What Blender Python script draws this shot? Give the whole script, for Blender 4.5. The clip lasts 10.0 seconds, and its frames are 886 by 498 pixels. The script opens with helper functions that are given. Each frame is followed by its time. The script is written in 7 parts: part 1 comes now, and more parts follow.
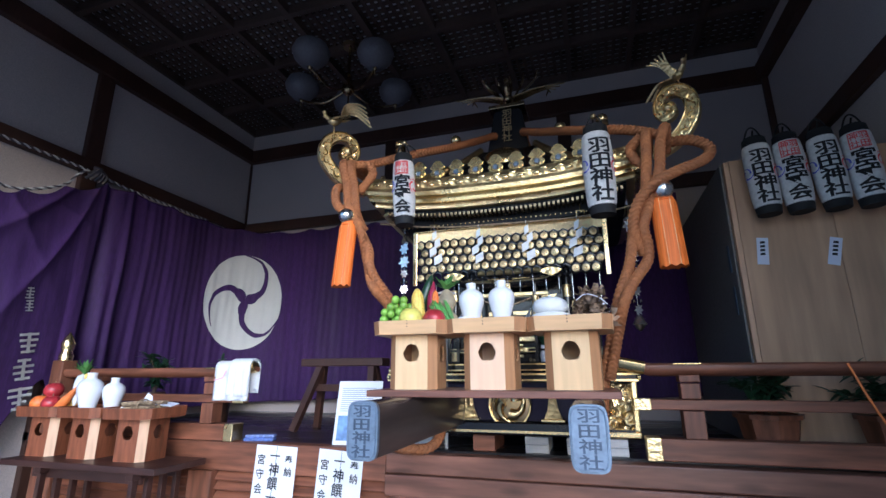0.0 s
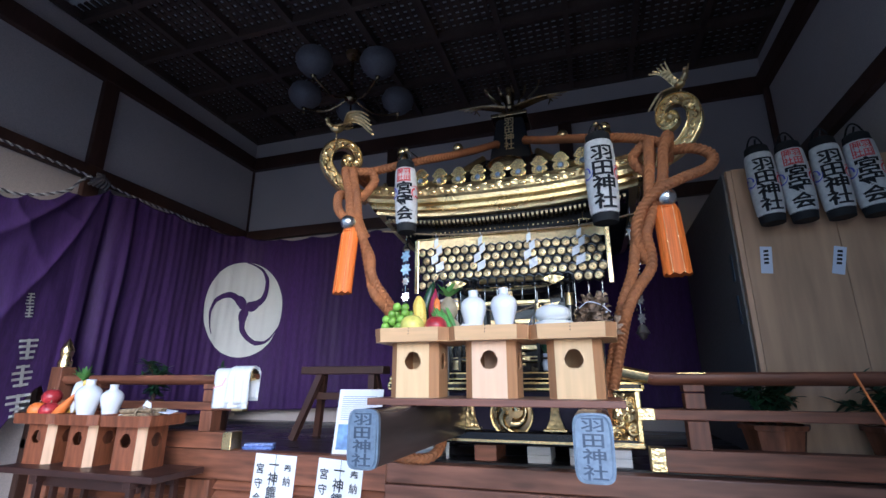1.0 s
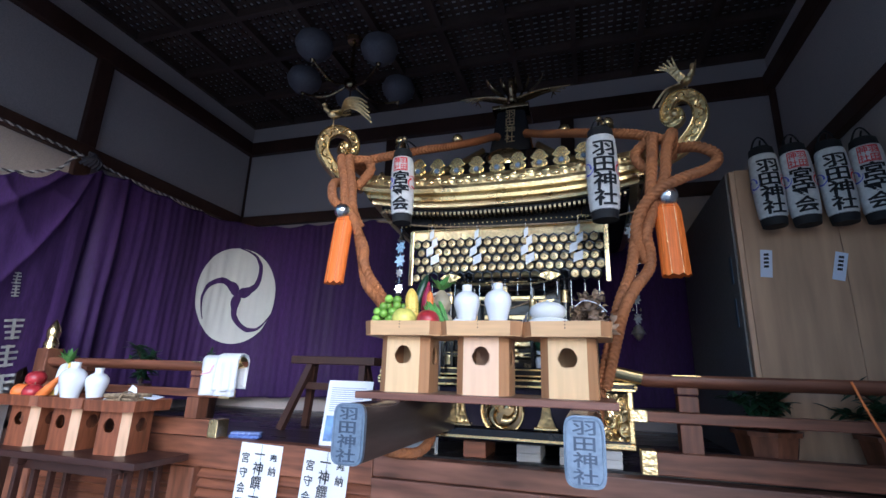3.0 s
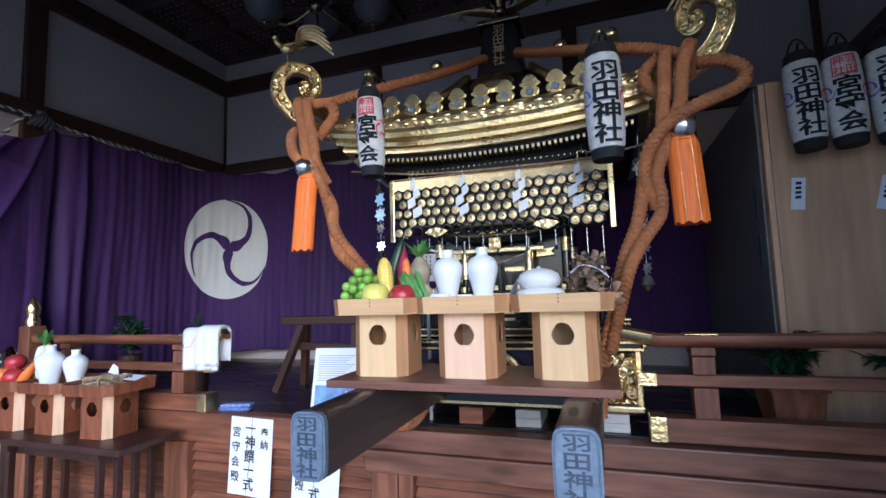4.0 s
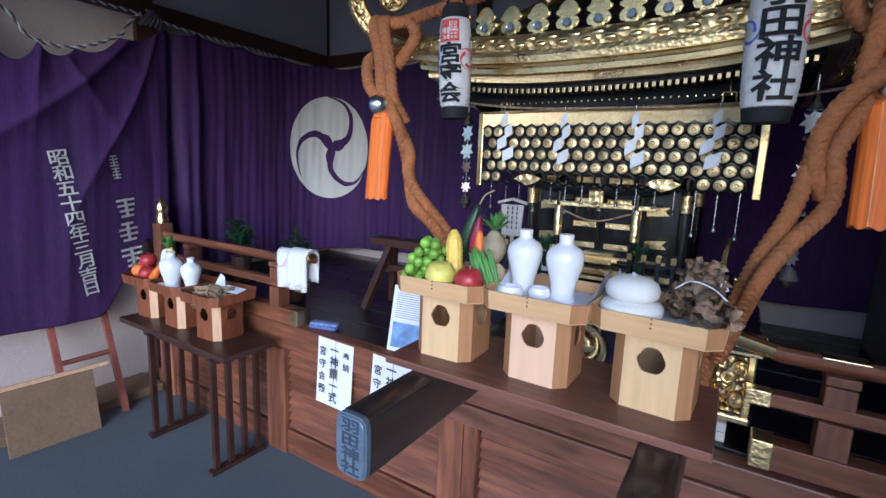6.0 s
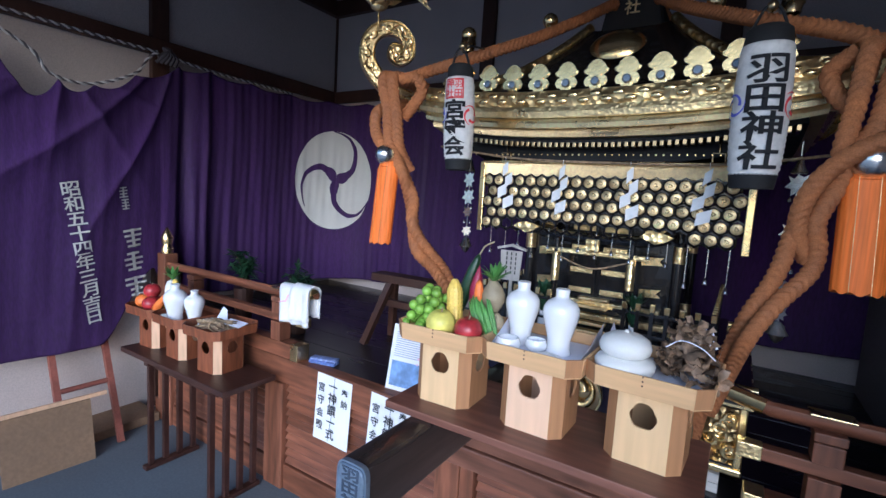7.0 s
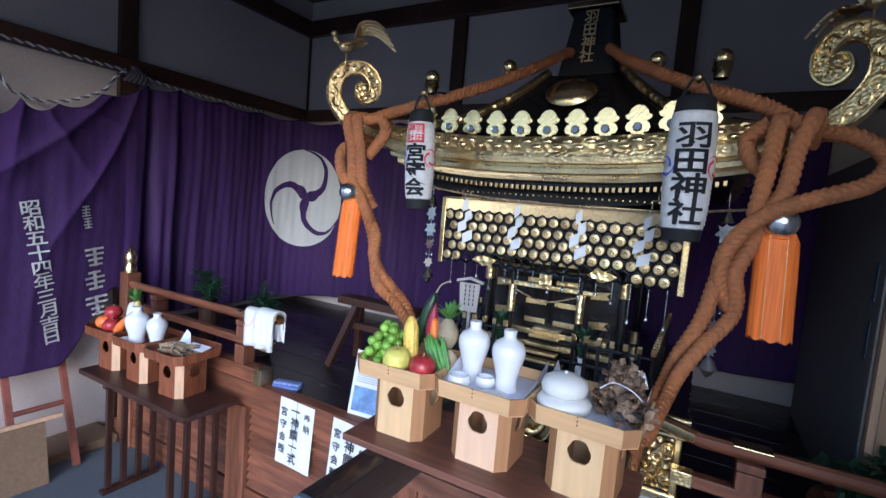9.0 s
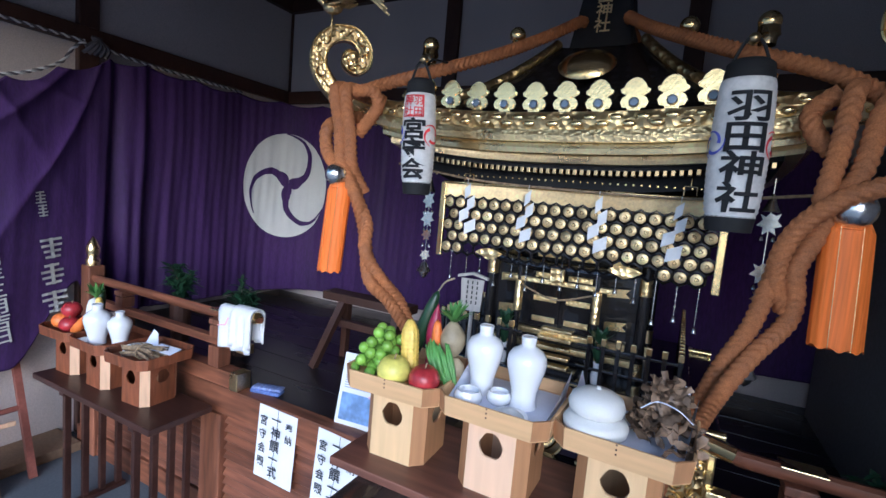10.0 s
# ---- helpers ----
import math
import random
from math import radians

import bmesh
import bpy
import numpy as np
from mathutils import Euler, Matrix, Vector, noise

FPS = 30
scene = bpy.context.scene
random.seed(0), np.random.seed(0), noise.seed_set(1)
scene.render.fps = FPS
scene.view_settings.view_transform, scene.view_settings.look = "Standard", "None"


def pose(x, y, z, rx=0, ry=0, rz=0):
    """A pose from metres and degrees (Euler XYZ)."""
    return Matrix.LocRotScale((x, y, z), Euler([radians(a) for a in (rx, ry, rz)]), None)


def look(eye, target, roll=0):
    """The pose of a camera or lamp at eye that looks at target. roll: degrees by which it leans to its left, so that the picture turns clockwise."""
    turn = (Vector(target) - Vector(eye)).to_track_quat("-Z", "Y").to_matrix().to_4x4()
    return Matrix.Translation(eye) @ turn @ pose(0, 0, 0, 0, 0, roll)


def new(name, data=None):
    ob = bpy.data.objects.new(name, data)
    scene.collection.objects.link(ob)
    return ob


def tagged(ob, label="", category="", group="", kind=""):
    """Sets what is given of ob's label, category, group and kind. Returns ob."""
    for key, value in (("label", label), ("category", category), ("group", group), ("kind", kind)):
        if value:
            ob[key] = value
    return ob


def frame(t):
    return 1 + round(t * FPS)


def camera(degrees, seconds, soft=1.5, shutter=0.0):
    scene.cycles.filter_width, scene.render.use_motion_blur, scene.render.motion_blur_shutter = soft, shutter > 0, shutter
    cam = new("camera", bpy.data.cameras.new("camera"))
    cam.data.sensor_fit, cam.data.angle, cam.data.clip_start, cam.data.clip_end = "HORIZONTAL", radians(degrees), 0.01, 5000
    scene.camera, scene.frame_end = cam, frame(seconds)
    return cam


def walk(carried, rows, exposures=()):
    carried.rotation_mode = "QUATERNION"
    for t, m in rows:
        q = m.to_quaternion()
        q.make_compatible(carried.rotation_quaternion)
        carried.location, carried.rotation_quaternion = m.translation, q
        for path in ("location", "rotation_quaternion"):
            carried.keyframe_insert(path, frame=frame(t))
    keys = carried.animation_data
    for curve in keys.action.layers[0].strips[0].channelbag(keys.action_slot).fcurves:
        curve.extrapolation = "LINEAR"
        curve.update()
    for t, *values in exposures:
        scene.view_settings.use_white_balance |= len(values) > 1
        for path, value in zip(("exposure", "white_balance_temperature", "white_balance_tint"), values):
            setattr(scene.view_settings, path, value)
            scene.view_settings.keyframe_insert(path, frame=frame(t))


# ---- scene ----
cam = camera(86.7, 10.0)
PATH = [
    (0, (0.346, -1.583, 0.908), (-0.235, 0.262, 1.415), -0.3),
    (0.5, (0.345, -1.577, 0.903), (-0.235, 0.26, 1.439), -0.1),
    (1, (0.339, -1.575, 0.903), (-0.243, 0.26, 1.447), 0.0),
    (1.5, (0.341, -1.575, 0.901), (-0.252, 0.255, 1.449), 0.6),
    (2, (0.332, -1.577, 0.905), (-0.259, 0.254, 1.449), 1.2),
    (3.3, (0.337, -1.486, 0.926), (-0.216, 0.376, 1.401), 2.5),
    (3.5, (0.337, -1.439, 0.961), (-0.209, 0.452, 1.32), 2.7),
    (4, (0.386, -1.296, 1.092), (-0.254, 0.59, 1.282), -1.8),
    (4.5, (0.373, -1.2, 1.179), (-0.379, 0.653, 1.187), -3.1),
    (5, (0.393, -1.075, 1.276), (-0.389, 0.766, 1.252), -1.5),
    (5.5, (0.396, -1.009, 1.325), (-0.618, 0.698, 1.09), 2.0),
    (6, (0.399, -1.071, 1.373), (-0.648, 0.601, 1.046), 2.2),
    (6.2, (0.409, -1.086, 1.397), (-0.65, 0.586, 1.113), 2.7),
    (7.5, (0.415, -1.119, 1.498), (-0.624, 0.578, 1.301), 4.2),
    (8, (0.468, -1.13, 1.562), (-0.525, 0.6, 1.424), 4.2),
    (8.5, (0.477, -1.157, 1.56), (-0.515, 0.572, 1.401), 4.2),
    (9, (0.485, -1.148, 1.555), (-0.48, 0.595, 1.378), 4.7),
    (9.5, (0.428, -1.096, 1.547), (-0.513, 0.658, 1.352), 4.8),
    (10, (0.338, -0.987, 1.533), (-0.568, 0.784, 1.324), 5.0),
]
walk(cam, [(t, look(eye, target, roll)) for t, eye, target, roll in PATH], [(0, 0.85, 4450, 12), (3.5, 0.78, 4450, 12), (5.5, 0.56, 4450, 12), (6.2, 0.58, 4450, 12), (8, 0.68, 4450, 12), (10, 0.70, 4450, 12)])

# ---- world and light ----
world = bpy.data.worlds.new("sky")
scene.world = world
world.use_nodes = True
wn = world.node_tree.nodes
sky = wn.new("ShaderNodeTexSky")
sky.sky_type = "NISHITA"
sky.sun_disc = False
sky.sun_elevation = radians(18)
sky.sun_rotation = radians(153)
sky.air_density, sky.dust_density = 1.2, 2.0
world.node_tree.links.new(sky.outputs["Color"], wn["Background"].inputs["Color"])
wn["Background"].inputs["Strength"].default_value = 0.15
sun = new("sun", bpy.data.lights.new("sun", "SUN"))
sun.data.energy, sun.data.angle, sun.data.color = 0.95, radians(40), (1.0, 0.96, 0.92)
sun.matrix_world = look((5.0, -9.8, 3.4), (0.0, 0.0, 0.0))


# ---- materials ----
def mat(name, color, rough=0.5, metal=0.0, var=0.15, scale=6.0, bump=0.1, bscale=60.0, stretch=(1, 1, 1), fine=0.12, random_tint=0.0, coat=0.0):
    m = bpy.data.materials.new(name)
    m.use_nodes = True
    nt = m.node_tree
    n, l = nt.nodes, nt.links
    b = n["Principled BSDF"]
    b.inputs["Roughness"].default_value = rough
    b.inputs["Metallic"].default_value = metal
    b.inputs["Coat Weight"].default_value = coat
    tc = n.new("ShaderNodeTexCoord")
    mp = n.new("ShaderNodeMapping")
    mp.inputs["Scale"].default_value = stretch
    l.new(tc.outputs["Object"], mp.inputs["Vector"])
    t1 = n.new("ShaderNodeTexNoise")
    t1.inputs["Scale"].default_value = scale
    t1.inputs["Detail"].default_value = 4
    t2 = n.new("ShaderNodeTexNoise")
    t2.inputs["Scale"].default_value = bscale
    t2.inputs["Detail"].default_value = 3
    l.new(mp.outputs["Vector"], t1.inputs["Vector"])
    l.new(mp.outputs["Vector"], t2.inputs["Vector"])
    r1 = n.new("ShaderNodeMapRange")
    r1.inputs["From Min"].default_value, r1.inputs["From Max"].default_value = 0.3, 0.7
    r1.inputs["To Min"].default_value, r1.inputs["To Max"].default_value = 1 - var, 1 + var
    l.new(t1.outputs["Fac"], r1.inputs["Value"])
    r2 = n.new("ShaderNodeMapRange")
    r2.inputs["From Min"].default_value, r2.inputs["From Max"].default_value = 0.3, 0.7
    r2.inputs["To Min"].default_value, r2.inputs["To Max"].default_value = 1 - fine, 1 + fine
    l.new(t2.outputs["Fac"], r2.inputs["Value"])
    mul = n.new("ShaderNodeMath")
    mul.operation = "MULTIPLY"
    l.new(r1.outputs["Result"], mul.inputs[0])
    l.new(r2.outputs["Result"], mul.inputs[1])
    last = mul.outputs["Value"]
    if random_tint:
        oi = n.new("ShaderNodeObjectInfo")
        r3 = n.new("ShaderNodeMapRange")
        r3.inputs["To Min"].default_value, r3.inputs["To Max"].default_value = 1 - random_tint, 1 + random_tint
        l.new(oi.outputs["Random"], r3.inputs["Value"])
        m2 = n.new("ShaderNodeMath")
        m2.operation = "MULTIPLY"
        l.new(last, m2.inputs[0])
        l.new(r3.outputs["Result"], m2.inputs[1])
        last = m2.outputs["Value"]
    vm = n.new("ShaderNodeVectorMath")
    vm.operation = "SCALE"
    vm.inputs[0].default_value = color
    l.new(last, vm.inputs["Scale"])
    l.new(vm.outputs["Vector"], b.inputs["Base Color"])
    rr = n.new("ShaderNodeMapRange")
    rr.inputs["From Min"].default_value, rr.inputs["From Max"].default_value = 0.3, 0.7
    rr.inputs["To Min"].default_value, rr.inputs["To Max"].default_value = max(0.03, rough * 0.8), min(1, rough * 1.25)
    l.new(t1.outputs["Fac"], rr.inputs["Value"])
    l.new(rr.outputs["Result"], b.inputs["Roughness"])
    if bump:
        bp = n.new("ShaderNodeBump")
        bp.inputs["Strength"].default_value = bump
        bp.inputs["Distance"].default_value = 0.003
        l.new(t2.outputs["Fac"], bp.inputs["Height"])
        l.new(bp.outputs["Normal"], b.inputs["Normal"])
    return m


def emboss(m, scale, strength, distance=0.004, kind="voronoi"):
    """Chased relief on a metal: a cellular or lattice pattern added to the bump."""
    nt = m.node_tree
    n, l = nt.nodes, nt.links
    b = n["Principled BSDF"]
    tc = n.new("ShaderNodeTexCoord")
    if kind == "voronoi":
        v = n.new("ShaderNodeTexVoronoi")
        v.inputs["Scale"].default_value = scale
        out = v.outputs["Distance"]
    else:
        v = n.new("ShaderNodeTexWave")
        v.inputs["Scale"].default_value = scale
        v.inputs["Distortion"].default_value = 3.0
        out = v.outputs["Fac"]
    l.new(tc.outputs["Object"], v.inputs["Vector"])
    bp = n.new("ShaderNodeBump")
    bp.inputs["Strength"].default_value = strength
    bp.inputs["Distance"].default_value = distance
    l.new(out, bp.inputs["Height"])
    if b.inputs["Normal"].is_linked:
        l.new(b.inputs["Normal"].links[0].from_socket, bp.inputs["Normal"])
    l.new(bp.outputs["Normal"], b.inputs["Normal"])
    return m


def sheer(m, weight):
    """Thin paper or cloth lets some light through."""
    m.node_tree.nodes["Principled BSDF"].inputs["Transmission Weight"].default_value = weight
    return m


PLASTER = mat("plaster", (0.57, 0.495, 0.455), 0.9, var=0.07, scale=1.5, bump=0.15, bscale=180)
DARKWOOD = mat("dark_stained_wood", (0.06, 0.027, 0.017), 0.5, var=0.35, scale=3, bscale=40, bump=0.25, stretch=(1, 1, 0.3))
CEILWOOD = mat("ceiling_wood", (0.085, 0.055, 0.042), 0.6, var=0.3, scale=3, bscale=50, bump=0.2)
CEILBOARD = mat("ceiling_board", (0.78, 0.76, 0.75), 0.8, var=0.2)
REDWOOD = mat("red_brown_wood_x", (0.185, 0.070, 0.034), 0.5, var=0.45, scale=5, bscale=35, bump=0.4, stretch=(0.12, 1, 1), fine=0.4)
REDWOODZ = mat("red_brown_wood_z", (0.175, 0.068, 0.034), 0.55, var=0.35, scale=5, bscale=35, bump=0.4, stretch=(1, 1, 0.12), fine=0.4)
TABLEWOOD = mat("table_wood", (0.042, 0.017, 0.012), 0.42, var=0.3, scale=5, bscale=35, bump=0.2, stretch=(0.2, 1, 1), fine=0.25)
BOARDWOOD = mat("board_wood", (0.16, 0.070, 0.046), 0.42, var=0.3, scale=6, bscale=40, bump=0.2, stretch=(0.1, 1, 1), fine=0.3)
HINOKI = mat("cypress_wood", (0.68, 0.475, 0.245), 0.5, var=0.08, scale=4, bscale=50, bump=0.08, stretch=(1, 1, 0.08), fine=0.08)
HINOKI_PINK = mat("pink_cypress_wood", (0.74, 0.505, 0.325), 0.5, var=0.06, scale=4, bscale=50, bump=0.08, stretch=(1, 1, 0.08), fine=0.06)
# Side and corner wood: browner cut edges, darkened further to paint in their shade
HINOKI_SHADED_EDGE = mat("shaded_cypress_corner_wood", (0.40, 0.21, 0.09), 0.5, var=0.1, scale=4, bscale=60, bump=0.08, stretch=(1, 1, 0.06), fine=0.12)
HINOKI_TRAY = mat("cypress_tray_wood", (0.66, 0.425, 0.205), 0.5, var=0.1, scale=4, bscale=50, bump=0.08, stretch=(0.08, 1, 1), fine=0.1)
OLDCEDAR = mat("old_cedar", (0.19, 0.062, 0.024), 0.45, var=0.35, scale=6, bscale=50, bump=0.15, stretch=(1, 1, 0.15), fine=0.3)
PALEEDGE = mat("pale_cedar_edge", (0.62, 0.40, 0.24), 0.5, var=0.1, stretch=(1, 1, 0.1))
PLY = mat("plywood", (0.54, 0.345, 0.20), 0.55, var=0.22, scale=2.5, bscale=18, bump=0.05, stretch=(1, 1, 0.12), fine=0.18)
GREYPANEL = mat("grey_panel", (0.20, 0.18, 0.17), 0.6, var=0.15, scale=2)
FLOOR_LACQ = mat("black_lacquered_floor", (0.018, 0.015, 0.016), 0.28, var=0.3, scale=4, bscale=30, bump=0.05, stretch=(0.2, 1, 1))
LACQUER = mat("black_lacquer", (0.012, 0.011, 0.012), 0.22, var=0.2, scale=5, bump=0.03, coat=0.4)
POLEWOOD = mat("black_pole_lacquer", (0.035, 0.026, 0.023), 0.3, var=0.35, scale=6, bump=0.05, stretch=(1, 0.1, 1), fine=0.25, coat=0.3)
GOLD = mat("gold_plate", (0.95, 0.74, 0.36), 0.25, 1.0, var=0.1, scale=9, bump=0.12, bscale=90)
GOLDREL = emboss(mat("chased_gold", (0.94, 0.73, 0.36), 0.32, 1.0, var=0.14, scale=10, bump=0.08, bscale=120), 90, 0.4)
GOLDFINE = emboss(mat("engraved_gold", (0.95, 0.76, 0.42), 0.32, 1.0, var=0.1, scale=10, bump=0.1, bscale=120), 110, 0.5, 0.003, "wave")
GOLDCAST = emboss(mat("cast_gold", (0.86, 0.65, 0.30), 0.33, 1.0, var=0.2, scale=10, bump=0.1, bscale=120), 42, 0.8, 0.008)
# Cast gold again, with the shade low on the base put into its colour
GOLDSHADE = emboss(mat("shaded_cast_gold", (0.50, 0.37, 0.17), 0.3, 1.0, var=0.25, scale=10, bump=0.1, bscale=120), 42, 1.0, 0.01)
GOLDCURL = emboss(mat("chased_brass", (0.80, 0.62, 0.31), 0.34, 1.0, var=0.2, scale=10, bump=0.1, bscale=120), 95, 0.6, 0.004)
PALEGOLD = mat("pale_gold", (0.80, 0.63, 0.34), 0.5, 1.0, var=0.2, scale=20, bump=0.1, random_tint=0.3)
BRASSDARK = mat("dark_brass", (0.40, 0.30, 0.16), 0.25, 1.0, var=0.2, bump=0.1)
SILVER = mat("silver", (0.75, 0.74, 0.72), 0.22, 1.0, var=0.15, bump=0.1)
STEEL = mat("zinc_plate", (0.20, 0.25, 0.33), 0.45, 0.55, var=0.25, scale=14, bump=0.2, bscale=90)
STEELDARK = mat("dark_embossed_zinc", (0.085, 0.11, 0.16), 0.5, 0.4, var=0.3)
CLOTH = mat("purple_cloth", (0.044, 0.014, 0.092), 0.85, var=0.22, scale=2.5, bump=0.25, bscale=90, stretch=(1, 1, 0.25), fine=0.2)
CRESTWHITE = mat("undyed_cloth", (0.63, 0.63, 0.60), 0.9, var=0.06, scale=3, bump=0.1, bscale=300)
WHITE = mat("white_ceramic", (0.80, 0.81, 0.84), 0.15, var=0.01, fine=0.005, bump=0.0, coat=0.5)
PAPER = mat("white_paper", (0.82, 0.83, 0.86), 0.8, fine=0.02, var=0.03, bump=0.04, bscale=200)
LANTERNPAPER = mat("lantern_paper", (0.68, 0.67, 0.66), 0.7, var=0.08, scale=12, bump=0.05)
INK = mat("ink", (0.011, 0.011, 0.013), 0.85, var=0.1, bump=0)
REDINK = mat("red_ink", (0.65, 0.05, 0.055), 0.6, var=0.1, bump=0)
BLUEINK = mat("blue_ink", (0.12, 0.13, 0.55), 0.6, var=0.1, bump=0)
ROPE = mat("orange_brown_rope", (0.34, 0.132, 0.042), 0.8, var=0.2, scale=14, bump=0.12, bscale=300, fine=0.25)
TASSEL = mat("orange_silk", (0.86, 0.20, 0.012), 0.6, var=0.1, scale=30, bump=0.3, bscale=160, stretch=(1, 1, 0.04), fine=0.16)
CONCRETE = mat("concrete", (0.115, 0.13, 0.145), 0.85, var=0.14, scale=1.2, bump=0.25, bscale=90, fine=0.1)
BOUNCE_GROUND = mat("pale_bounce_ground", (0.33, 0.315, 0.29), 0.9, var=0.15, scale=0.8, bump=0.2, bscale=40)
CARD = mat("cardboard", (0.20, 0.13, 0.075), 0.8, var=0.1)
RUST = mat("rust_red_paint", (0.23, 0.075, 0.05), 0.6, var=0.2)
LEAF = mat("dark_leaf", (0.025, 0.065, 0.028), 0.45, var=0.3, scale=20, bump=0.1)
STRAW = mat("straw", (0.30, 0.22, 0.13), 0.8, var=0.3, scale=30, fine=0.3)


# ---- building helpers ----
HOME = {}


def thing(name, label, category, loc=(0, 0, 0), group="", kind=""):
    e = new(name)
    e.location = loc
    e.empty_display_size = 0.05
    HOME[e.name] = Vector(loc)
    return tagged(e, label, category, group, kind)


def link_mesh(name, bm, material, smooth=None):
    me = bpy.data.meshes.new(name)
    bm.normal_update()
    bm.to_mesh(me)
    bm.free()
    for m in material if isinstance(material, (list, tuple)) else [material]:
        me.materials.append(m)
    if smooth:
        me.shade_smooth()
        me.set_sharp_from_angle(angle=radians(smooth))
    return new(name, me)


def origin_of(ob):
    p = Vector((0, 0, 0))
    while ob:
        p = p + ob.location
        ob = ob.parent
    return p


def part(name, bm, material, parent, label="", smooth=None, local=False):
    """One mesh under a thing or a part; its bmesh is in world places unless local."""
    if not local:
        bmesh.ops.translate(bm, verts=bm.verts, vec=-origin_of(parent))
    ob = link_mesh(name, bm, material, smooth)
    ob.parent = parent
    if label:
        ob["label"] = label
    return ob


def single(name, bm, material, label, category="", kind="", smooth=None, group=""):
    return tagged(link_mesh(name, bm, material, smooth), label, category, group, kind)


def box(x0, x1, y0, y1, z0, z1, bevel=0.0, bm=None, m=None):
    own = bmesh.new()
    r = bmesh.ops.create_cube(own, size=1)
    for v in r["verts"]:
        v.co = Vector(((x0 + x1) / 2 + v.co.x * (x1 - x0), (y0 + y1) / 2 + v.co.y * (y1 - y0), (z0 + z1) / 2 + v.co.z * (z1 - z0)))
    if bevel:
        bmesh.ops.bevel(own, geom=own.edges[:], offset=bevel, segments=2, affect="EDGES", profile=0.5)
    if m is not None:
        bmesh.ops.transform(own, matrix=m, verts=own.verts)
    if bm is None:
        return own
    return merge(bm, own)


def merge(bm, own):
    me = bpy.data.meshes.new("tmp")
    own.to_mesh(me)
    own.free()
    bm.from_mesh(me)
    bpy.data.meshes.remove(me)
    return bm


def lathe(profile, seg=24, at=(0, 0, 0), bm=None, m=None, squash=(1, 1, 1)):
    """Turned form from (radius, height) pairs."""
    own = bmesh.new()
    rings = []
    for r, z in profile:
        if r < 1e-5:
            rings.append([own.verts.new((0, 0, z))])
        else:
            rings.append([own.verts.new((r * math.cos(2 * math.pi * i / seg) * squash[0], r * math.sin(2 * math.pi * i / seg) * squash[1], z)) for i in range(seg)])
    for a, b in zip(rings, rings[1:]):
        for i in range(seg):
            j = (i + 1) % seg
            if len(a) == 1 and len(b) == 1:
                continue
            if len(a) == 1:
                own.faces.new((a[0], b[j], b[i]))
            elif len(b) == 1:
                own.faces.new((a[i], a[j], b[0]))
            else:
                own.faces.new((a[i], a[j], b[j], b[i]))
    bmesh.ops.recalc_face_normals(own, faces=own.faces)
    bmesh.ops.transform(own, matrix=Matrix.Translation(at) @ (m or Matrix.Identity(4)), verts=own.verts)
    return own if bm is None else merge(bm, own)


def ball(c, r, bm=None, seg=14, squash=(1, 1, 1)):
    prof = [(r * math.sin(math.pi * k / (seg // 2)), -r * math.cos(math.pi * k / (seg // 2)) * squash[2]) for k in range(seg // 2 + 1)]
    prof[0], prof[-1] = (0, prof[0][1]), (0, prof[-1][1])
    return lathe(prof, seg, c, bm, None, (squash[0], squash[1], 1))


def smooth_path(points, n):
    """Catmull-Rom through points, n samples a span."""
    pts = [Vector(p) for p in points]
    p = [2 * pts[0] - pts[1]] + pts + [2 * pts[-1] - pts[-2]]
    out = []
    for i in range(1, len(p) - 2):
        for k in range(n):
            t = k / n
            out.append(0.5 * ((2 * p[i]) + (p[i + 1] - p[i - 1]) * t + (2 * p[i - 1] - 5 * p[i] + 4 * p[i + 1] - p[i + 2]) * t * t + (3 * p[i] - p[i - 1] - 3 * p[i + 1] + p[i + 2]) * t ** 3))
    out.append(pts[-1])
    return out


def tube(path, radius, seg=8, bm=None, flat=(1, 1)):
    """A closed tube; radius is a number or a function of 0..1."""
    own = bmesh.new()
    up = Vector((0.13, 0.21, 0.97))
    rings = []
    n = len(path)
    for i, p in enumerate(path):
        d = (path[min(i + 1, n - 1)] - path[max(i - 1, 0)]).normalized()
        a = (up - d * up.dot(d)).normalized() if i else d.orthogonal().normalized()
        up = a
        b = d.cross(a)
        r = radius(i / (n - 1)) if callable(radius) else radius
        rings.append([own.verts.new(p + (a * math.cos(2 * math.pi * k / seg) * flat[0] + b * math.sin(2 * math.pi * k / seg) * flat[1]) * r) for k in range(seg)])
    for a, b in zip(rings, rings[1:]):
        for k in range(seg):
            own.faces.new((a[k], a[(k + 1) % seg], b[(k + 1) % seg], b[k]))
    own.faces.new(rings[0][::-1])
    own.faces.new(rings[-1])
    bmesh.ops.recalc_face_normals(own, faces=own.faces)
    return own if bm is None else merge(bm, own)


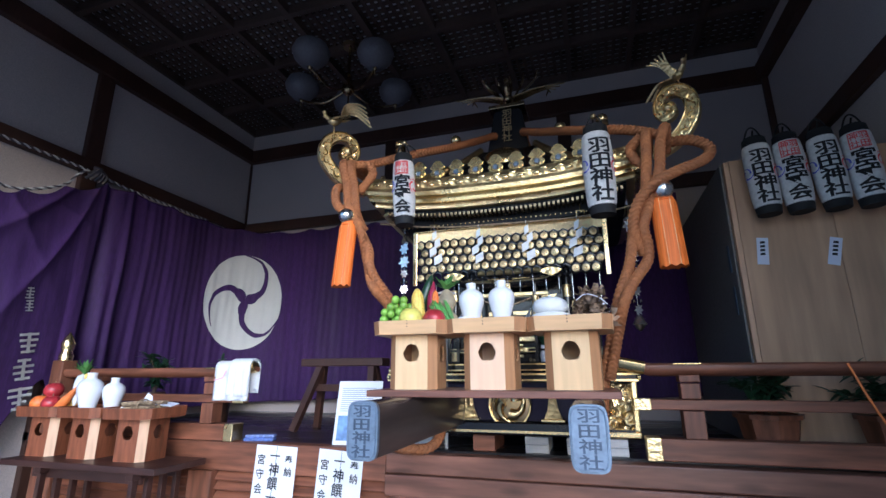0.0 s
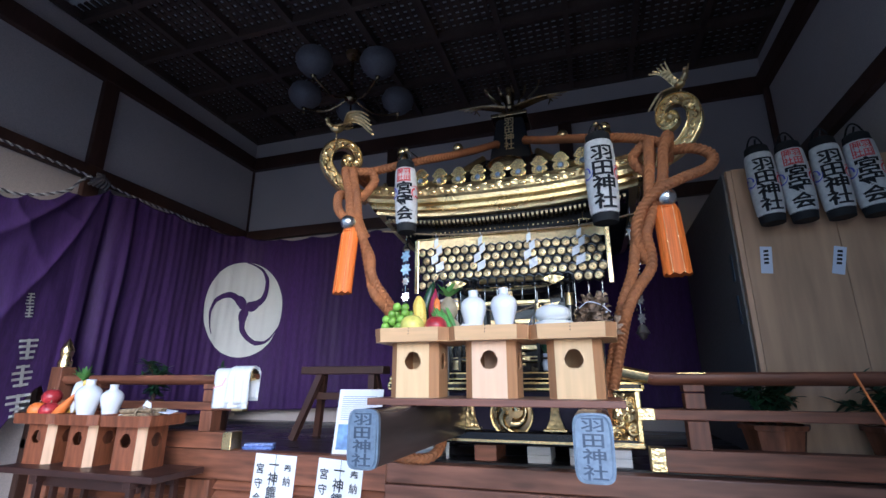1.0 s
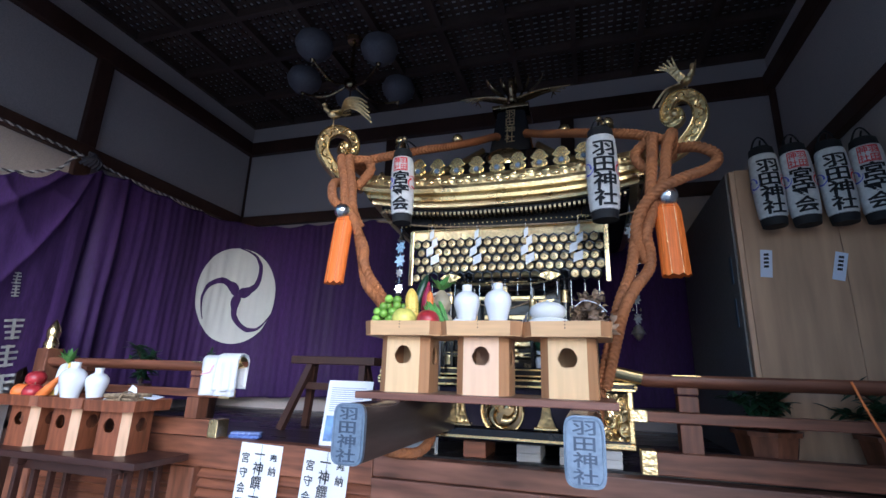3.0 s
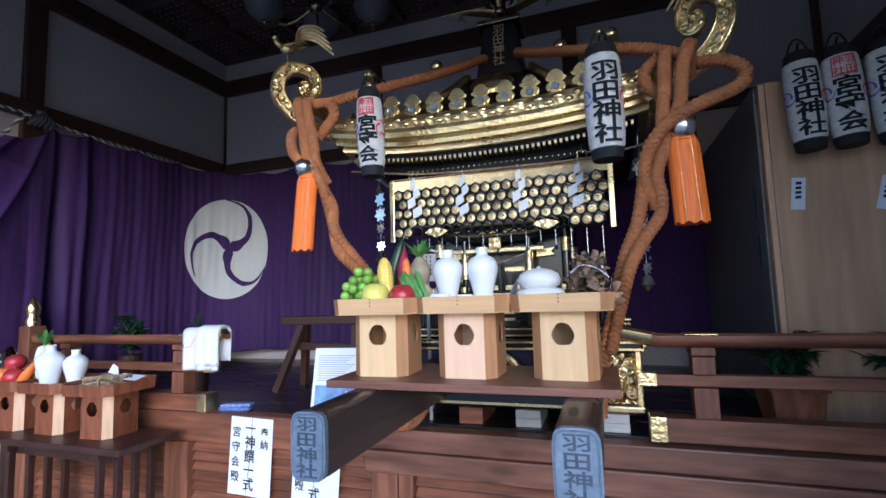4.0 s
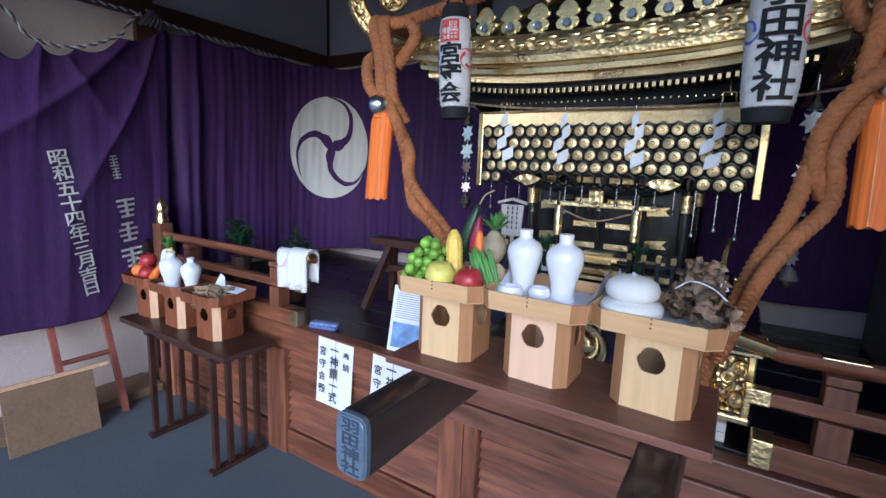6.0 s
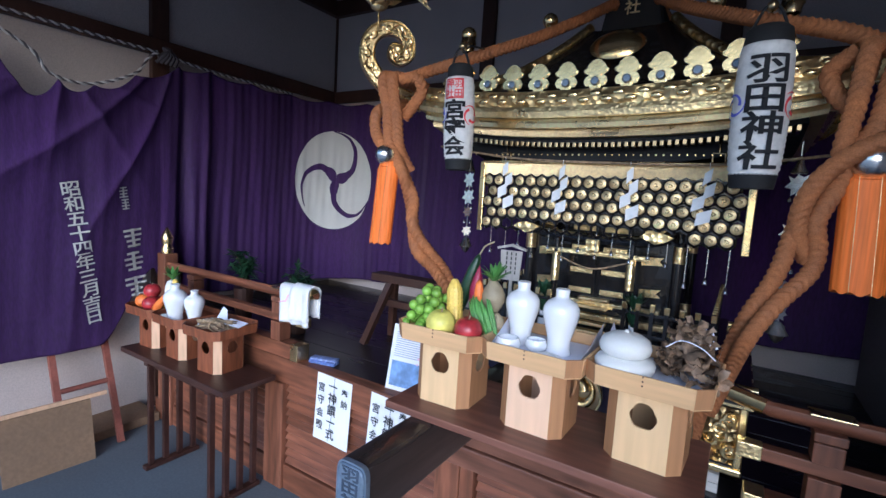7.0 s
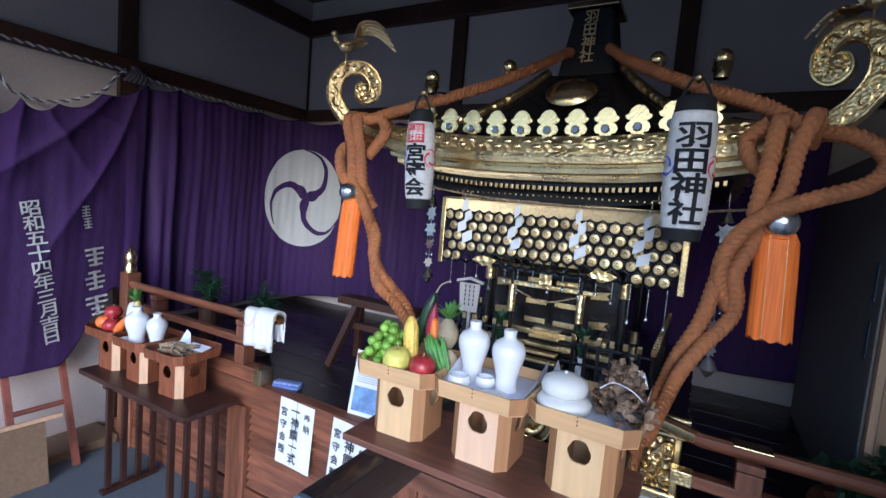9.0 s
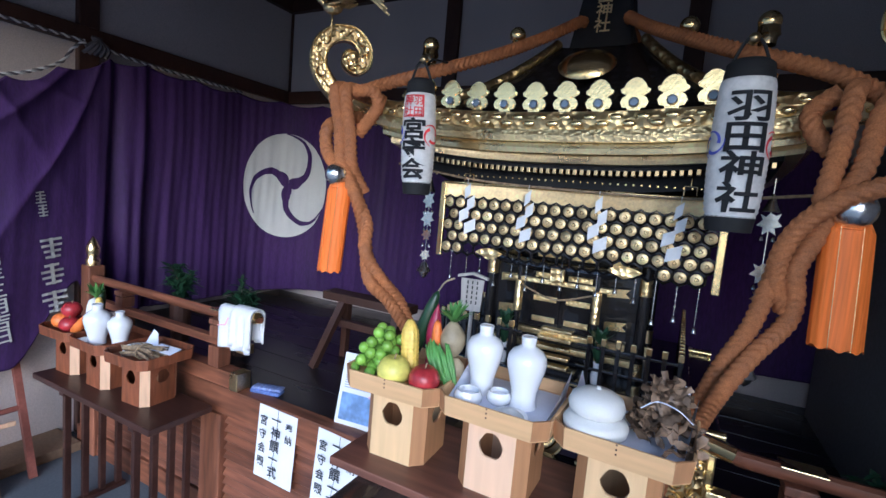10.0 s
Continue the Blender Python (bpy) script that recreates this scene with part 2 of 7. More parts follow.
def rope_bm(points, radius, strands=2, lay=0.88, n=14, bm=None):
    """A braided rope: one skin whose surface rises and falls in rows of chevrons."""
    path = smooth_path(points, n)
    fine = []
    for a, b in zip(path, path[1:]):
        steps = max(1, int((b - a).length / (radius * 0.11)))
        fine += [a.lerp(b, k / steps) for k in range(steps)]
    fine.append(path[-1])
    own = bm or bmesh.new()
    up = Vector((0.3, 0.2, 0.9))
    seg = 28
    rings = []
    run = 0.0
    for i, p in enumerate(fine):
        d = (fine[min(i + 1, len(fine) - 1)] - fine[max(i - 1, 0)]).normalized()
        a = (up - d * up.dot(d)).normalized()
        up = a
        b = d.cross(a)
        if i:
            run += (p - fine[i - 1]).length
        ring = []
        for k in range(seg):
            ang = 2 * math.pi * k / seg
            w = abs(((strands * k / seg) % 1.0) * 4 - 2) - 1
            r = radius * (0.94 + 0.095 * math.cos(2 * math.pi * run / (radius * lay) + 4.0 * w) - 0.07 * abs(w) ** 6)
            ring.append(own.verts.new(p + (a * math.cos(ang) + b * math.sin(ang)) * r))
        rings.append(ring)
    for a, b in zip(rings, rings[1:]):
        for k in range(seg):
            own.faces.new((a[k], a[(k + 1) % seg], b[(k + 1) % seg], b[k]))
    own.faces.new(rings[0][::-1])
    own.faces.new(rings[-1])
    return own


def plate(points, depth, m=None, bm=None, bevel=0.0):
    """A flat outline in x, y raised by depth along z, then placed by m."""
    own = bmesh.new()
    f = own.faces.new([own.verts.new((x, y, 0)) for x, y in points])
    r = bmesh.ops.extrude_face_region(own, geom=[f])
    bmesh.ops.translate(own, verts=[v for v in r["geom"] if isinstance(v, bmesh.types.BMVert)], vec=(0, 0, depth))
    bmesh.ops.recalc_face_normals(own, faces=own.faces)
    if bevel:
        bmesh.ops.bevel(own, geom=[e for e in own.edges if abs(e.verts[0].co.z - depth) < 1e-6 and abs(e.verts[1].co.z - depth) < 1e-6], offset=bevel, segments=2, affect="EDGES")
    bmesh.ops.triangulate(own, faces=[f for f in own.faces if len(f.verts) > 4])
    if m is not None:
        bmesh.ops.transform(own, matrix=m, verts=own.verts)
    return own if bm is None else merge(bm, own)


def holed(w0, w1, h, t, hole, m=None, bm=None):
    """A board (width w0 at the foot, w1 at the head, height h, thickness t) with a cut-out given as points; in x, z, front at y = 0."""
    own = bmesh.new()
    n = len(hole)
    outer = []
    cx = sum(p[0] for p in hole) / n
    cz = sum(p[1] for p in hole) / n
    for x, z in hole:
        dx, dz = x - cx, z - cz
        k = 1e9
        if dx:
            k = min(k, ((w0 / 2 if dx > 0 else -w0 / 2) - cx) / dx)
        if dz:
            k = min(k, ((h if dz > 0 else 0) - cz) / dz)
        outer.append([cx + dx * k, cz + dz * k])
    for ex, ez in ((-w0 / 2, 0), (w0 / 2, 0), (w0 / 2, h), (-w0 / 2, h)):
        best = min(outer, key=lambda p: (p[0] - ex) ** 2 + (p[1] - ez) ** 2)
        best[0], best[1] = ex, ez
    loops = []
    for y in (0, t):
        loops.append(([own.verts.new((x, y, z)) for x, z in outer], [own.verts.new((x, y, z)) for x, z in hole]))
    for i in range(n):
        j = (i + 1) % n
        (o0, i0), (o1, i1) = loops
        own.faces.new((o0[i], o0[j], i0[j], i0[i]))
        own.faces.new((o1[i], o1[j], i1[j], i1[i]))
        own.faces.new((o0[i], o0[j], o1[j], o1[i]))
        own.faces.new((i0[i], i0[j], i1[j], i1[i]))
    bmesh.ops.recalc_face_normals(own, faces=own.faces)
    if m is not None:
        bmesh.ops.transform(own, matrix=m, verts=own.verts)
    return own if bm is None else merge(bm, own)


def glyphs(body, size, bold=0.0, depth=0.0):
    """The built-in font's letters as a bmesh in x, y, centred on the origin."""
    c = bpy.data.curves.new("letters", "FONT")
    c.body, c.size, c.offset, c.extrude = body, size, bold, depth
    c.resolution_u = 3
    ob = new("letters", c)
    bpy.context.view_layer.update()
    me = bpy.data.meshes.new_from_object(ob.evaluated_get(bpy.context.evaluated_depsgraph_get()))
    bpy.data.objects.remove(ob)
    bm = bmesh.new()
    bm.from_mesh(me)
    bpy.data.meshes.remove(me)
    xs = [v.co.x for v in bm.verts]
    ys = [v.co.y for v in bm.verts]
    bmesh.ops.translate(bm, verts=bm.verts, vec=(-(min(xs) + max(xs)) / 2, -0.38 * size, 0))
    return bm


def column(text, size, pitch, bold=0.0, depth=0.0, wide=1.0):
    """Letters one under another, from y = 0 downwards."""
    bm = bmesh.new()
    for i, ch in enumerate(text):
        g = glyphs(ch, size, bold, depth)
        bmesh.ops.scale(g, verts=g.verts, vec=(wide, 1, 1))
        bmesh.ops.translate(g, verts=g.verts, vec=(0, -i * pitch, 0))
        merge(bm, g)
    return bm


def upright(x, y, z, turn=0.0, lean=0.0, roll=0.0):
    """A pose that stands x, y drawings up to face the front (-y)."""
    return pose(x, y, z, 0, 0, turn) @ pose(0, 0, 0, 90 + lean, 0, 0) @ pose(0, 0, 0, 0, 0, roll)


def bend(bm, fn):
    for v in bm.verts:
        v.co = fn(v.co.x, v.co.y, v.co.z)
    return bm


# ---- the hall ----
LEFT, BACK, RIGHT, FRONT, CEIL = -2.93, 2.15, 1.74, -1.3, 3.35
DECK, GROUND = 0.58, -0.12


def add_knots(m, scale, dark=0.25, stretch=(0.5, 0.0, 1.5)):
    """Scattered dark knots in a timber."""
    nt = m.node_tree
    n, l = nt.nodes, nt.links
    b = n["Principled BSDF"]
    src = b.inputs["Base Color"].links[0].from_socket
    tc, mp, v, r, s = (n.new("ShaderNode" + k) for k in ("TexCoord", "Mapping", "TexVoronoi", "MapRange", "VectorMath"))
    mp.inputs["Scale"].default_value = stretch
    v.inputs["Scale"].default_value = scale
    l.new(tc.outputs["Object"], mp.inputs["Vector"])
    l.new(mp.outputs["Vector"], v.inputs["Vector"])
    l.new(v.outputs["Distance"], r.inputs["Value"])
    r.inputs["From Min"].default_value, r.inputs["From Max"].default_value = 0.03, 0.2
    r.inputs["To Min"].default_value, r.inputs["To Max"].default_value = dark, 1.0
    s.operation = "SCALE"
    l.new(src, s.inputs[0])
    l.new(r.outputs["Result"], s.inputs["Scale"])
    l.new(s.outputs["Vector"], b.inputs["Base Color"])
    return m


KNOTWOOD = add_knots(mat("knotty_beam_wood", (0.20, 0.090, 0.056), 0.42, var=0.45, scale=4, bscale=30, bump=0.35, stretch=(0.12, 1, 1), fine=0.3), 5.5)

# Unseen ground outside, made pale so that it throws light up to the ceiling
bm = bmesh.new()
bmesh.ops.create_grid(bm, x_segments=8, y_segments=8, size=400)
bmesh.ops.translate(bm, verts=bm.verts, vec=(0, 0, GROUND - 0.05))
single("ground", bm, BOUNCE_GROUND, "unseen pale ground added to bounce light into the hall", "ground", "structure")
single("hall_floor", box(LEFT, RIGHT, FRONT - 0.1, 0.5, GROUND - 0.1, GROUND, 0.006), CONCRETE, "grey concrete floor before the platform", "floor", "structure")

single("wall_west", box(LEFT - 0.12, LEFT, -0.72, BACK + 0.12, GROUND - 0.1, 3.6), PLASTER, "white plaster wall with dark timbers", "wall", "structure")
single("wall_north", box(LEFT, RIGHT, BACK, BACK + 0.12, GROUND - 0.1, 3.6), PLASTER, "white plaster back wall of the hall", "wall", "structure")
single("wall_east", box(RIGHT, RIGHT + 0.12, FRONT, BACK + 0.12, GROUND - 0.1, 3.6), PLASTER, "white plaster side wall", "wall", "structure")
# Slab above the ceiling, out of view; its overhang cuts off the high sky
single("unseen_roof_slab", box(LEFT - 0.4, RIGHT + 0.4, FRONT - 0.9, BACK + 0.3, CEIL + 0.24, CEIL + 0.34), CEILWOOD, "unseen roof slab that keeps high skylight out of the hall", "roof", "structure")
# Added light blocker over the front, hung low to darken walls and ceiling
single("unseen_lintel_shade", box(LEFT, RIGHT, FRONT - 0.1, FRONT, 2.36, CEIL + 0.24), DARKWOOD, "unseen lintel added to keep skylight off the upper walls", "wall", "structure")

# Sloping blocker outside the view; only low daylight passes under it
single("unseen_eave_shade", box(LEFT - 0.6, RIGHT + 0.6, -0.95, 0, 0, 0.1, m=Matrix.Translation((0, -1.42, 3.2)) @ pose(0, 0, 0, 26)), CEILWOOD, "unseen sloping eave added to block the high sky", "roof", "structure")

# Added wall beside the opening, never in view, to dim the right side
single("unseen_side_shade", box(1.33, RIGHT, FRONT - 0.1, FRONT, GROUND - 0.1, 2.355), PLASTER, "unseen plain wall added to shade the railing and partition", "wall", "structure")

# coffered ceiling: ribs, a fine lattice between them and pale paper boards above
bm = box(LEFT, RIGHT, FRONT, BACK, CEIL + 0.075, CEIL + 0.09)
ceiling = single("ceiling", bm, CEILBOARD, "dark coffered ceiling with fine wooden lattice", "ceiling", "structure")
bm = bmesh.new()
pitch = 0.465
nx, ny = int((RIGHT - LEFT) / pitch) + 1, int((BACK - FRONT) / pitch) + 1
for i in range(nx):
    x = LEFT + 0.01 + i * pitch
    box(x - 0.02, x + 0.02, FRONT, BACK, CEIL - 0.01, CEIL + 0.05, bm=bm)
for j in range(ny):
    y = BACK - 0.01 - j * pitch
    box(LEFT, RIGHT, y - 0.02, y + 0.02, CEIL - 0.012, CEIL + 0.048, bm=bm)
ribs = link_mesh("ceiling_ribs", bm, CEILWOOD)
tagged(ribs, "dark timber ribs of the coffered ceiling", "ceiling", "", "structure")
bm = bmesh.new()
fine = pitch / 8
for i in range(nx * 8):
    x = LEFT + 0.01 + i * fine
    if x < RIGHT:
        box(x - 0.013, x + 0.013, 0.2, BACK, CEIL + 0.052, CEIL + 0.068, bm=bm)
for j in range(int((BACK - 0.2) / fine)):
    y = BACK - 0.01 - j * fine
    box(LEFT, RIGHT, y - 0.013, y + 0.013, CEIL + 0.056, CEIL + 0.072, bm=bm)
lat = link_mesh("ceiling_lattice", bm, CEILWOOD)
tagged(lat, "fine dark wooden lattice of the ceiling coffers", "ceiling", "", "structure")


def trim(name, x0, x1, y0, y1, z0, z1, label="dark-stained timber beam on the plaster wall"):
    return single(name, box(x0, x1, y0, y1, z0, z1, 0.006), DARKWOOD, label, "beam", "structure")


for z0, z1, d in ((3.015, 3.15, 0.06), (2.25, 2.35, 0.05)):
    trim("trim", LEFT, LEFT + d, -0.72, BACK - d, z0, z1)
    trim("trim", LEFT, RIGHT, BACK - d, BACK, z0, z1)
    trim("trim", RIGHT - d, RIGHT, FRONT, BACK - d, z0, z1)
for y in (0.555, -0.62):
    trim("trim", LEFT, LEFT + 0.045, y - 0.055, y + 0.055, GROUND, 2.25, "dark timber post in the plaster wall")
    trim("trim", LEFT, LEFT + 0.045, y - 0.055, y + 0.055, 2.35, 3.015, "dark timber post in the plaster wall")
for x in (-1.33, 0.25):
    trim("trim", x - 0.055, x + 0.055, BACK - 0.04, BACK, 2.35, 3.015, "dark timber post in the plaster wall")
trim("trim", RIGHT - 0.04, RIGHT, BACK - 0.1, BACK - 0.061, 2.35, 3.015, "dark timber corner post")
trim("trim", LEFT, LEFT + 0.02, BACK - 0.022, BACK, 2.35, 3.015, "dark corner bead where the walls meet")
single("baseboard", box(LEFT, -2.66, -0.72, 0.42, GROUND, GROUND + 0.055, 0.005), CARD, "pale wooden sill along the foot of the wall", "baseboard", "structure")

# platform: floor, front timbers and louvred panels
floor = single("floor", box(LEFT, RIGHT, 0.5, BACK, DECK - 0.05, DECK - 0.004), FLOOR_LACQ, "black lacquered plank platform floor", "floor", "structure")
k = 0
y = 0.503
while y < BACK - 0.05:
    part("plank", box(LEFT + 0.01, RIGHT - 0.01, y, min(y + 0.196, BACK - 0.035), DECK - 0.004, DECK, 0.0015), FLOOR_LACQ, floor)
    y += 0.2
beam = thing("platform_beam", "knotty red-brown timber beam along the platform front", "beam", (0.6, 0.46, 0.41), kind="structure")
part("upper_timber", box(-0.55, RIGHT, 0.425, 0.5, 0.492, 0.572, 0.006), KNOTWOOD, beam)
part("lower_timber", box(-0.55, RIGHT, 0.415, 0.5, 0.405, 0.489, 0.006), KNOTWOOD, beam)
beam2 = thing("platform_beam", "red-brown timber beam at the platform edge", "beam", (-1.1, 0.46, 0.45), kind="structure")
part("upper_timber", box(-2.75, -0.553, 0.43, 0.5, 0.455, 0.585, 0.005), REDWOOD, beam2)
part("lower_timber", box(-2.75, -0.553, 0.437, 0.5, GROUND, GROUND + 0.13, 0.005), REDWOOD, beam2)
for x, w in ((-2.58, 0.05), (-1.53, 0.07), (-0.468, 0.056), (-0.378, 0.03), (0.72, 0.045), (1.66, 0.045)):
    single("front_post", box(x - w, x + w, 0.42, 0.5, GROUND, 0.405 if x > -0.55 else 0.453, 0.005), REDWOODZ, "red-brown wooden post under the platform beam", "post", "structure")
slat_mesh = {}
for x0, x1, top in ((-2.52, -1.605, 0.45), (-1.455, -0.53, 0.45), (-0.345, 0.67, 0.4), (0.77, 1.61, 0.4)):
    panel = thing("louvred_panel", "red-brown louvred wooden panel under the platform", "panel", ((x0 + x1) / 2, 0.47, GROUND + 0.13), "louvred panels", "structure")
    part("backing", box(x0, x1, 0.488, 0.496, GROUND + 0.132, top), DARKWOOD, panel)
    z = top - 0.022
    while z > GROUND + 0.15:
        part("slat", box(x0, x1, 0.445, 0.461, z - 0.0225, z + 0.0225, 0.004, m=Matrix.Translation((0, 0.458, z)) @ pose(0, 0, 0, -40) @ Matrix.Translation((0, -0.453, -z))), REDWOOD, panel)
        z -= 0.043


# railings
def railing(x_end, x_far, sgn, label):
    """A low railing from its free end towards the side wall."""
    th = thing("railing", label, "railing", ((x_end + x_far) / 2, 0.46, DECK), "platform railings", "structure")
    a, b = sorted((x_end + sgn * 0.08, x_far))
    part("base_rail", box(a, b, 0.43, 0.5, 0.588, 0.665, 0.004), REDWOOD, th)
    c = x_end + sgn * 0.08
    a, b = sorted((c - sgn * 0.003, c + sgn * 0.05))
    part("base_cap", box(a, b, 0.4265, 0.5035, 0.586, 0.668, 0.003), GOLDREL, th, "engraved brass end cap")
    a, b = sorted((x_end + sgn * 0.05, x_far))
    part("middle_rail", box(a, b, 0.445, 0.485, 0.765, 0.803, 0.004), REDWOOD, th)
    c = x_end + sgn * 0.05
    a, b = sorted((c - sgn * 0.003, c + sgn * 0.06))
    part("middle_cap", box(a, b, 0.442, 0.488, 0.762, 0.806, 0.003), GOLDREL, th, "engraved brass end cap")
    lift = 0.012
    pts = [Vector((x_end, 0.465, 0.915 + lift * 2)), Vector((x_end + sgn * 0.1, 0.465, 0.918)), Vector((x_end + sgn * 0.25, 0.465, 0.912)), Vector((x_far, 0.465, 0.912))]
    part("top_rail", tube(smooth_path(pts, 6), 0.024, 10, None, (0.85, 1.15)), REDWOOD, th, smooth=40)
    part("top_cap", tube(smooth_path(pts[:2], 5), 0.0265, 10, None, (0.85, 1.15)), GOLD, th, "brass sleeve on the rail end", 40)
    x = x_end + sgn * 0.25
    part("top_band", box(x - 0.05, x + 0.05, 0.434, 0.496, 0.931, 0.9365, 0.002), GOLD, th, "brass strap on the rail")
    while (x - x_far) * sgn < -0.1:
        post = part("post", box(x - 0.036, x + 0.036, 0.43, 0.5, 0.666, 0.763, 0.003), REDWOODZ, th)
        part("upper_post", box(x - 0.034, x + 0.034, 0.432, 0.498, 0.805, 0.862, 0.004), REDWOODZ, post)
        part("capital", box(x - 0.036, x + 0.036, 0.428, 0.502, 0.866, 0.892, 0.004), REDWOODZ, post)
        x += sgn * 0.78
    return th


railing(0.425, RIGHT, 1, "low red-brown wooden railing with brass end caps")
railing(-1.29, -2.62, -1, "low red-brown wooden railing with a towel on its end")

newel = thing("newel_post", "square wooden corner post with a brass finial", "post", (-2.655, 0.47, GROUND), kind="structure")
part("shaft", box(-2.70, -2.61, 0.43, 0.515, GROUND, 0.985, 0.006), REDWOODZ, newel)
part("finial", lathe([(0, 0), (0.036, 0), (0.038, 0.03), (0.028, 0.05), (0.034, 0.075), (0.036, 0.1), (0.022, 0.135), (0.004, 0.165), (0, 0.167)], 16, (-2.655, 0.47, 0.985)), GOLD, newel, "brass giboshi-shaped finial", 50)


# partition at the side
PY = 0.82
ply = thing("partition", "bare plywood partition standing on the platform", "partition", (1.38, PY, DECK), kind="structure")
part("front_sheet", box(1.034, 1.40, PY, PY + 0.015, DECK, 1.885, 0.002), PLY, ply)
part("front_sheet", box(1.402, RIGHT, PY, PY + 0.015, DECK, 1.885, 0.002), PLY, ply)
part("edge_strip", box(1.010, 1.032, PY - 0.003, PY + 0.03, DECK, 1.88, 0.002), PALEEDGE, ply)
part("side_sheet", box(1.0, 1.009, PY + 0.03, 2.0, DECK, 1.88, 0.002), GREYPANEL, ply, "dark grey side sheet")
for z in (1.36, 1.16):
    part("tape", box(0.996, 0.9995, PY + 0.09, PY + 0.12, z, z + 0.13), STEELDARK, ply)


# ---- purple festival curtain ----
CX, CY, CR = -2.29, 1.53, 0.50
S_STRAIGHT = 2.18
S_ARC = S_STRAIGHT + CR * math.pi / 2


def curtain_line(s):
    """Place and outward (into the hall) direction on the curtain's plan at arc length s from its front end."""
    if s < S_STRAIGHT:
        return Vector((CX - CR, CY - S_STRAIGHT + s, 0)), Vector((1, 0, 0))
    if s < S_ARC:
        a = math.pi - (s - S_STRAIGHT) / CR
        return Vector((CX + CR * math.cos(a), CY + CR * math.sin(a), 0)), Vector((-math.cos(a), -math.sin(a), 0))
    return Vector((CX + s - S_ARC, CY + CR, 0)), Vector((0, -1, 0))


TIES = ((-0.75, 2.20, 0.1), (-0.33, 2.16, 0.2), (-0.055, 1.95, 0.055), (0.122, 1.96, 0.05), (0.35, 2.07, 0.04), (0.612, 2.185, 0.025), (0.839, 2.215, 0.03), (1.16, 2.205, 0.025), (1.48, 2.20, 0.02))


def curtain_top(s):
    y = s - S_STRAIGHT + CY
    for (a, za, sag), (b, zb, _) in zip(TIES, TIES[1:]):
        if a <= y <= b:
            u = (y - a) / (b - a)
            return za + (zb - za) * u - sag * math.sin(math.pi * u) ** 0.8
    u = ((s - 0.2) % 0.33) / 0.33
    return 2.205 - 0.025 * math.sin(math.pi * u)


def curtain_bottom(s):
    y = s - S_STRAIGHT + CY
    if y < 0.45:
        u = max(0.0, min(1.0, (y - 0.12) / 0.34))
        return 0.43 + 0.45 * u * u * (3 - 2 * u) + 0.04 * max(0.0, -0.1 - y)
    if y < 0.56:
        u = (y - 0.45) / 0.11
        return 0.88 - 0.24 * u
    if s < S_ARC:
        return 0.645 + 0.03 * max(0.0, (s - S_STRAIGHT) / 0.8)
    return 0.675 + 0.022 * (s - S_ARC) + 0.01 * math.sin(s * 4)


def curtain_point(s, z, off=0.0):
    p, d = curtain_line(s)
    h = max(0.0, min(1.0, (2.25 - z) / 1.6))
    y = s - S_STRAIGHT + CY
    # deep gathered folds by the post, fading to a nearly flat sheet with fine wrinkles
    deep = math.exp(-((y - 0.72) / 0.22) ** 2) if y > 0.5 else 0.0
    f = deep * (0.045 * math.sin(s * 27 + 0.9 * math.sin(s * 6) + 0.8 * h) + 0.016 * math.sin(s * 61 + 2 * h)) * (0.5 + 0.5 * h)
    f += 0.004 * math.sin(s * 17 + 0.8 * math.sin(z * 2.1)) + 0.003 * math.sin(s * 44 + 1.5 * math.sin(z * 3 + s)) + 0.0025 * math.sin(s * 97 + 2.2 * math.sin(z * 2.4))
    drape = 0.0
    if y < 0.64:
        c = max(0.0, min(1.0, (0.64 - y) / 0.2))
        # folds that fan out from the post and from the tie before it, and a belly low down
        fan = math.atan2(0.63 - y, max(0.05, 2.32 - z))
        fan2 = math.atan2(y + 0.02, max(0.05, 2.06 - z))
        near2 = max(0.0, 1 - math.hypot(y + 0.02, 2.06 - z) / 1.1)
        drape = c * (0.034 * (1 - abs(math.sin(fan * 8 + 0.4 * math.sin(z * 4)))) ** 2 * (1 - 0.45 * h) + 0.022 * near2 * (1 - abs(math.sin(fan2 * 4.5 + 0.7))) ** 2 + 0.075 * math.sin(math.pi * min(1, h * 0.92)) * min(1.0, (0.64 - y) / 0.5))
        deep_left = max(0.0, 1 - c)
        f *= 0.25 + 0.75 * deep_left
    n = noise.noise(Vector((s * 2.2, z * 1.3, 3.1))) * 0.016 + noise.noise(Vector((s * 9, z * 2.2, 7.7))) * 0.006
    q = p + d * (f + drape + n + off)
    q.z = z
    return q


def sheet(smin, smax, ns, nz, bottom, top, off=0.0):
    bm = bmesh.new()
    rows = []
    for i in range(ns + 1):
        s = smin + (smax - smin) * i / ns
        a, b = bottom(s), top(s)
        rows.append([bm.verts.new(curtain_point(s, a + (b - a) * k / nz, off)) for k in range(nz + 1)])
    for a, b in zip(rows, rows[1:]):
        for k in range(nz):
            bm.faces.new((a[k], b[k], b[k + 1], a[k + 1]))
    return bm


S_END = S_ARC + 3.3
curtain = thing("curtain", "purple festival curtain with a white crest, roped to the beam", "curtain", (CX - CR, 0.6, 1.4))
cloth = part("cloth", sheet(0.1, S_END, 620, 110, curtain_bottom, curtain_top), CLOTH, curtain, smooth=180)
sol = cloth.modifiers.new("thick", "SOLIDIFY")
sol.thickness = 0.003
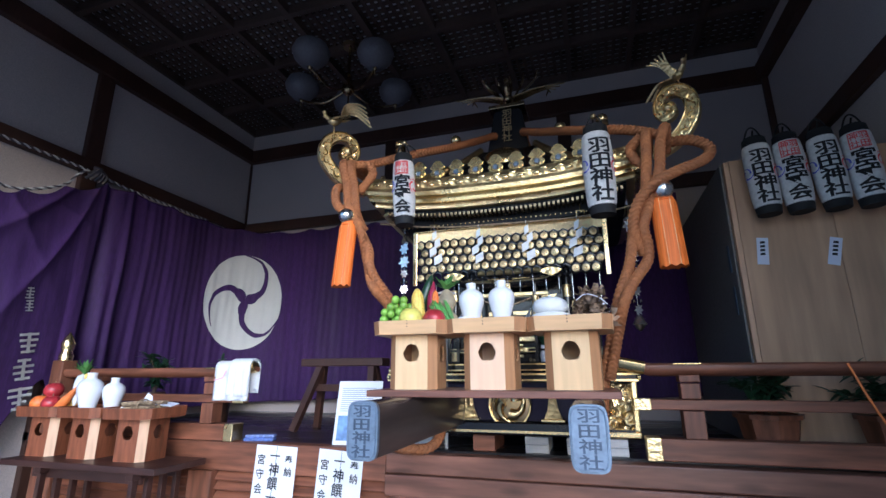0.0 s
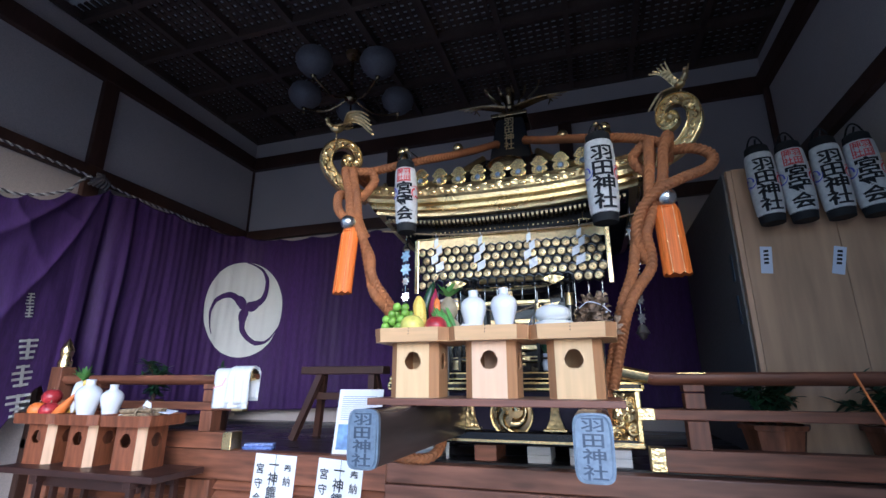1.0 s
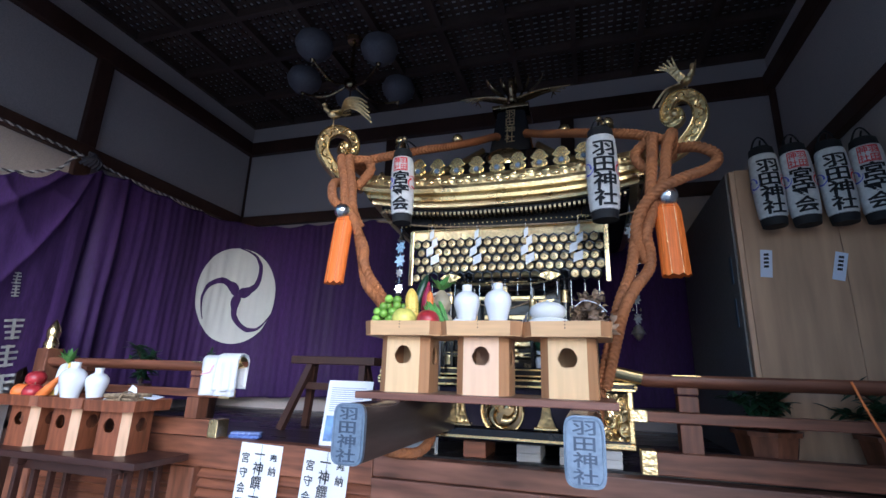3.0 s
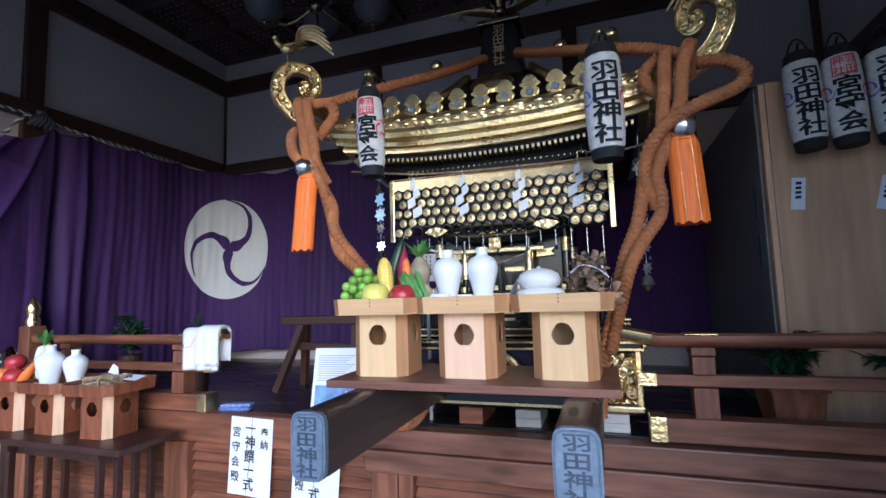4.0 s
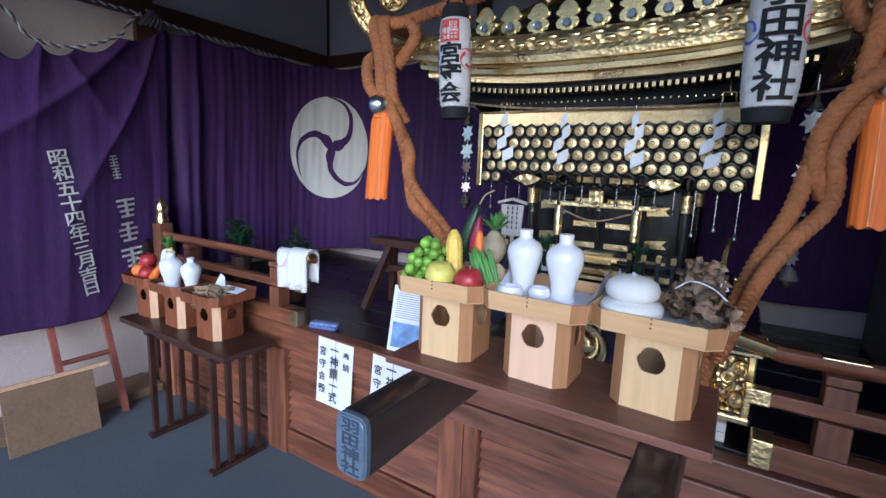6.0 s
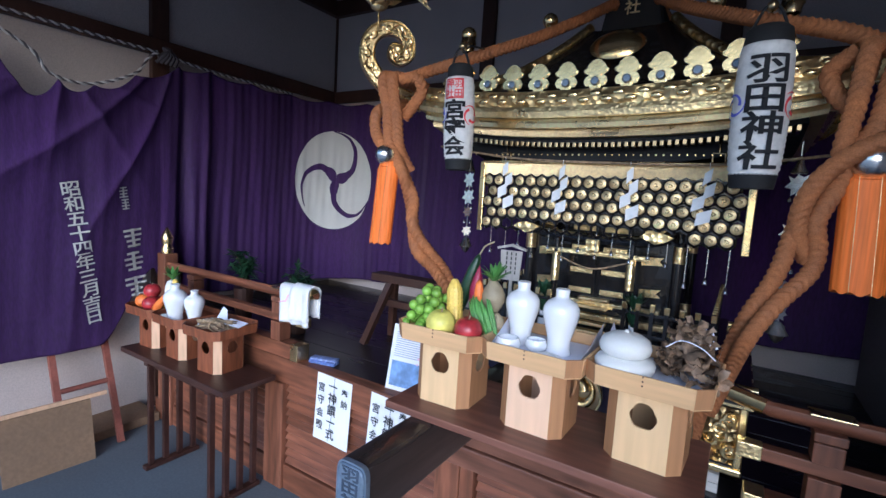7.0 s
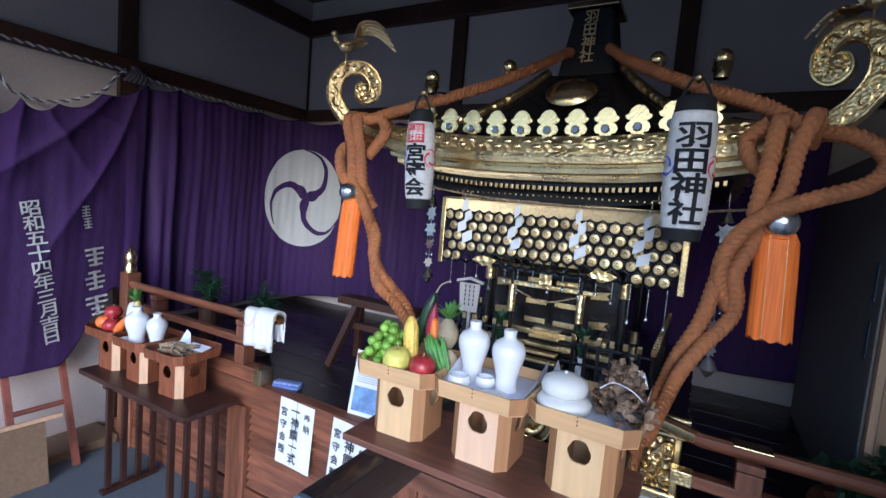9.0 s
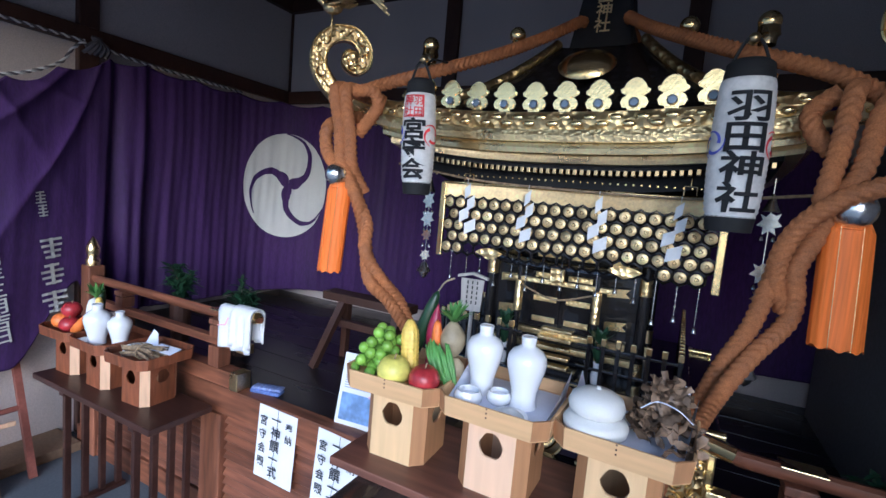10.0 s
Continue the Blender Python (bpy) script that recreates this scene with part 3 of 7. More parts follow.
# crest: an undyed disc with three swirling commas
S_CREST, Z_CREST, R_CREST, CREST_WIDE = S_STRAIGHT + 0.398, 1.53, 0.425, 0.81
bm = bmesh.new()
rings = []
for k in range(1, 25):
    rings.append([bm.verts.new(curtain_point(S_CREST + CREST_WIDE * R_CREST * k / 24 * math.cos(2 * math.pi * i / 72), Z_CREST + R_CREST * k / 24 * math.sin(2 * math.pi * i / 72), 0.006)) for i in range(72)])
c0 = bm.verts.new(curtain_point(S_CREST, Z_CREST, 0.006))
for i in range(72):
    bm.faces.new((c0, rings[0][i], rings[0][(i + 1) % 72]))
    for a, b in zip(rings, rings[1:]):
        bm.faces.new((a[i], b[i], b[(i + 1) % 72], a[(i + 1) % 72]))
crest = part("crest", bm, CRESTWHITE, curtain, "undyed white round crest", 180)
# each purple gap between the commas: a neck, a spike and a long thin tail
GAP_OUT = ((0.10, -60), (0.22, -35), (0.33, -12), (0.50, 0), (0.68, 18), (0.84, 32), (0.93, 48), (0.985, 75))
GAP_IN = ((0.10, 60), (0.20, 26), (0.30, 14), (0.42, 13), (0.57, 22), (0.74, 34), (0.87, 48), (0.965, 75))


def crest_point(r, a, off):
    return curtain_point(S_CREST + CREST_WIDE * R_CREST * (0.05 + r * math.cos(radians(a))), Z_CREST + R_CREST * (0.02 + r * math.sin(radians(a))), off)


for a0 in (20, 141, 261):
    bm = bmesh.new()
    edges = []
    for side in (GAP_OUT, GAP_IN):
        edges.append([(r0 + (r1 - r0) * k / 6, a0 + b0 + (b1 - b0) * k / 6) for (r0, b0), (r1, b1) in zip(side, side[1:]) for k in range(6)] + [(side[-1][0], a0 + side[-1][1])])
    rows = []
    for (r0, b0), (r1, b1) in zip(*edges):
        rows.append([bm.verts.new(crest_point(r0 + (r1 - r0) * k / 4, b0 + (b1 - b0) * k / 4, 0.011)) for k in range(5)])
    for p, q in zip(rows, rows[1:]):
        for k in range(4):
            bm.faces.new((p[k], q[k], q[k + 1], p[k + 1]))
    mid = bm.verts.new(crest_point(0, 0, 0.011))
    for k in range(4):
        bm.faces.new((mid, rows[0][k], rows[0][k + 1]))
    part("comma", bm, CLOTH, crest, "purple swirling comma")
# dyed writing down the front part; a donor's name is given as plain bars


def on_curtain(bm, s0, z0, lean):
    c, sn = math.cos(radians(lean)), math.sin(radians(lean))
    return bend(bm, lambda x, y, z: curtain_point(s0 + x * c - y * sn, z0 + x * sn + y * c, 0.009))


def refine(bm, cut):
    bmesh.ops.triangulate(bm, faces=bm.faces)
    for _ in range(3):
        es = [e for e in bm.edges if e.calc_length() > cut]
        if not es:
            break
        bmesh.ops.subdivide_edges(bm, edges=es, cuts=1)
        bmesh.ops.triangulate(bm, faces=bm.faces)
    return bm


S_Y = S_STRAIGHT - CY
part("writing", on_curtain(refine(column("昭和五十四年三月吉日", 0.09, 0.084, 0.0012, wide=1.12), 0.014), S_Y - 0.016, 1.37, 8.7), CRESTWHITE, curtain, "white dyed date written downwards")


def strokes(wide, high, seed):
    """An unreadable or withheld character as a few plain bars."""
    rnd = random.Random(seed)
    out = []
    for k in range(4):
        yy = high * (0.42 - 0.28 * k)
        ww = wide * rnd.uniform(0.55, 1.0)
        out.append(box(-ww / 2, ww / 2, yy - high * 0.06, yy + high * 0.06, 0, 0.0005))
    out.append(box(-wide * 0.08, wide * 0.08, -high * 0.5, high * 0.5, 0.0006, 0.0012))
    return out


for i, (yy, zz, w) in enumerate(((0.31, 1.081, 0.115), (0.318, 0.934, 0.12), (0.336, 0.773, 0.125), (0.247, 1.359, 0.065), (0.263, 1.288, 0.065))):
    for bar in strokes(w, w, i):
        part("bar", on_curtain(refine(bar, 0.03), S_Y + yy, zz, 8), CRESTWHITE, curtain, "white dyed bar")
# rope along the beam, and pale ties
ROPE_BW = mat("black_white_cord", (0.10, 0.09, 0.10), 0.8, var=0.2)
ROPE_W = mat("white_cord", (0.62, 0.62, 0.62), 0.8, var=0.1)
cord = thing("twisted_rope", "twisted black and white cord that holds the curtain", "rope", (LEFT + 0.1, 0.56, 2.25))


def cord_strands(points, r):
    path = smooth_path(points, 10)
    fine_p = []
    for a, b in zip(path, path[1:]):
        st = max(1, int((b - a).length / 0.008))
        fine_p += [a.lerp(b, k / st) for k in range(st)]
    lines = ([], [])
    run = 0
    for i, p in enumerate(fine_p[:-1]):
        d = (fine_p[i + 1] - p).normalized()
        a = Vector((0, 0, 1)).cross(d).normalized()
        b = d.cross(a)
        run += 0.008
        for s in range(2):
            ang = 2 * math.pi * (s / 2 + run / 0.05)
            lines[s].append(p + (a * math.cos(ang) + b * math.sin(ang)) * r * 0.55)
    return lines


front_pts = [Vector((LEFT + 0.10, y, z)) for y, z in ((-0.62, 2.29), (-0.33, 2.19), (-0.134, 2.09), (-0.05, 1.985), (0.137, 1.972), (0.368, 2.085), (0.45, 2.2), (0.52, 2.26))]
back_pts = [Vector((LEFT + 0.085, 0.56, 2.25)), Vector((LEFT + 0.085, 0.84, 2.225)), Vector((LEFT + 0.085, 1.2, 2.222)), Vector((LEFT + 0.085, 1.6, 2.22))]
beam_pts = [Vector((LEFT + 0.066, -0.62, 2.27)), Vector((LEFT + 0.066, 0.0, 2.262)), Vector((LEFT + 0.066, 0.54, 2.26))]
for pts in (front_pts, back_pts, beam_pts):
    a, b = cord_strands(pts, 0.0085)
    part("dark_strand", tube(a, 0.0058, 6), ROPE_BW, cord, smooth=60)
    part("pale_strand", tube(b, 0.0058, 6), ROPE_W, cord, smooth=60)
knot = bmesh.new()
for k in range(5):
    tube(smooth_path([Vector((LEFT + 0.09, 0.50 + 0.03 * k, 2.19)), Vector((LEFT + 0.115, 0.54 + 0.02 * k, 2.24)), Vector((LEFT + 0.09, 0.59 - 0.01 * k, 2.29)), Vector((LEFT + 0.075, 0.52 + 0.02 * k, 2.23))], 6), 0.011, 6, knot)
part("knot", knot, ROPE_BW, cord, smooth=60)


# ---- carrying poles, board and stands ----
def pole(x, label):
    th = thing("carrying_pole", label, "carrying pole", (x, 0.6, 0.68), "carrying poles")
    part("shaft", box(x - 0.044, x + 0.044, -0.34, 1.75, 0.680, 0.828, 0.014), POLEWOOD, th, smooth=40)
    capm = upright(x, -0.335, 0.754)
    rim = []
    for i in range(40):
        a = 2 * math.pi * i / 40
        cx_, cy_ = math.cos(a), math.sin(a)
        rim.append((0.046 * math.copysign(abs(cx_) ** 0.45, cx_), 0.077 * math.copysign(abs(cy_) ** 0.35, cy_)))
    cap = part("end_plate", plate(rim, 0.018, capm, bevel=0.004), STEEL, th, "blue-grey embossed metal end plate", 40)
    ring = bmesh.new()
    tube([capm @ Vector((px * 0.86, py * 0.92, 0.018)) for px, py in rim + rim[:1]], 0.0022, 6, ring)
    part("raised_rim", ring, STEEL, cap)
    # Letters are the plate's own metal; a darker colour paints their relief shade
    for i, ch in enumerate("羽田神社"):
        g = glyphs(ch, 0.042, 0.0006, 0.0015)
        bmesh.ops.transform(g, matrix=upright(x, -0.3535, 0.806 - 0.0345 * i) @ Matrix.Diagonal((1.35, 0.82, 1, 1)), verts=g.verts)
        part("letter", g, STEELDARK, cap)
    return th


pole(-0.277, "black lacquered carrying pole with an embossed metal end")
pole(0.318, "black lacquered carrying pole with an embossed metal end")
board = single("offering_board", box(-0.405, 0.412, -0.075, 0.27, 0.828, 0.850, 0.003), BOARDWOOD, "red-brown wooden board laid across the carrying poles", "board")


def hole_shape(w, h, cz):
    pts = []
    for i in range(28):
        a = 2 * math.pi * i / 28
        r = 1.0 + 0.055 * math.cos(3 * a + math.pi / 2) + 0.03 * math.cos(6 * a)
        x, z = math.cos(a) * w * r, math.sin(a) * h * r
        if z > 0:
            x *= 1.04
        pts.append((x, cz + z))
    return pts


def sanbo(name, label, m, face, edge, tray_m, group, with_tack=True, side_m=None):
    """A cypress offering stand: eight-sided body with cut-outs, and a tray with a rim."""
    th = thing(name, label, "offering stand", (0, 0, 0), group)
    W, H, ch, T = 0.175, 0.186, 0.028, 0.006
    flat = W - 2 * ch
    for k, a in enumerate((0, 90, 180, 270)):
        mm = pose(0, 0, 0, 0, 0, a) @ Matrix.Translation((0, -W / 2, 0))
        if k == 2:
            part("panel", box(-flat / 2, flat / 2, 0, T, 0, H, m=mm), face, th, local=True)
        else:
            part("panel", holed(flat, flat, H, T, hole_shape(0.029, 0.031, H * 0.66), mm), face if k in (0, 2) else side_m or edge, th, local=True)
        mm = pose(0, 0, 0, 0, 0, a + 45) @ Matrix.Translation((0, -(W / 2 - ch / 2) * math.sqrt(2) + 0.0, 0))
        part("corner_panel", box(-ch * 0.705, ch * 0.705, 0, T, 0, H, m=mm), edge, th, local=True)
    w2, c2 = 0.134, 0.03
    octo = [(-w2 + c2, -w2), (w2 - c2, -w2), (w2, -w2 + c2), (w2, w2 - c2), (w2 - c2, w2), (-w2 + c2, w2), (-w2, w2 - c2), (-w2, -w2 + c2)]
    tray = part("tray", plate(octo, 0.018, Matrix.Translation((0, 0, H))), tray_m, th, local=True)
    for i in range(8):
        a, b = Vector(octo[i]), Vector(octo[(i + 1) % 8])
        d = (b - a)
        ang = math.degrees(math.atan2(d.y, d.x))
        mm = pose((a.x + b.x) / 2, (a.y + b.y) / 2, H + 0.008, 0, 0, ang) @ pose(0, 0, 0, 6, 0, 0)
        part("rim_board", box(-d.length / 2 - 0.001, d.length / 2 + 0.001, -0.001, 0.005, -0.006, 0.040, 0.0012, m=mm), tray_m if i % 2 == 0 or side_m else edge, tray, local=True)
    if with_tack:
        dots = bmesh.new()
        for z in (0.212, 0.222, 0.232):
            ball((0, -w2 - 0.005, z), 0.0022, dots, 6)
        part("stitch", dots, DARKWOOD, tray, local=True)
    th.matrix_basis = m
    return th


SB = 0.850
sanbo("offering_stand", "pale cypress offering stand heaped with fruit and vegetables", pose(-0.275, 0.088, SB, 0, 0, 2), HINOKI, HINOKI_SHADED_EDGE, HINOKI_TRAY, "front offering stands")
sanbo("offering_stand", "pale cypress offering stand with white sake jars", pose(0.0, 0.095, SB, 0, 0, -1), HINOKI_PINK, HINOKI_SHADED_EDGE, HINOKI_TRAY, "front offering stands")
sanbo("offering_stand", "pale cypress offering stand with rice cakes and kelp", pose(0.277, 0.11, SB, 0, 0, -3), HINOKI, HINOKI_SHADED_EDGE, HINOKI_TRAY, "front offering stands")
TRAY = SB + 0.186 + 0.018

# offerings on the first stand
GREEN_GRAPE = mat("green_grape_skin", (0.24, 0.42, 0.05), 0.25, var=0.15, scale=12, bump=0.02, random_tint=0.25)
APPLE_Y = mat("yellow_apple_skin", (0.72, 0.66, 0.13), 0.35, var=0.1, scale=9, bump=0.05)
APPLE_R = mat("red_apple_skin", (0.36, 0.03, 0.035), 0.3, var=0.35, scale=9, bump=0.05, fine=0.25)
CORN = mat("corn_kernels", (0.80, 0.58, 0.10), 0.35, var=0.12, scale=40, bump=0.05)
CUKE = mat("cucumber_skin", (0.018, 0.05, 0.02), 0.35, var=0.3, scale=30, bump=0.3)
BEET = mat("purple_red_root", (0.28, 0.02, 0.06), 0.4, var=0.2, scale=18)
CARROT = mat("carrot_skin", (0.75, 0.2, 0.03), 0.45, var=0.15, scale=18)
TURNIP = mat("pale_turnip_skin", (0.36, 0.30, 0.19), 0.6, var=0.25, scale=18, bump=0.4)
GREENS = mat("fresh_greens", (0.12, 0.28, 0.06), 0.45, var=0.25, scale=25, random_tint=0.2)
MOCHI = mat("rice_cake", (0.74, 0.74, 0.72), 0.6, var=0.03, fine=0.02, scale=20, bump=0.04, bscale=200)
KELP = mat("dried_kelp", (0.20, 0.135, 0.085), 0.5, random_tint=0.5, var=0.4, scale=18, bump=0.4, bscale=90, fine=0.3)
PAPERBLUE = mat("pale_folded_paper", (0.76, 0.78, 0.90), 0.8, fine=0.02, var=0.03, bump=0.03)


def aim(p, q):
    """A pose whose z runs from p towards q."""
    return Matrix.Translation(p) @ (Vector(q) - Vector(p)).to_track_quat("Z", "Y").to_matrix().to_4x4()


def root(name, label, material, p, q, r, shape=(0.5, 0.95, 1.0, 0.85, 0.5, 0.12), cat_="vegetable"):
    L = (Vector(q) - Vector(p)).length
    n = len(shape)
    prof = [(0, 0)] + [(r * k, L * (i + 0.5) / n) for i, k in enumerate(shape)] + [(0, L)]
    th = thing(name, label, cat_, p)
    bm = lathe(prof, 16, (0, 0, 0), None, aim(p, q))
    part("flesh", bm, material, th, smooth=60)
    return th


def leaf_blade(bm, p, d, length, width, droop, rnd):
    """One arched leaf of four segments."""
    d = d.normalized()
    side = d.cross(Vector((0, 0, 1)))
    side = side.normalized() if side.length > 0.01 else Vector((1, 0, 0))
    prev = None
    for k in range(5):
        u = k / 4
        c = p + d * length * u + Vector((0, 0, -droop * length * u * u))
        w = width * math.sin(math.pi * min(0.97, 0.12 + 0.88 * u)) * 0.5
        mid = bm.verts.new(c + Vector((0, 0, -w * 0.35)))
        a, b = bm.verts.new(c + side * w), bm.verts.new(c - side * w)
        if prev:
            bm.faces.new((prev[0], a, mid, prev[1]))
            bm.faces.new((prev[1], mid, b, prev[2]))
        prev = (a, mid, b)


def tuft(at, n, length, width, up, spread, seed, droop=0.4, bm=None):
    rnd = random.Random(seed)
    bm = bm or bmesh.new()
    for i in range(n):
        a = rnd.uniform(0, 2 * math.pi)
        d = Vector((math.cos(a) * spread * rnd.uniform(0.3, 1), math.sin(a) * spread * rnd.uniform(0.3, 1), up * rnd.uniform(0.6, 1)))
        leaf_blade(bm, Vector(at), d, length * rnd.uniform(0.6, 1.1), width * rnd.uniform(0.7, 1.2), droop * rnd.uniform(0.3, 1.2), rnd)
    return bm


def fruit(name, label, material, c, r, flatten=0.9):
    th = thing(name, label, "fruit", (c[0], c[1], c[2] - r * flatten))
    prof = []
    for k in range(13):
        a = math.pi * k / 12
        rr = r * math.sin(a) * (1 + 0.05 * math.cos(a))
        z = -math.cos(a) * r * flatten
        if k >= 11:
            z -= r * 0.12 * (k - 10)
        if k == 0:
            z += r * 0.05
        prof.append((rr if 0 < k < 12 else 0, z))
    part("skin", lathe(prof, 24, c), material, th, smooth=80)
    part("stalk", tube([Vector(c) + Vector((0, 0, r * flatten * 0.72)), Vector(c) + Vector((0.004, 0, r * flatten * 1.15))], 0.002, 6), STRAW, th)
    return th


fruit("yellow_apple", "round yellow-green apple in the tray", APPLE_Y, (-0.272, -0.008, TRAY + 0.041), 0.043)
fruit("red_apple", "dark red apple in the tray", APPLE_R, (-0.187, 0.0, TRAY + 0.037), 0.040)
grapes = thing("grape_bunch", "bunch of plump green grapes", "fruit", (-0.355, 0.05, TRAY))
gm = ball((0, 0, 0), 0.0158, None, 10)
gmesh = bpy.data.meshes.new("grape")
gm.to_mesh(gmesh)
gm.free()
gmesh.materials.append(GREEN_GRAPE)
gmesh.shade_smooth()
rnd = random.Random(5)
placed = []
for lay in range(5):
    z = 0.016 + lay * 0.0245
    half = 0.048 - 0.006 * max(0, lay - 1)
    tries = 0
    while tries < 60 and sum(1 for p in placed if abs(p.z - z) < 0.006) < (13, 13, 11, 8, 4)[lay]:
        tries += 1
        p = Vector((rnd.uniform(-half, half) + 0.004 * lay, rnd.uniform(-half * 1.15, half), z + rnd.uniform(-0.004, 0.004)))
        if all((p - q).length > 0.0245 for q in placed):
            placed.append(p)
for p in placed:
    g = new("grape", gmesh)
    g.parent = grapes
    g.location = p


def corn_cob(p, q, r, label):
    """A cob with its kernels raised in rows."""
    th = thing("corn_cob", label, "vegetable", p)
    L = (Vector(q) - Vector(p)).length
    m = aim(p, q)
    bm = bmesh.new()
    rows = []
    nz, ns = 54, 48
    for k in range(nz + 1):
        u = k / nz
        body_r = r * min(1.0, 0.75 + u * 1.2) * (1 - max(0.0, u - 0.72) ** 2 * 9)
        row = []
        for i in range(ns):
            a = 2 * math.pi * i / ns
            bump_ = abs(math.cos(a * 6)) ** 0.6 * abs(math.sin(u * math.pi * 14)) ** 0.6
            rr = max(0.001, body_r) * (0.90 + 0.12 * bump_)
            row.append(bm.verts.new(m @ Vector((rr * math.cos(a), rr * math.sin(a), L * u))))
        rows.append(row)
    for a, b in zip(rows, rows[1:]):
        for i in range(ns):
            bm.faces.new((a[i], a[(i + 1) % ns], b[(i + 1) % ns], b[i]))
    bm.faces.new(rows[-1])
    bm.faces.new(rows[0][::-1])
    part("cob", bm, CORN, th, smooth=60)
    return th


corn_cob((-0.258, 0.048, TRAY + 0.003), (-0.276, 0.062, TRAY + 0.158), 0.024, "yellow corn cob standing in the tray")
cuke = root("cucumber", "long dark green cucumber", CUKE, (-0.315, 0.13, TRAY + 0.004), (-0.245, 0.15, TRAY + 0.232), 0.020, (0.6, 0.95, 1, 1, 0.95, 0.85, 0.5))
part("tip", tube(smooth_path([Vector((-0.245, 0.15, TRAY + 0.228)), Vector((-0.228, 0.15, TRAY + 0.255)), Vector((-0.2, 0.15, TRAY + 0.27))], 5), 0.0025, 6), TURNIP, cuke)
root("red_radish", "long purple-red radish standing in the tray", BEET, (-0.243, 0.12, TRAY + 0.01), (-0.232, 0.13, TRAY + 0.2), 0.020, (0.5, 0.6, 0.8, 1, 1, 0.7, 0.25))
root("carrot", "orange carrot tied among greens", CARROT, (-0.212, 0.105, TRAY + 0.008), (-0.22, 0.11, TRAY + 0.16), 0.014, (0.5, 0.7, 0.9, 1, 1, 0.7))
tur = root("turnip", "rough pale turnip with green top", TURNIP, (-0.172, 0.12, TRAY + 0.055), (-0.178, 0.12, TRAY + 0.165), 0.034, (0.35, 0.75, 1.0, 1.0, 0.8, 0.4))
tur.location.z = TRAY + 0.055
part("leaf_top", tuft((-0.178, 0.12, TRAY + 0.155), 44, 0.085, 0.012, 1.0, 0.85, 3), GREENS, tur, "short cut green leaves")
part("lower_root", lathe([(0, 0), (0.018, 0.008), (0.026, 0.03), (0.022, 0.055), (0.008, 0.07), (0, 0.072)], 14, (-0.152, 0.1, TRAY)), TURNIP, tur, smooth=60)
beans = thing("green_beans", "bundle of green pods hanging over the fruit", "vegetable", (-0.19, 0.06, TRAY))
rnd = random.Random(8)
for k in range(16):
    x = -0.225 + 0.07 * rnd.random()
    p = [Vector((x - 0.01, 0.075, TRAY + 0.115 - 0.02 * rnd.random())), Vector((x + 0.012, 0.05 + 0.015 * rnd.random(), TRAY + 0.07)), Vector((x + 0.03 + 0.02 * rnd.random(), 0.05, TRAY + 0.012 + 0.02 * rnd.random()))]
    part("pod", tube(smooth_path(p, 5), lambda u: 0.0022 + 0.0032 * math.sin(math.pi * u), 6), GREENS, beans, smooth=60)


# jars and bowls on the second stand
def jar(x, y):
    th = thing("sake_jar", "glossy white porcelain sake jar", "jar", (x, y, TRAY), "sake jars")
    prof = [(0, 0.001), (0.032, 0.001), (0.033, 0.005), (0.029, 0.020), (0.0305, 0.04), (0.0385, 0.07), (0.0460, 0.098), (0.0475, 0.112), (0.0455, 0.127), (0.037, 0.140), (0.023, 0.148), (0.0175, 0.152), (0.0172, 0.158), (0.0185, 0.172), (0.0175, 0.174), (0.013, 0.172), (0.0125, 0.155)]
    part("body", lathe(prof, 32, (x, y, TRAY)), WHITE, th, smooth=60)
    part("lid", lathe([(0, 0.1745), (0.0125, 0.1735), (0.012, 0.168)], 20, (x, y, TRAY)), WHITE, th, smooth=60)
    return th


jar(-0.076, 0.105)
jar(0.041, 0.085)


def bowl(x, y, r, h, label):
    th = thing("small_bowl", label, "bowl", (x, y, TRAY), "small white bowls")
    prof = [(0, 0.001), (r * 0.6, 0.001), (r * 0.98, h * 0.35), (r, h * 0.65), (r * 0.82, h), (r * 0.74, h * 0.98), (r * 0.85, h * 0.6), (0, h * 0.3)]
    part("body", lathe(prof, 28, (x, y, TRAY)), WHITE, th, smooth=50)
    return th


bowl(-0.072, 0.012, 0.034, 0.038, "small white porcelain water bowl")
bowl(-0.012, 0.06, 0.03, 0.034, "small white porcelain rice bowl")
salt = thing("salt_dish", "white dish with a low mound of salt", "dish", (0.035, 0.005, TRAY))
part("dish", lathe([(0, 0.001), (0.034, 0.001), (0.043, 0.009), (0.041, 0.009), (0.03, 0.004), (0, 0.004)], 28, (0.035, 0.005, TRAY)), WHITE, salt, smooth=50)
part("salt", lathe([(0.034, 0.006), (0.024, 0.014), (0.008, 0.022), (0, 0.023)], 20, (0.035, 0.005, TRAY)), MOCHI, salt, smooth=60)


def tray_paper(cx, cy, turn, label):
    th = thing("tray_paper", label, "paper", (cx, cy, TRAY), "tray papers")
    m = pose(cx, cy, 0, 0, 0, turn)
    half = 0.118
    for i in range(2):
        s = -1 if i == 0 else 1
        pts = [m @ Vector(p) for p in ((s * half * 0.98, -half, TRAY + 0.002), (s * half * 0.98, half, TRAY + 0.002), (s * (half + 0.012), half * 0.75, TRAY + 0.085), (s * (half + 0.005), -half * 0.25, TRAY + 0.03))]
        bm = bmesh.new()
        bm.faces.new([bm.verts.new(p) for p in pts])
        part("raised_corner", bm, PAPERBLUE, th)
    box(-half, half, -half, half, TRAY + 0.0005, TRAY + 0.0016, m=m, bm=(b2 := bmesh.new()))
    part("sheet", b2, PAPERBLUE, th)
    return th


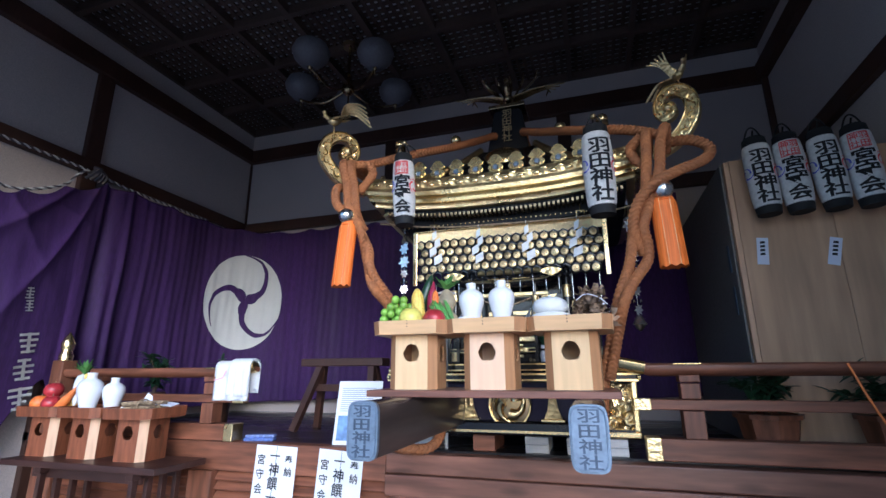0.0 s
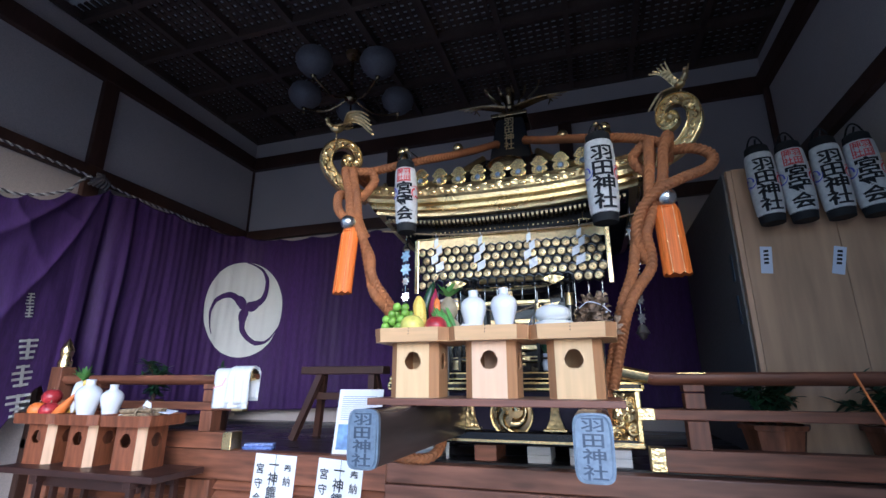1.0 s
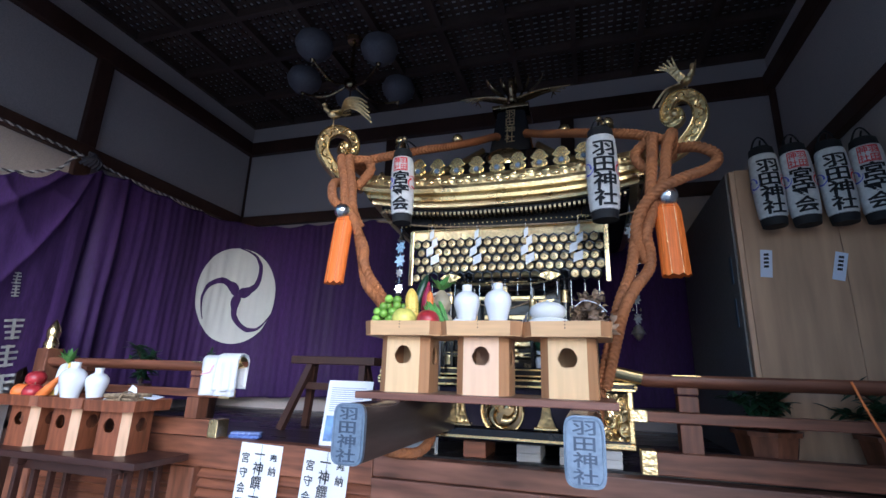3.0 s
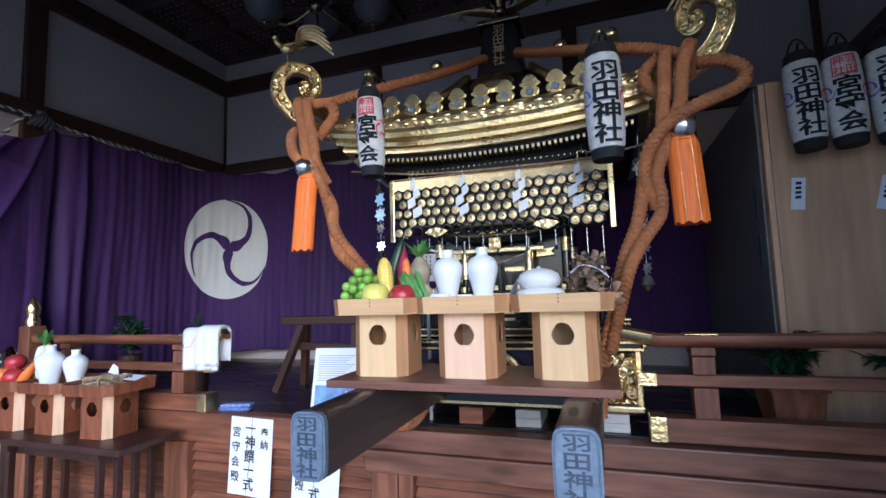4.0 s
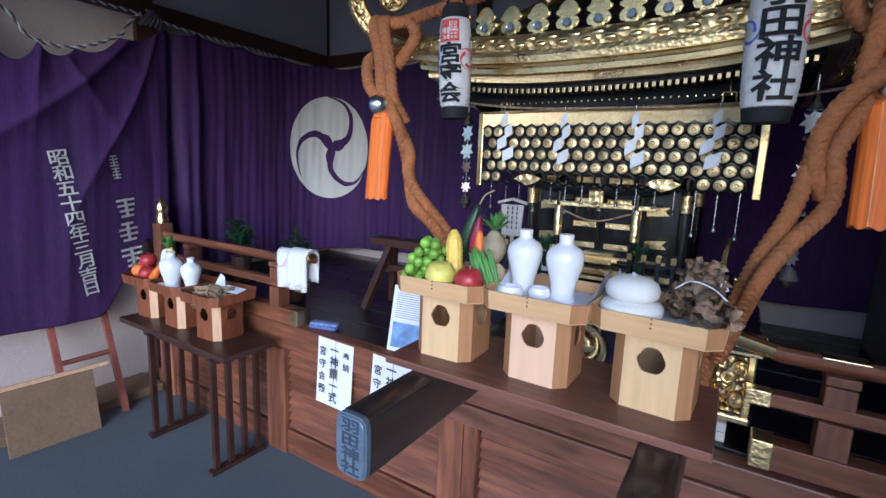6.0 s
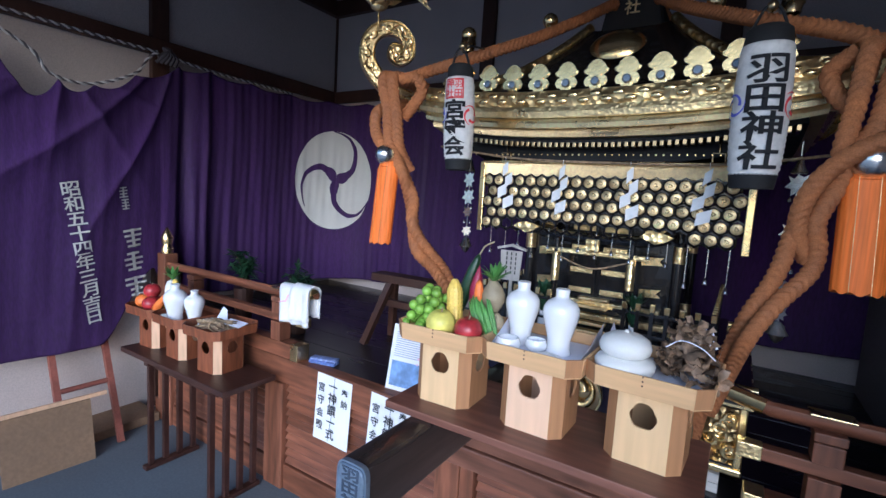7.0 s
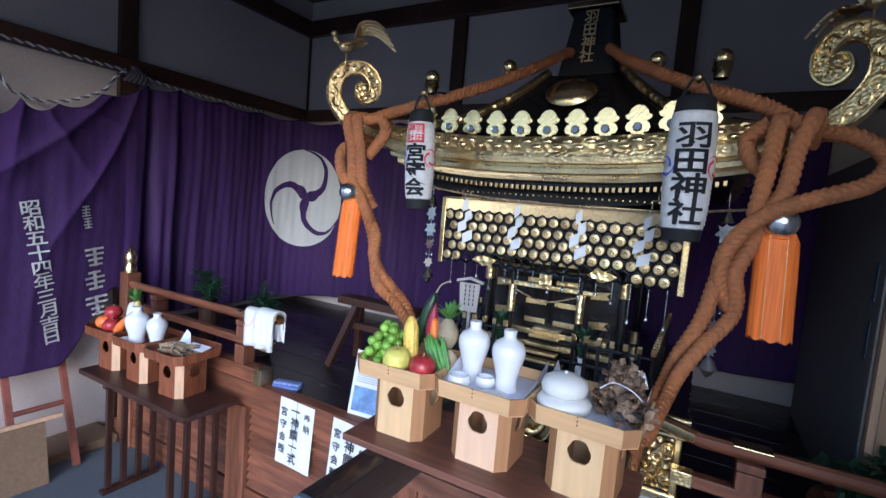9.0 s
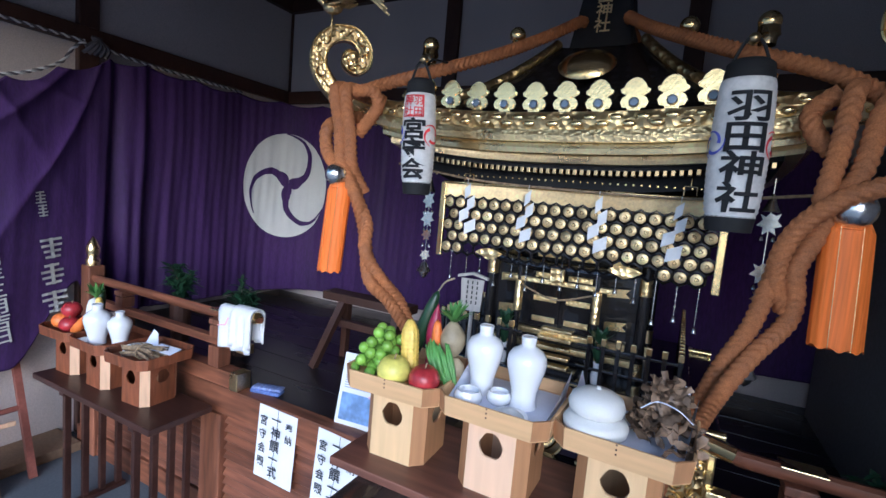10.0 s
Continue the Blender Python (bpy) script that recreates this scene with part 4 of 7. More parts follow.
tray_paper(0.0, 0.095, -1, "pale white paper lining the tray")
tray_paper(0.277, 0.11, -3, "pale white paper lining the tray")

# rice cakes and kelp on the third stand
mochi = thing("rice_cakes", "two stacked round white rice cakes", "rice cake", (0.222, 0.055, TRAY))
part("lower_cake", lathe([(0, 0.002), (0.056, 0.002), (0.067, 0.014), (0.069, 0.03), (0.062, 0.041), (0.04, 0.047), (0, 0.048)], 36, (0.215, 0.05, TRAY)), MOCHI, mochi, smooth=60)
part("upper_cake", lathe([(0, 0.046), (0.045, 0.046), (0.057, 0.055), (0.060, 0.068), (0.054, 0.085), (0.036, 0.096), (0.016, 0.101), (0.006, 0.102), (0.004, 0.107), (0, 0.108)], 36, (0.213, 0.053, TRAY)), MOCHI, mochi, smooth=60)


def crumpled(bm, c, size, rnd, lift):
    """One curled dried frond."""
    n = 7
    ax = Vector((rnd.uniform(-1, 1), rnd.uniform(-1, 1), rnd.uniform(-0.2, 0.7))).normalized()
    sd = ax.cross(Vector((rnd.uniform(-1, 1), rnd.uniform(-1, 1), 1))).normalized()
    up = ax.cross(sd)
    grid = []
    ph, cu = rnd.uniform(0, 6), rnd.uniform(0.3, 0.9)
    for i in range(n):
        row = []
        for j in range(5):
            u, v = i / (n - 1) - 0.5, j / 4 - 0.5
            w = size * 0.5 * (1 - 1.4 * u * u)
            q = Vector(c) + ax * u * size * 1.5 + sd * v * w + up * size * (0.13 * math.sin(u * 9 + ph + v * 4) + 0.35 * cu * v * v * 4 * 0.5)
            q.z = max(q.z, lift)
            row.append(bm.verts.new(q))
        grid.append(row)
    for a, b in zip(grid, grid[1:]):
        for j in range(4):
            bm.faces.new((a[j], a[j + 1], b[j + 1], b[j]))


kelp = thing("dried_kelp", "crumpled heap of brown dried kelp and squid", "food", (0.345, 0.12, TRAY))
rnd = random.Random(11)
for k in range(105):
    b2 = bmesh.new()
    for _ in range(1):
        zz = TRAY + 0.012 + 0.118 * rnd.random() ** 1.1
        sp = 0.058 * (1.2 - (zz - TRAY) / 0.14)
        crumpled(b2, (0.345 + rnd.uniform(-sp, sp * 1.05), 0.115 + rnd.uniform(-sp * 1.6, sp * 1.3), zz), rnd.uniform(0.028, 0.056), rnd, TRAY + 0.002)
    part("frond", b2, KELP, kelp, smooth=60)
part("binding", tube(smooth_path([Vector((0.30, 0.05, TRAY + 0.085)), Vector((0.33, 0.055, TRAY + 0.105)), Vector((0.37, 0.06, TRAY + 0.095)), Vector((0.4, 0.07, TRAY + 0.07))], 5), 0.0014, 6), PAPERBLUE, kelp, "white paper string")
part("wrapper", plate([(0, 0), (0.05, 0.01), (0.04, 0.05), (0.005, 0.06)], 0.001, upright(0.355, 0.16, TRAY + 0.06, 20, -20)), PAPERBLUE, kelp, "white paper wrapper")


# ---- the portable shrine ----
MX, MY = -0.045, 1.06
shrine = thing("portable_shrine", "gilded black-lacquered portable shrine roped with thick orange cords", "portable shrine", (MX, MY, 0.645))
PURPLE = mat("dark_purple_panel", (0.02, 0.012, 0.05), 0.5, var=0.15)

# base
base = part("base", box(MX - 0.5, MX + 0.5, MY - 0.47, MY + 0.47, 0.70, 0.86), PURPLE, shrine, "dark purple base panels")
part("lower_sill", box(MX - 0.54, MX + 0.54, MY - 0.515, MY + 0.515, 0.645, 0.698, 0.006), LACQUER, base, "black lacquered sill")
part("upper_sill", box(MX - 0.55, MX + 0.55, MY - 0.525, MY + 0.525, 0.862, 0.905, 0.008), LACQUER, base, "black lacquered sill")
for z0, z1, o in ((0.654, 0.664, 0.517), (0.868, 0.876, 0.527), (0.893, 0.901, 0.527)):
    part("gold_line", box(MX - o - 0.025, MX + o + 0.025, MY - o, MY + o, z0, z1), GOLD, base, "gold edging")
for sx in (-1, 1):
    for sy in (-1, 1):
        cx_, cy_ = MX + sx * 0.475, MY + sy * 0.455
        br = part("corner_bracket", box(cx_ - 0.062, cx_ + 0.062, cy_ - 0.062, cy_ + 0.062, 0.672, 0.86, 0.012), GOLDSHADE, base, "cast gold corner fitting with scrolls", 40)
        part("border", box(cx_ - 0.07, cx_ + 0.07, cy_ - 0.07, cy_ + 0.07, 0.647, 0.671, 0.006), GOLD, br)
        part("border", box(cx_ + sx * 0.055 - 0.012, cx_ + sx * 0.055 + 0.012, cy_ + sy * 0.055 - 0.012, cy_ + sy * 0.055 + 0.012, 0.672, 0.9, 0.005), GOLD, br)
        for k in range(2):
            z = 0.885 + 0.03 * k
            part("roll", tube([Vector((cx_ - 0.085, cy_ + sy * (0.05 - 0.02 * k), z)), Vector((cx_ + 0.085, cy_ + sy * (0.05 - 0.02 * k), z))], 0.015, 12), GOLD, br, smooth=50)
        # scroll relief on the front of each bracket
        rnd = random.Random(int(sx + sy * 2))
        for k in range(9):
            px, pz = cx_ + rnd.uniform(-0.045, 0.045), 0.69 + 0.16 * (k + 0.5) / 9
            pts = []
            for i in range(14):
                a = i * 0.55 + k
                r = 0.024 * (1 - i / 18)
                pts.append(Vector((px + r * math.cos(a), cy_ + sy * 0.063, pz + r * math.sin(a))))
            part("scroll", tube(pts, 0.0065, 6), GOLD, br, smooth=60)
for x in (-0.215, 0.155):
    foot = plate([(-0.034, 0), (0.034, 0), (0.038, 0.012), (0.022, 0.05), (0.014, 0.10), (0.014, 0.16), (-0.014, 0.16), (-0.014, 0.10), (-0.022, 0.05), (-0.038, 0.012)], 0.02, upright(x, MY - 0.47, 0.70), bevel=0.004)
    f = part("foot_bracket", foot, GOLDCAST, base, "cast gold foot bracket")
    part("toe", box(x - 0.05, x + 0.05, MY - 0.505, MY - 0.471, 0.699, 0.712, 0.003), GOLD, f)


def swirl(cx_, y, cz, r, material, parent, name="crest_boss", label="raised gold crest of three swirling commas"):
    """A round boss with three commas in relief."""
    bs = part(name, lathe([(0, 0.006), (r * 0.93, 0.006), (r, 0.003), (r, -0.004)], 40, (0, 0, 0), None, upright(cx_, y, cz)), BRASSDARK, parent, label, 40)
    part("ring", tube([upright(cx_, y, cz) @ Vector((r * 0.95 * math.cos(2 * math.pi * i / 40), r * 0.95 * math.sin(2 * math.pi * i / 40), 0.007)) for i in range(41)], r * 0.06, 6), material, bs, smooth=60)
    for k in range(3):
        a0 = k * 2 * math.pi / 3 + 0.5
        pts = []
        for i in range(16):
            u = i / 15
            a = a0 + u * 2.5
            rr = r * (0.36 + 0.42 * u)
            pts.append(upright(cx_, y, cz) @ Vector((rr * math.cos(a), rr * math.sin(a), 0.008)))
        part("comma", tube(pts, lambda u: r * (0.27 * (1 - u) ** 0.8 + 0.02), 8), material, bs, smooth=60)
    return bs


swirl(MX + 0.015, MY - 0.478, 0.765, 0.095, GOLD, base)

# deck with balustrade
deck = part("deck", box(MX - 0.46, MX + 0.46, MY - 0.44, MY + 0.44, 0.906, 0.95, 0.006), LACQUER, shrine, "black lacquered deck")
for z0, z1 in ((0.912, 0.918), (0.938, 0.944)):
    part("gold_line", box(MX - 0.462, MX + 0.462, MY - 0.442, MY + 0.442, z0, z1), GOLD, deck, "gold edging")


def baluster_mesh():
    bm = box(-0.007, 0.007, -0.007, 0.007, 0, 0.165, 0.0015)
    me = bpy.data.meshes.new("baluster")
    bm.to_mesh(me)
    bm.free()
    me.materials.append(LACQUER)
    c = box(-0.0088, 0.0088, -0.0088, 0.0088, 0.142, 0.168, 0.002)
    mc = bpy.data.meshes.new("baluster_cap")
    c.to_mesh(mc)
    c.free()
    mc.materials.append(GOLD)
    return me, mc


bal, balcap = baluster_mesh()
for side in (0, 1, 2):
    for i in range(19):
        u = -0.42 + 0.84 * i / 18
        if side == 0:
            if abs(u) < 0.1:
                continue
            p = (MX + u, MY - 0.42, 0.95)
        else:
            p = (MX + (0.42 if side == 1 else -0.42), MY + u, 0.95)
        o = new("baluster", bal)
        o.parent = deck
        o.location = Vector(p) - origin_of(deck)
        c = new("gold_tip", balcap)
        c.parent = o
for z in (1.0, 1.075):
    for a, b in ((-0.43, -0.1), (0.1, 0.43)):
        part("handrail", box(MX + a, MX + b, MY - 0.426, MY - 0.414, z, z + 0.01, 0.002), LACQUER, deck)
    for s in (-1, 1):
        part("handrail", box(MX + s * 0.42 - 0.006, MX + s * 0.42 + 0.006, MY - 0.42, MY + 0.42, z, z + 0.01, 0.002), LACQUER, deck)

# steps in front of the doors
steps = part("steps", box(MX - 0.1, MX + 0.1, MY - 0.42, MY - 0.3, 0.951, 0.97), LACQUER, shrine, "black steps edged with gold")
for k in range(5):
    part("tread", box(MX - 0.075 + 0.004 * k, MX + 0.075 - 0.004 * k, MY - 0.425 + 0.026 * k, MY - 0.385 + 0.026 * k, 0.972 + 0.026 * k, 0.984 + 0.026 * k, 0.003), GOLDREL, steps, "gold-faced tread")

# sanctum
body = part("sanctum", box(MX - 0.28, MX + 0.28, MY - 0.27, MY + 0.27, 0.951, 1.62, 0.004), LACQUER, shrine, "black lacquered sanctum walls")
for s in (-1, 1):
    for yy in (MY - 0.285, MY + 0.285):
        col = part("column", lathe([(0.02, 0), (0.02, 0.65)], 14, (MX + s * 0.285, yy, 0.951)), LACQUER, body, smooth=60)
        for z in (0.0, 0.3, 0.56):
            part("gold_sleeve", lathe([(0.0215, 0), (0.0215, 0.06)], 14, (MX + s * 0.285, yy, 0.96 + z)), GOLDREL, col, smooth=60)
for s in (-1, 1):
    dr = part("door", box(MX + s * 0.062 - 0.055, MX + s * 0.062 + 0.055, MY - 0.285, MY - 0.272, 1.08, 1.38, 0.003), LACQUER, body, "black door with gold fittings")
    for z in (1.1, 1.18, 1.27, 1.35):
        part("hinge_plate", box(MX + s * 0.062 - 0.045, MX + s * 0.062 + 0.045, MY - 0.290, MY - 0.286, z, z + 0.022, 0.002), GOLDREL, dr)
for z, w in ((1.392, 0.17), (1.435, 0.27), (1.05, 0.24), (0.998, 0.27)):
    part("gold_beam", box(MX - w, MX + w, MY - 0.305, MY - 0.275, z, z + 0.024, 0.004), GOLDREL, body, "engraved gold beam")
for s in (-1, 1):
    for z in (1.12, 1.24, 1.34):
        part("flag_plate", plate([(0, 0), (0.075, 0.006), (0.06, 0.02), (0.075, 0.036), (0, 0.03)], 0.006, upright(MX + s * 0.2 - 0.037, MY - 0.3, z)), GOLD, body, "gold banner-shaped plate")
# brackets under the eaves
for i in range(11):
    x = MX - 0.35 + 0.7 * i / 10
    bk = part("eave_bracket", box(x - 0.018, x + 0.018, MY - 0.40, MY - 0.27, 1.56, 1.585, 0.003), LACQUER, body)
    part("gold_end", box(x - 0.02, x + 0.02, MY - 0.405, MY - 0.398, 1.557, 1.588, 0.002), GOLD, bk)
# small gate before the doors
gate = part("small_gate", box(MX - 0.2, MX + 0.2, MY - 0.385, MY - 0.365, 1.262, 1.28, 0.003), GOLDREL, shrine, "small gilded gate before the doors")
part("lintel", tube(smooth_path([Vector((MX - 0.26, MY - 0.375, 1.345)), Vector((MX - 0.13, MY - 0.375, 1.322)), Vector((MX + 0.13, MY - 0.375, 1.322)), Vector((MX + 0.26, MY - 0.375, 1.345))], 8), 0.013, 8, None, (1.0, 1.3)), LACQUER, gate, "black curved lintel")
part("lintel_cap", tube(smooth_path([Vector((MX - 0.265, MY - 0.375, 1.362)), Vector((MX - 0.13, MY - 0.375, 1.338)), Vector((MX + 0.13, MY - 0.375, 1.338)), Vector((MX + 0.265, MY - 0.375, 1.362))], 8), 0.006, 6, None, (1, 2.4)), GOLD, gate, "gold strip")
for s in (-1, 1):
    po = part("gate_post", lathe([(0.013, 0), (0.012, 0.37)], 12, (MX + s * 0.14, MY - 0.375, 0.951)), LACQUER, gate, smooth=60)
    part("gold_sleeve", lathe([(0.0155, 0), (0.0155, 0.11), (0.013, 0.115)], 12, (MX + s * 0.14, MY - 0.375, 1.15)), GOLDREL, po, "engraved gold sleeve", 50)
part("plaque", box(MX - 0.025, MX + 0.025, MY - 0.4, MY - 0.385, 1.275, 1.325, 0.003), GOLDCAST, gate, "gold plaque")
part("straw_rope", rope_bm([(MX - 0.13, MY - 0.395, 1.25), (MX, MY - 0.4, 1.215), (MX + 0.13, MY - 0.395, 1.25)], 0.0035, 2), STRAW, gate, "thin straw twisted rope")
for s in (-1, 1):
    v = part("leaf_vase", lathe([(0.016, 0), (0.02, 0.03), (0.012, 0.06), (0.015, 0.075)], 14, (MX + s * 0.17, MY - 0.40, 0.951)), WHITE, shrine, "small white vase of evergreen", 50)
    part("sprig", tuft((MX + s * 0.17, MY - 0.4, 1.02), 46, 0.085, 0.02, 1.4, 0.55, 20 + s, 0.25, tuft((MX + s * 0.17, MY - 0.4, 1.09), 40, 0.07, 0.02, 1.0, 0.7, 30 + s, 0.2)), LEAF, v, "dark evergreen sprig")

# mail curtain of gold discs
CX0, CX1, CYF, CZ0, CZ1 = MX - 0.44, MX + 0.48, MY - 0.475, 1.335, 1.60
mail = part("mail_curtain", box(CX0, CX1, CYF + 0.004, CYF + 0.010, CZ1 - 0.052, CZ1, 0.001), GOLDFINE, shrine, "hanging curtain of gold discs under an engraved gold band")
for x in (CX0, CX1):
    part("side_bar", box(x - 0.011, x + 0.011, CYF - 0.002, CYF + 0.014, CZ0 - 0.012, CZ1, 0.003), GOLD, mail, "gold side bar")
part("top_edge", tube([Vector((CX0, CYF, CZ1)), Vector((CX1, CYF, CZ1))], 0.006, 8), GOLD, mail, smooth=60)
for x in (CX0 + 0.1, CX1 - 0.1):
    hk = bmesh.new()
    tube([Vector((x + dx, CYF + 0.005, CZ1 + dz)) for dx, dz in ((-0.017, 0), (-0.017, 0.034), (0.017, 0.034), (0.017, 0))], 0.0045, 6, hk)
    tube([Vector((x, CYF + 0.005, CZ1 + 0.034)), Vector((x, CYF + 0.005, CZ1 + 0.075))], 0.003, 6, hk)
    part("hook", hk, BRASSDARK, mail, "brass hook", 60)
db = lathe([(0, 0.0045), (0.0145, 0.0045), (0.0172, 0.003), (0.0178, 0.001), (0.0178, -0.002)], 18, (0, 0, 0), None, pose(0, 0, 0, 90))
disc_me = bpy.data.meshes.new("disc")
db.to_mesh(disc_me)
db.free()
disc_me.materials.append(PALEGOLD)
disc_me.shade_smooth()
disc_me.set_sharp_from_angle(angle=radians(35))
tb = bmesh.new()
for k in range(3):
    a0 = k * 2.094
    tube([Vector((0.0055 * (0.5 + 0.8 * u) * math.cos(a0 + 2.4 * u), -0.0048, 0.0055 * (0.5 + 0.8 * u) * math.sin(a0 + 2.4 * u))) for u in (0, 0.25, 0.5, 0.75, 1)], 0.0014, 5, tb)
tom_me = bpy.data.meshes.new("disc_crest")
tb.to_mesh(tom_me)
tb.free()
tom_me.materials.append(BRASSDARK)
hexm = bmesh.new()
ncol, nrow = 20, 5
px = (CX1 - CX0 - 0.06) / (ncol - 0.5)
pz = 0.0415
rnd = random.Random(2)
for r in range(nrow):
    for c in range(ncol):
        x = CX0 + 0.03 + px * (c + (0.5 if r % 2 else 0.0))
        z = CZ1 - 0.072 - pz * r
        # each cell of the black mesh
        pts = [Vector((x + 0.0255 * math.cos(math.pi / 6 + k * math.pi / 3), CYF + 0.006, z + 0.0255 * math.sin(math.pi / 6 + k * math.pi / 3))) for k in range(7)]
        tube(pts, 0.0048, 4, hexm)
        sparse = r == nrow - 1
        if sparse and abs(x - MX) < 0.33:
            continue
        o = new("disc", disc_me)
        o.parent = mail
        o.location = Vector((x, CYF + 0.001, z)) - origin_of(mail)
        o.rotation_euler = (rnd.uniform(-0.12, 0.12), rnd.uniform(-0.3, 0.3), rnd.uniform(-0.16, 0.16))
        t_ = new("disc_crest", tom_me)
        t_.parent = o
part("black_mesh", hexm, LACQUER, mail, "black hexagonal mesh")


# hanging drops
def drop(x, y, z, n, parent, rnd):
    bm = bmesh.new()
    tube([Vector((x, y, z)), Vector((x, y, z - 0.02 * n))], 0.0012, 4, bm)
    for k in range(n - 1):
        ball((x, y, z - 0.02 * (k + 0.6)), 0.0036, bm, 6)
    lathe([(0, 0), (0.0045, -0.004), (0.006, -0.014), (0.0085, -0.02), (0, -0.021)], 8, (x, y, z - 0.02 * n), bm)
    return part("hanging_drop", bm, SILVER, parent, "silver drop on a fine chain", 60)


rnd = random.Random(4)
for i in range(15):
    u = i / 14
    x = CX0 + 0.04 + (CX1 - CX0 - 0.08) * u
    drop(x, CYF + 0.03 + 0.02 * rnd.random(), CZ0 + 0.02, 3 + rnd.randint(0, 2) + (2 if abs(x - MX) > 0.3 else 0), mail, rnd)
cloud = [(-0.05, 0), (-0.02, -0.012), (0, -0.022), (0.03, -0.012), (0.055, 0.004), (0.03, 0.014), (0.0, 0.02), (-0.03, 0.014)]
for x in (MX - 0.235, MX + 0.225):
    part("cloud_plate", plate(cloud, 0.006, upright(x, CYF - 0.004, 1.355), bevel=0.002), GOLDCAST, mail, "gold cloud-shaped plate")

# roof
HW, HD = 0.66, 0.62


def lift(u):
    return 0.05 * abs(u) ** 2.6


def eave_loop(d, n=26):
    """The eave's outline, inset by d: places and the run -1..1 along each side."""
    w, h = HW - d, HD - d
    pts = []
    for side in range(4):
        for i in range(n):
            u = -1 + 2 * i / n
            x, y = ((u * w, -h), (w, u * h), (-u * w, h), (-w, -u * h))[side]
            pts.append((MX + x, MY + y, u))
    return pts


def band(d0, d1, z0, z1, bulge=0.0):
    """A moulding round the four eaves."""
    bm = bmesh.new()
    o, t_, i_ = eave_loop(d0), eave_loop(d0 - bulge), eave_loop(d1)
    loops = []
    for pts, z in ((i_, z0), (o, z0), (t_, (z0 + z1) / 2), (o, z1), (i_, z1)):
        loops.append([bm.verts.new((x, y, z + lift(u))) for x, y, u in pts])
    n = len(o)
    for a, b in zip(loops, loops[1:] + loops[:1]):
        for k in range(n):
            bm.faces.new((a[k], a[(k + 1) % n], b[(k + 1) % n], b[k]))
    bmesh.ops.recalc_face_normals(bm, faces=bm.faces)
    return bm


prof = [(0.035, 1.79), (0.14, 1.835), (0.26, 1.91), (0.36, 2.0), (0.44, 2.09), (0.50, 2.17)]
bm = bmesh.new()
loops = []
for k, (d, z) in enumerate(prof):
    loops.append([bm.verts.new((x, y, z + lift(u) * (1 - k / 6))) for x, y, u in eave_loop(d, 16)])
n = len(loops[0])
for a, b in zip(loops, loops[1:]):
    for k in range(n):
        bm.faces.new((a[k], a[(k + 1) % n], b[(k + 1) % n], b[k]))
bm.faces.new(loops[-1])
bm.faces.new(loops[0][::-1])
roof = part("roof", bm, LACQUER, shrine, "black lacquered hipped roof with gold ridges", 30)
part("eave_moulding", band(0.0, 0.1, 1.735, 1.772, 0.004), GOLDREL, roof, "engraved gold eave moulding")
part("eave_moulding", band(0.018, 0.1, 1.703, 1.733, 0.003), GOLD, roof, "plain gold eave moulding")
part("eave_moulding", band(0.04, 0.1, 1.676, 1.701, 0.002), GOLDFINE, roof, "engraved gold eave moulding")
part("soffit", band(0.075, 0.3, 1.66, 1.675), INK, roof, "black underside of the eaves")
part("relief_band", band(0.012, 0.1, 1.774, 1.826, 0.008), GOLDCAST, roof, "gold cloud relief along the eaves")
cb = ball((0, 0, 0), 0.0145, None, 8, (1.5, 0.5, 0.75))
cloud_me = bpy.data.meshes.new("cloud")
cb.to_mesh(cloud_me)
cb.free()
cloud_me.materials.append(GOLD)
cloud_me.shade_smooth()
for side in range(2):
    for i in range(34):
        u = -0.93 + 1.86 * i / 33
        z = 1.79 + 0.018 * (i % 2) + lift(u)
        o = new("cloud", cloud_me)
        o.parent = roof
        if side == 0:
            c = (MX + u * (HW - 0.01), MY - HD + 0.008, z)
        else:
            c = (MX - HW + 0.008, MY + u * (HD - 0.01), z)
            o.rotation_euler = (0, 0, math.pi / 2)
        o.location = Vector(c) - origin_of(roof)
dent_me = bpy.data.meshes.new("rafter_end")
b2 = box(-0.0055, 0.0055, -0.03, 0.05, -0.007, 0.009, 0.001)
b2.to_mesh(dent_me)
b2.free()
dent_me.materials.append(BRASSDARK)
for i in range(54):
    u = -0.94 + 1.88 * i / 53
    o = new("rafter_end", dent_me)
    o.parent = roof
    o.location = Vector((MX + u * (HW - 0.06), MY - HD + 0.095, 1.652 + lift(u))) - origin_of(roof)
for i in range(48):
    u = -0.94 + 1.88 * i / 47
    o = new("rafter_end", dent_me)
    o.parent = roof
    o.location = Vector((MX - HW + 0.095, MY + u * (HD - 0.06), 1.652 + lift(u))) - origin_of(roof)
    o.rotation_euler = (0, 0, -math.pi / 2)
tier = part("rafter_tier", band(0.15, 0.4, 1.60, 1.655), INK, roof, "black tier of brackets")
gd = bmesh.new()
for i in range(44):
    u = -1 + 2 * i / 43
    ball((MX + u * (HW - 0.16), MY - HD + 0.148, 1.628), 0.0038, gd, 6)
part("gold_studs", gd, GOLD, tier, "row of gold studs")
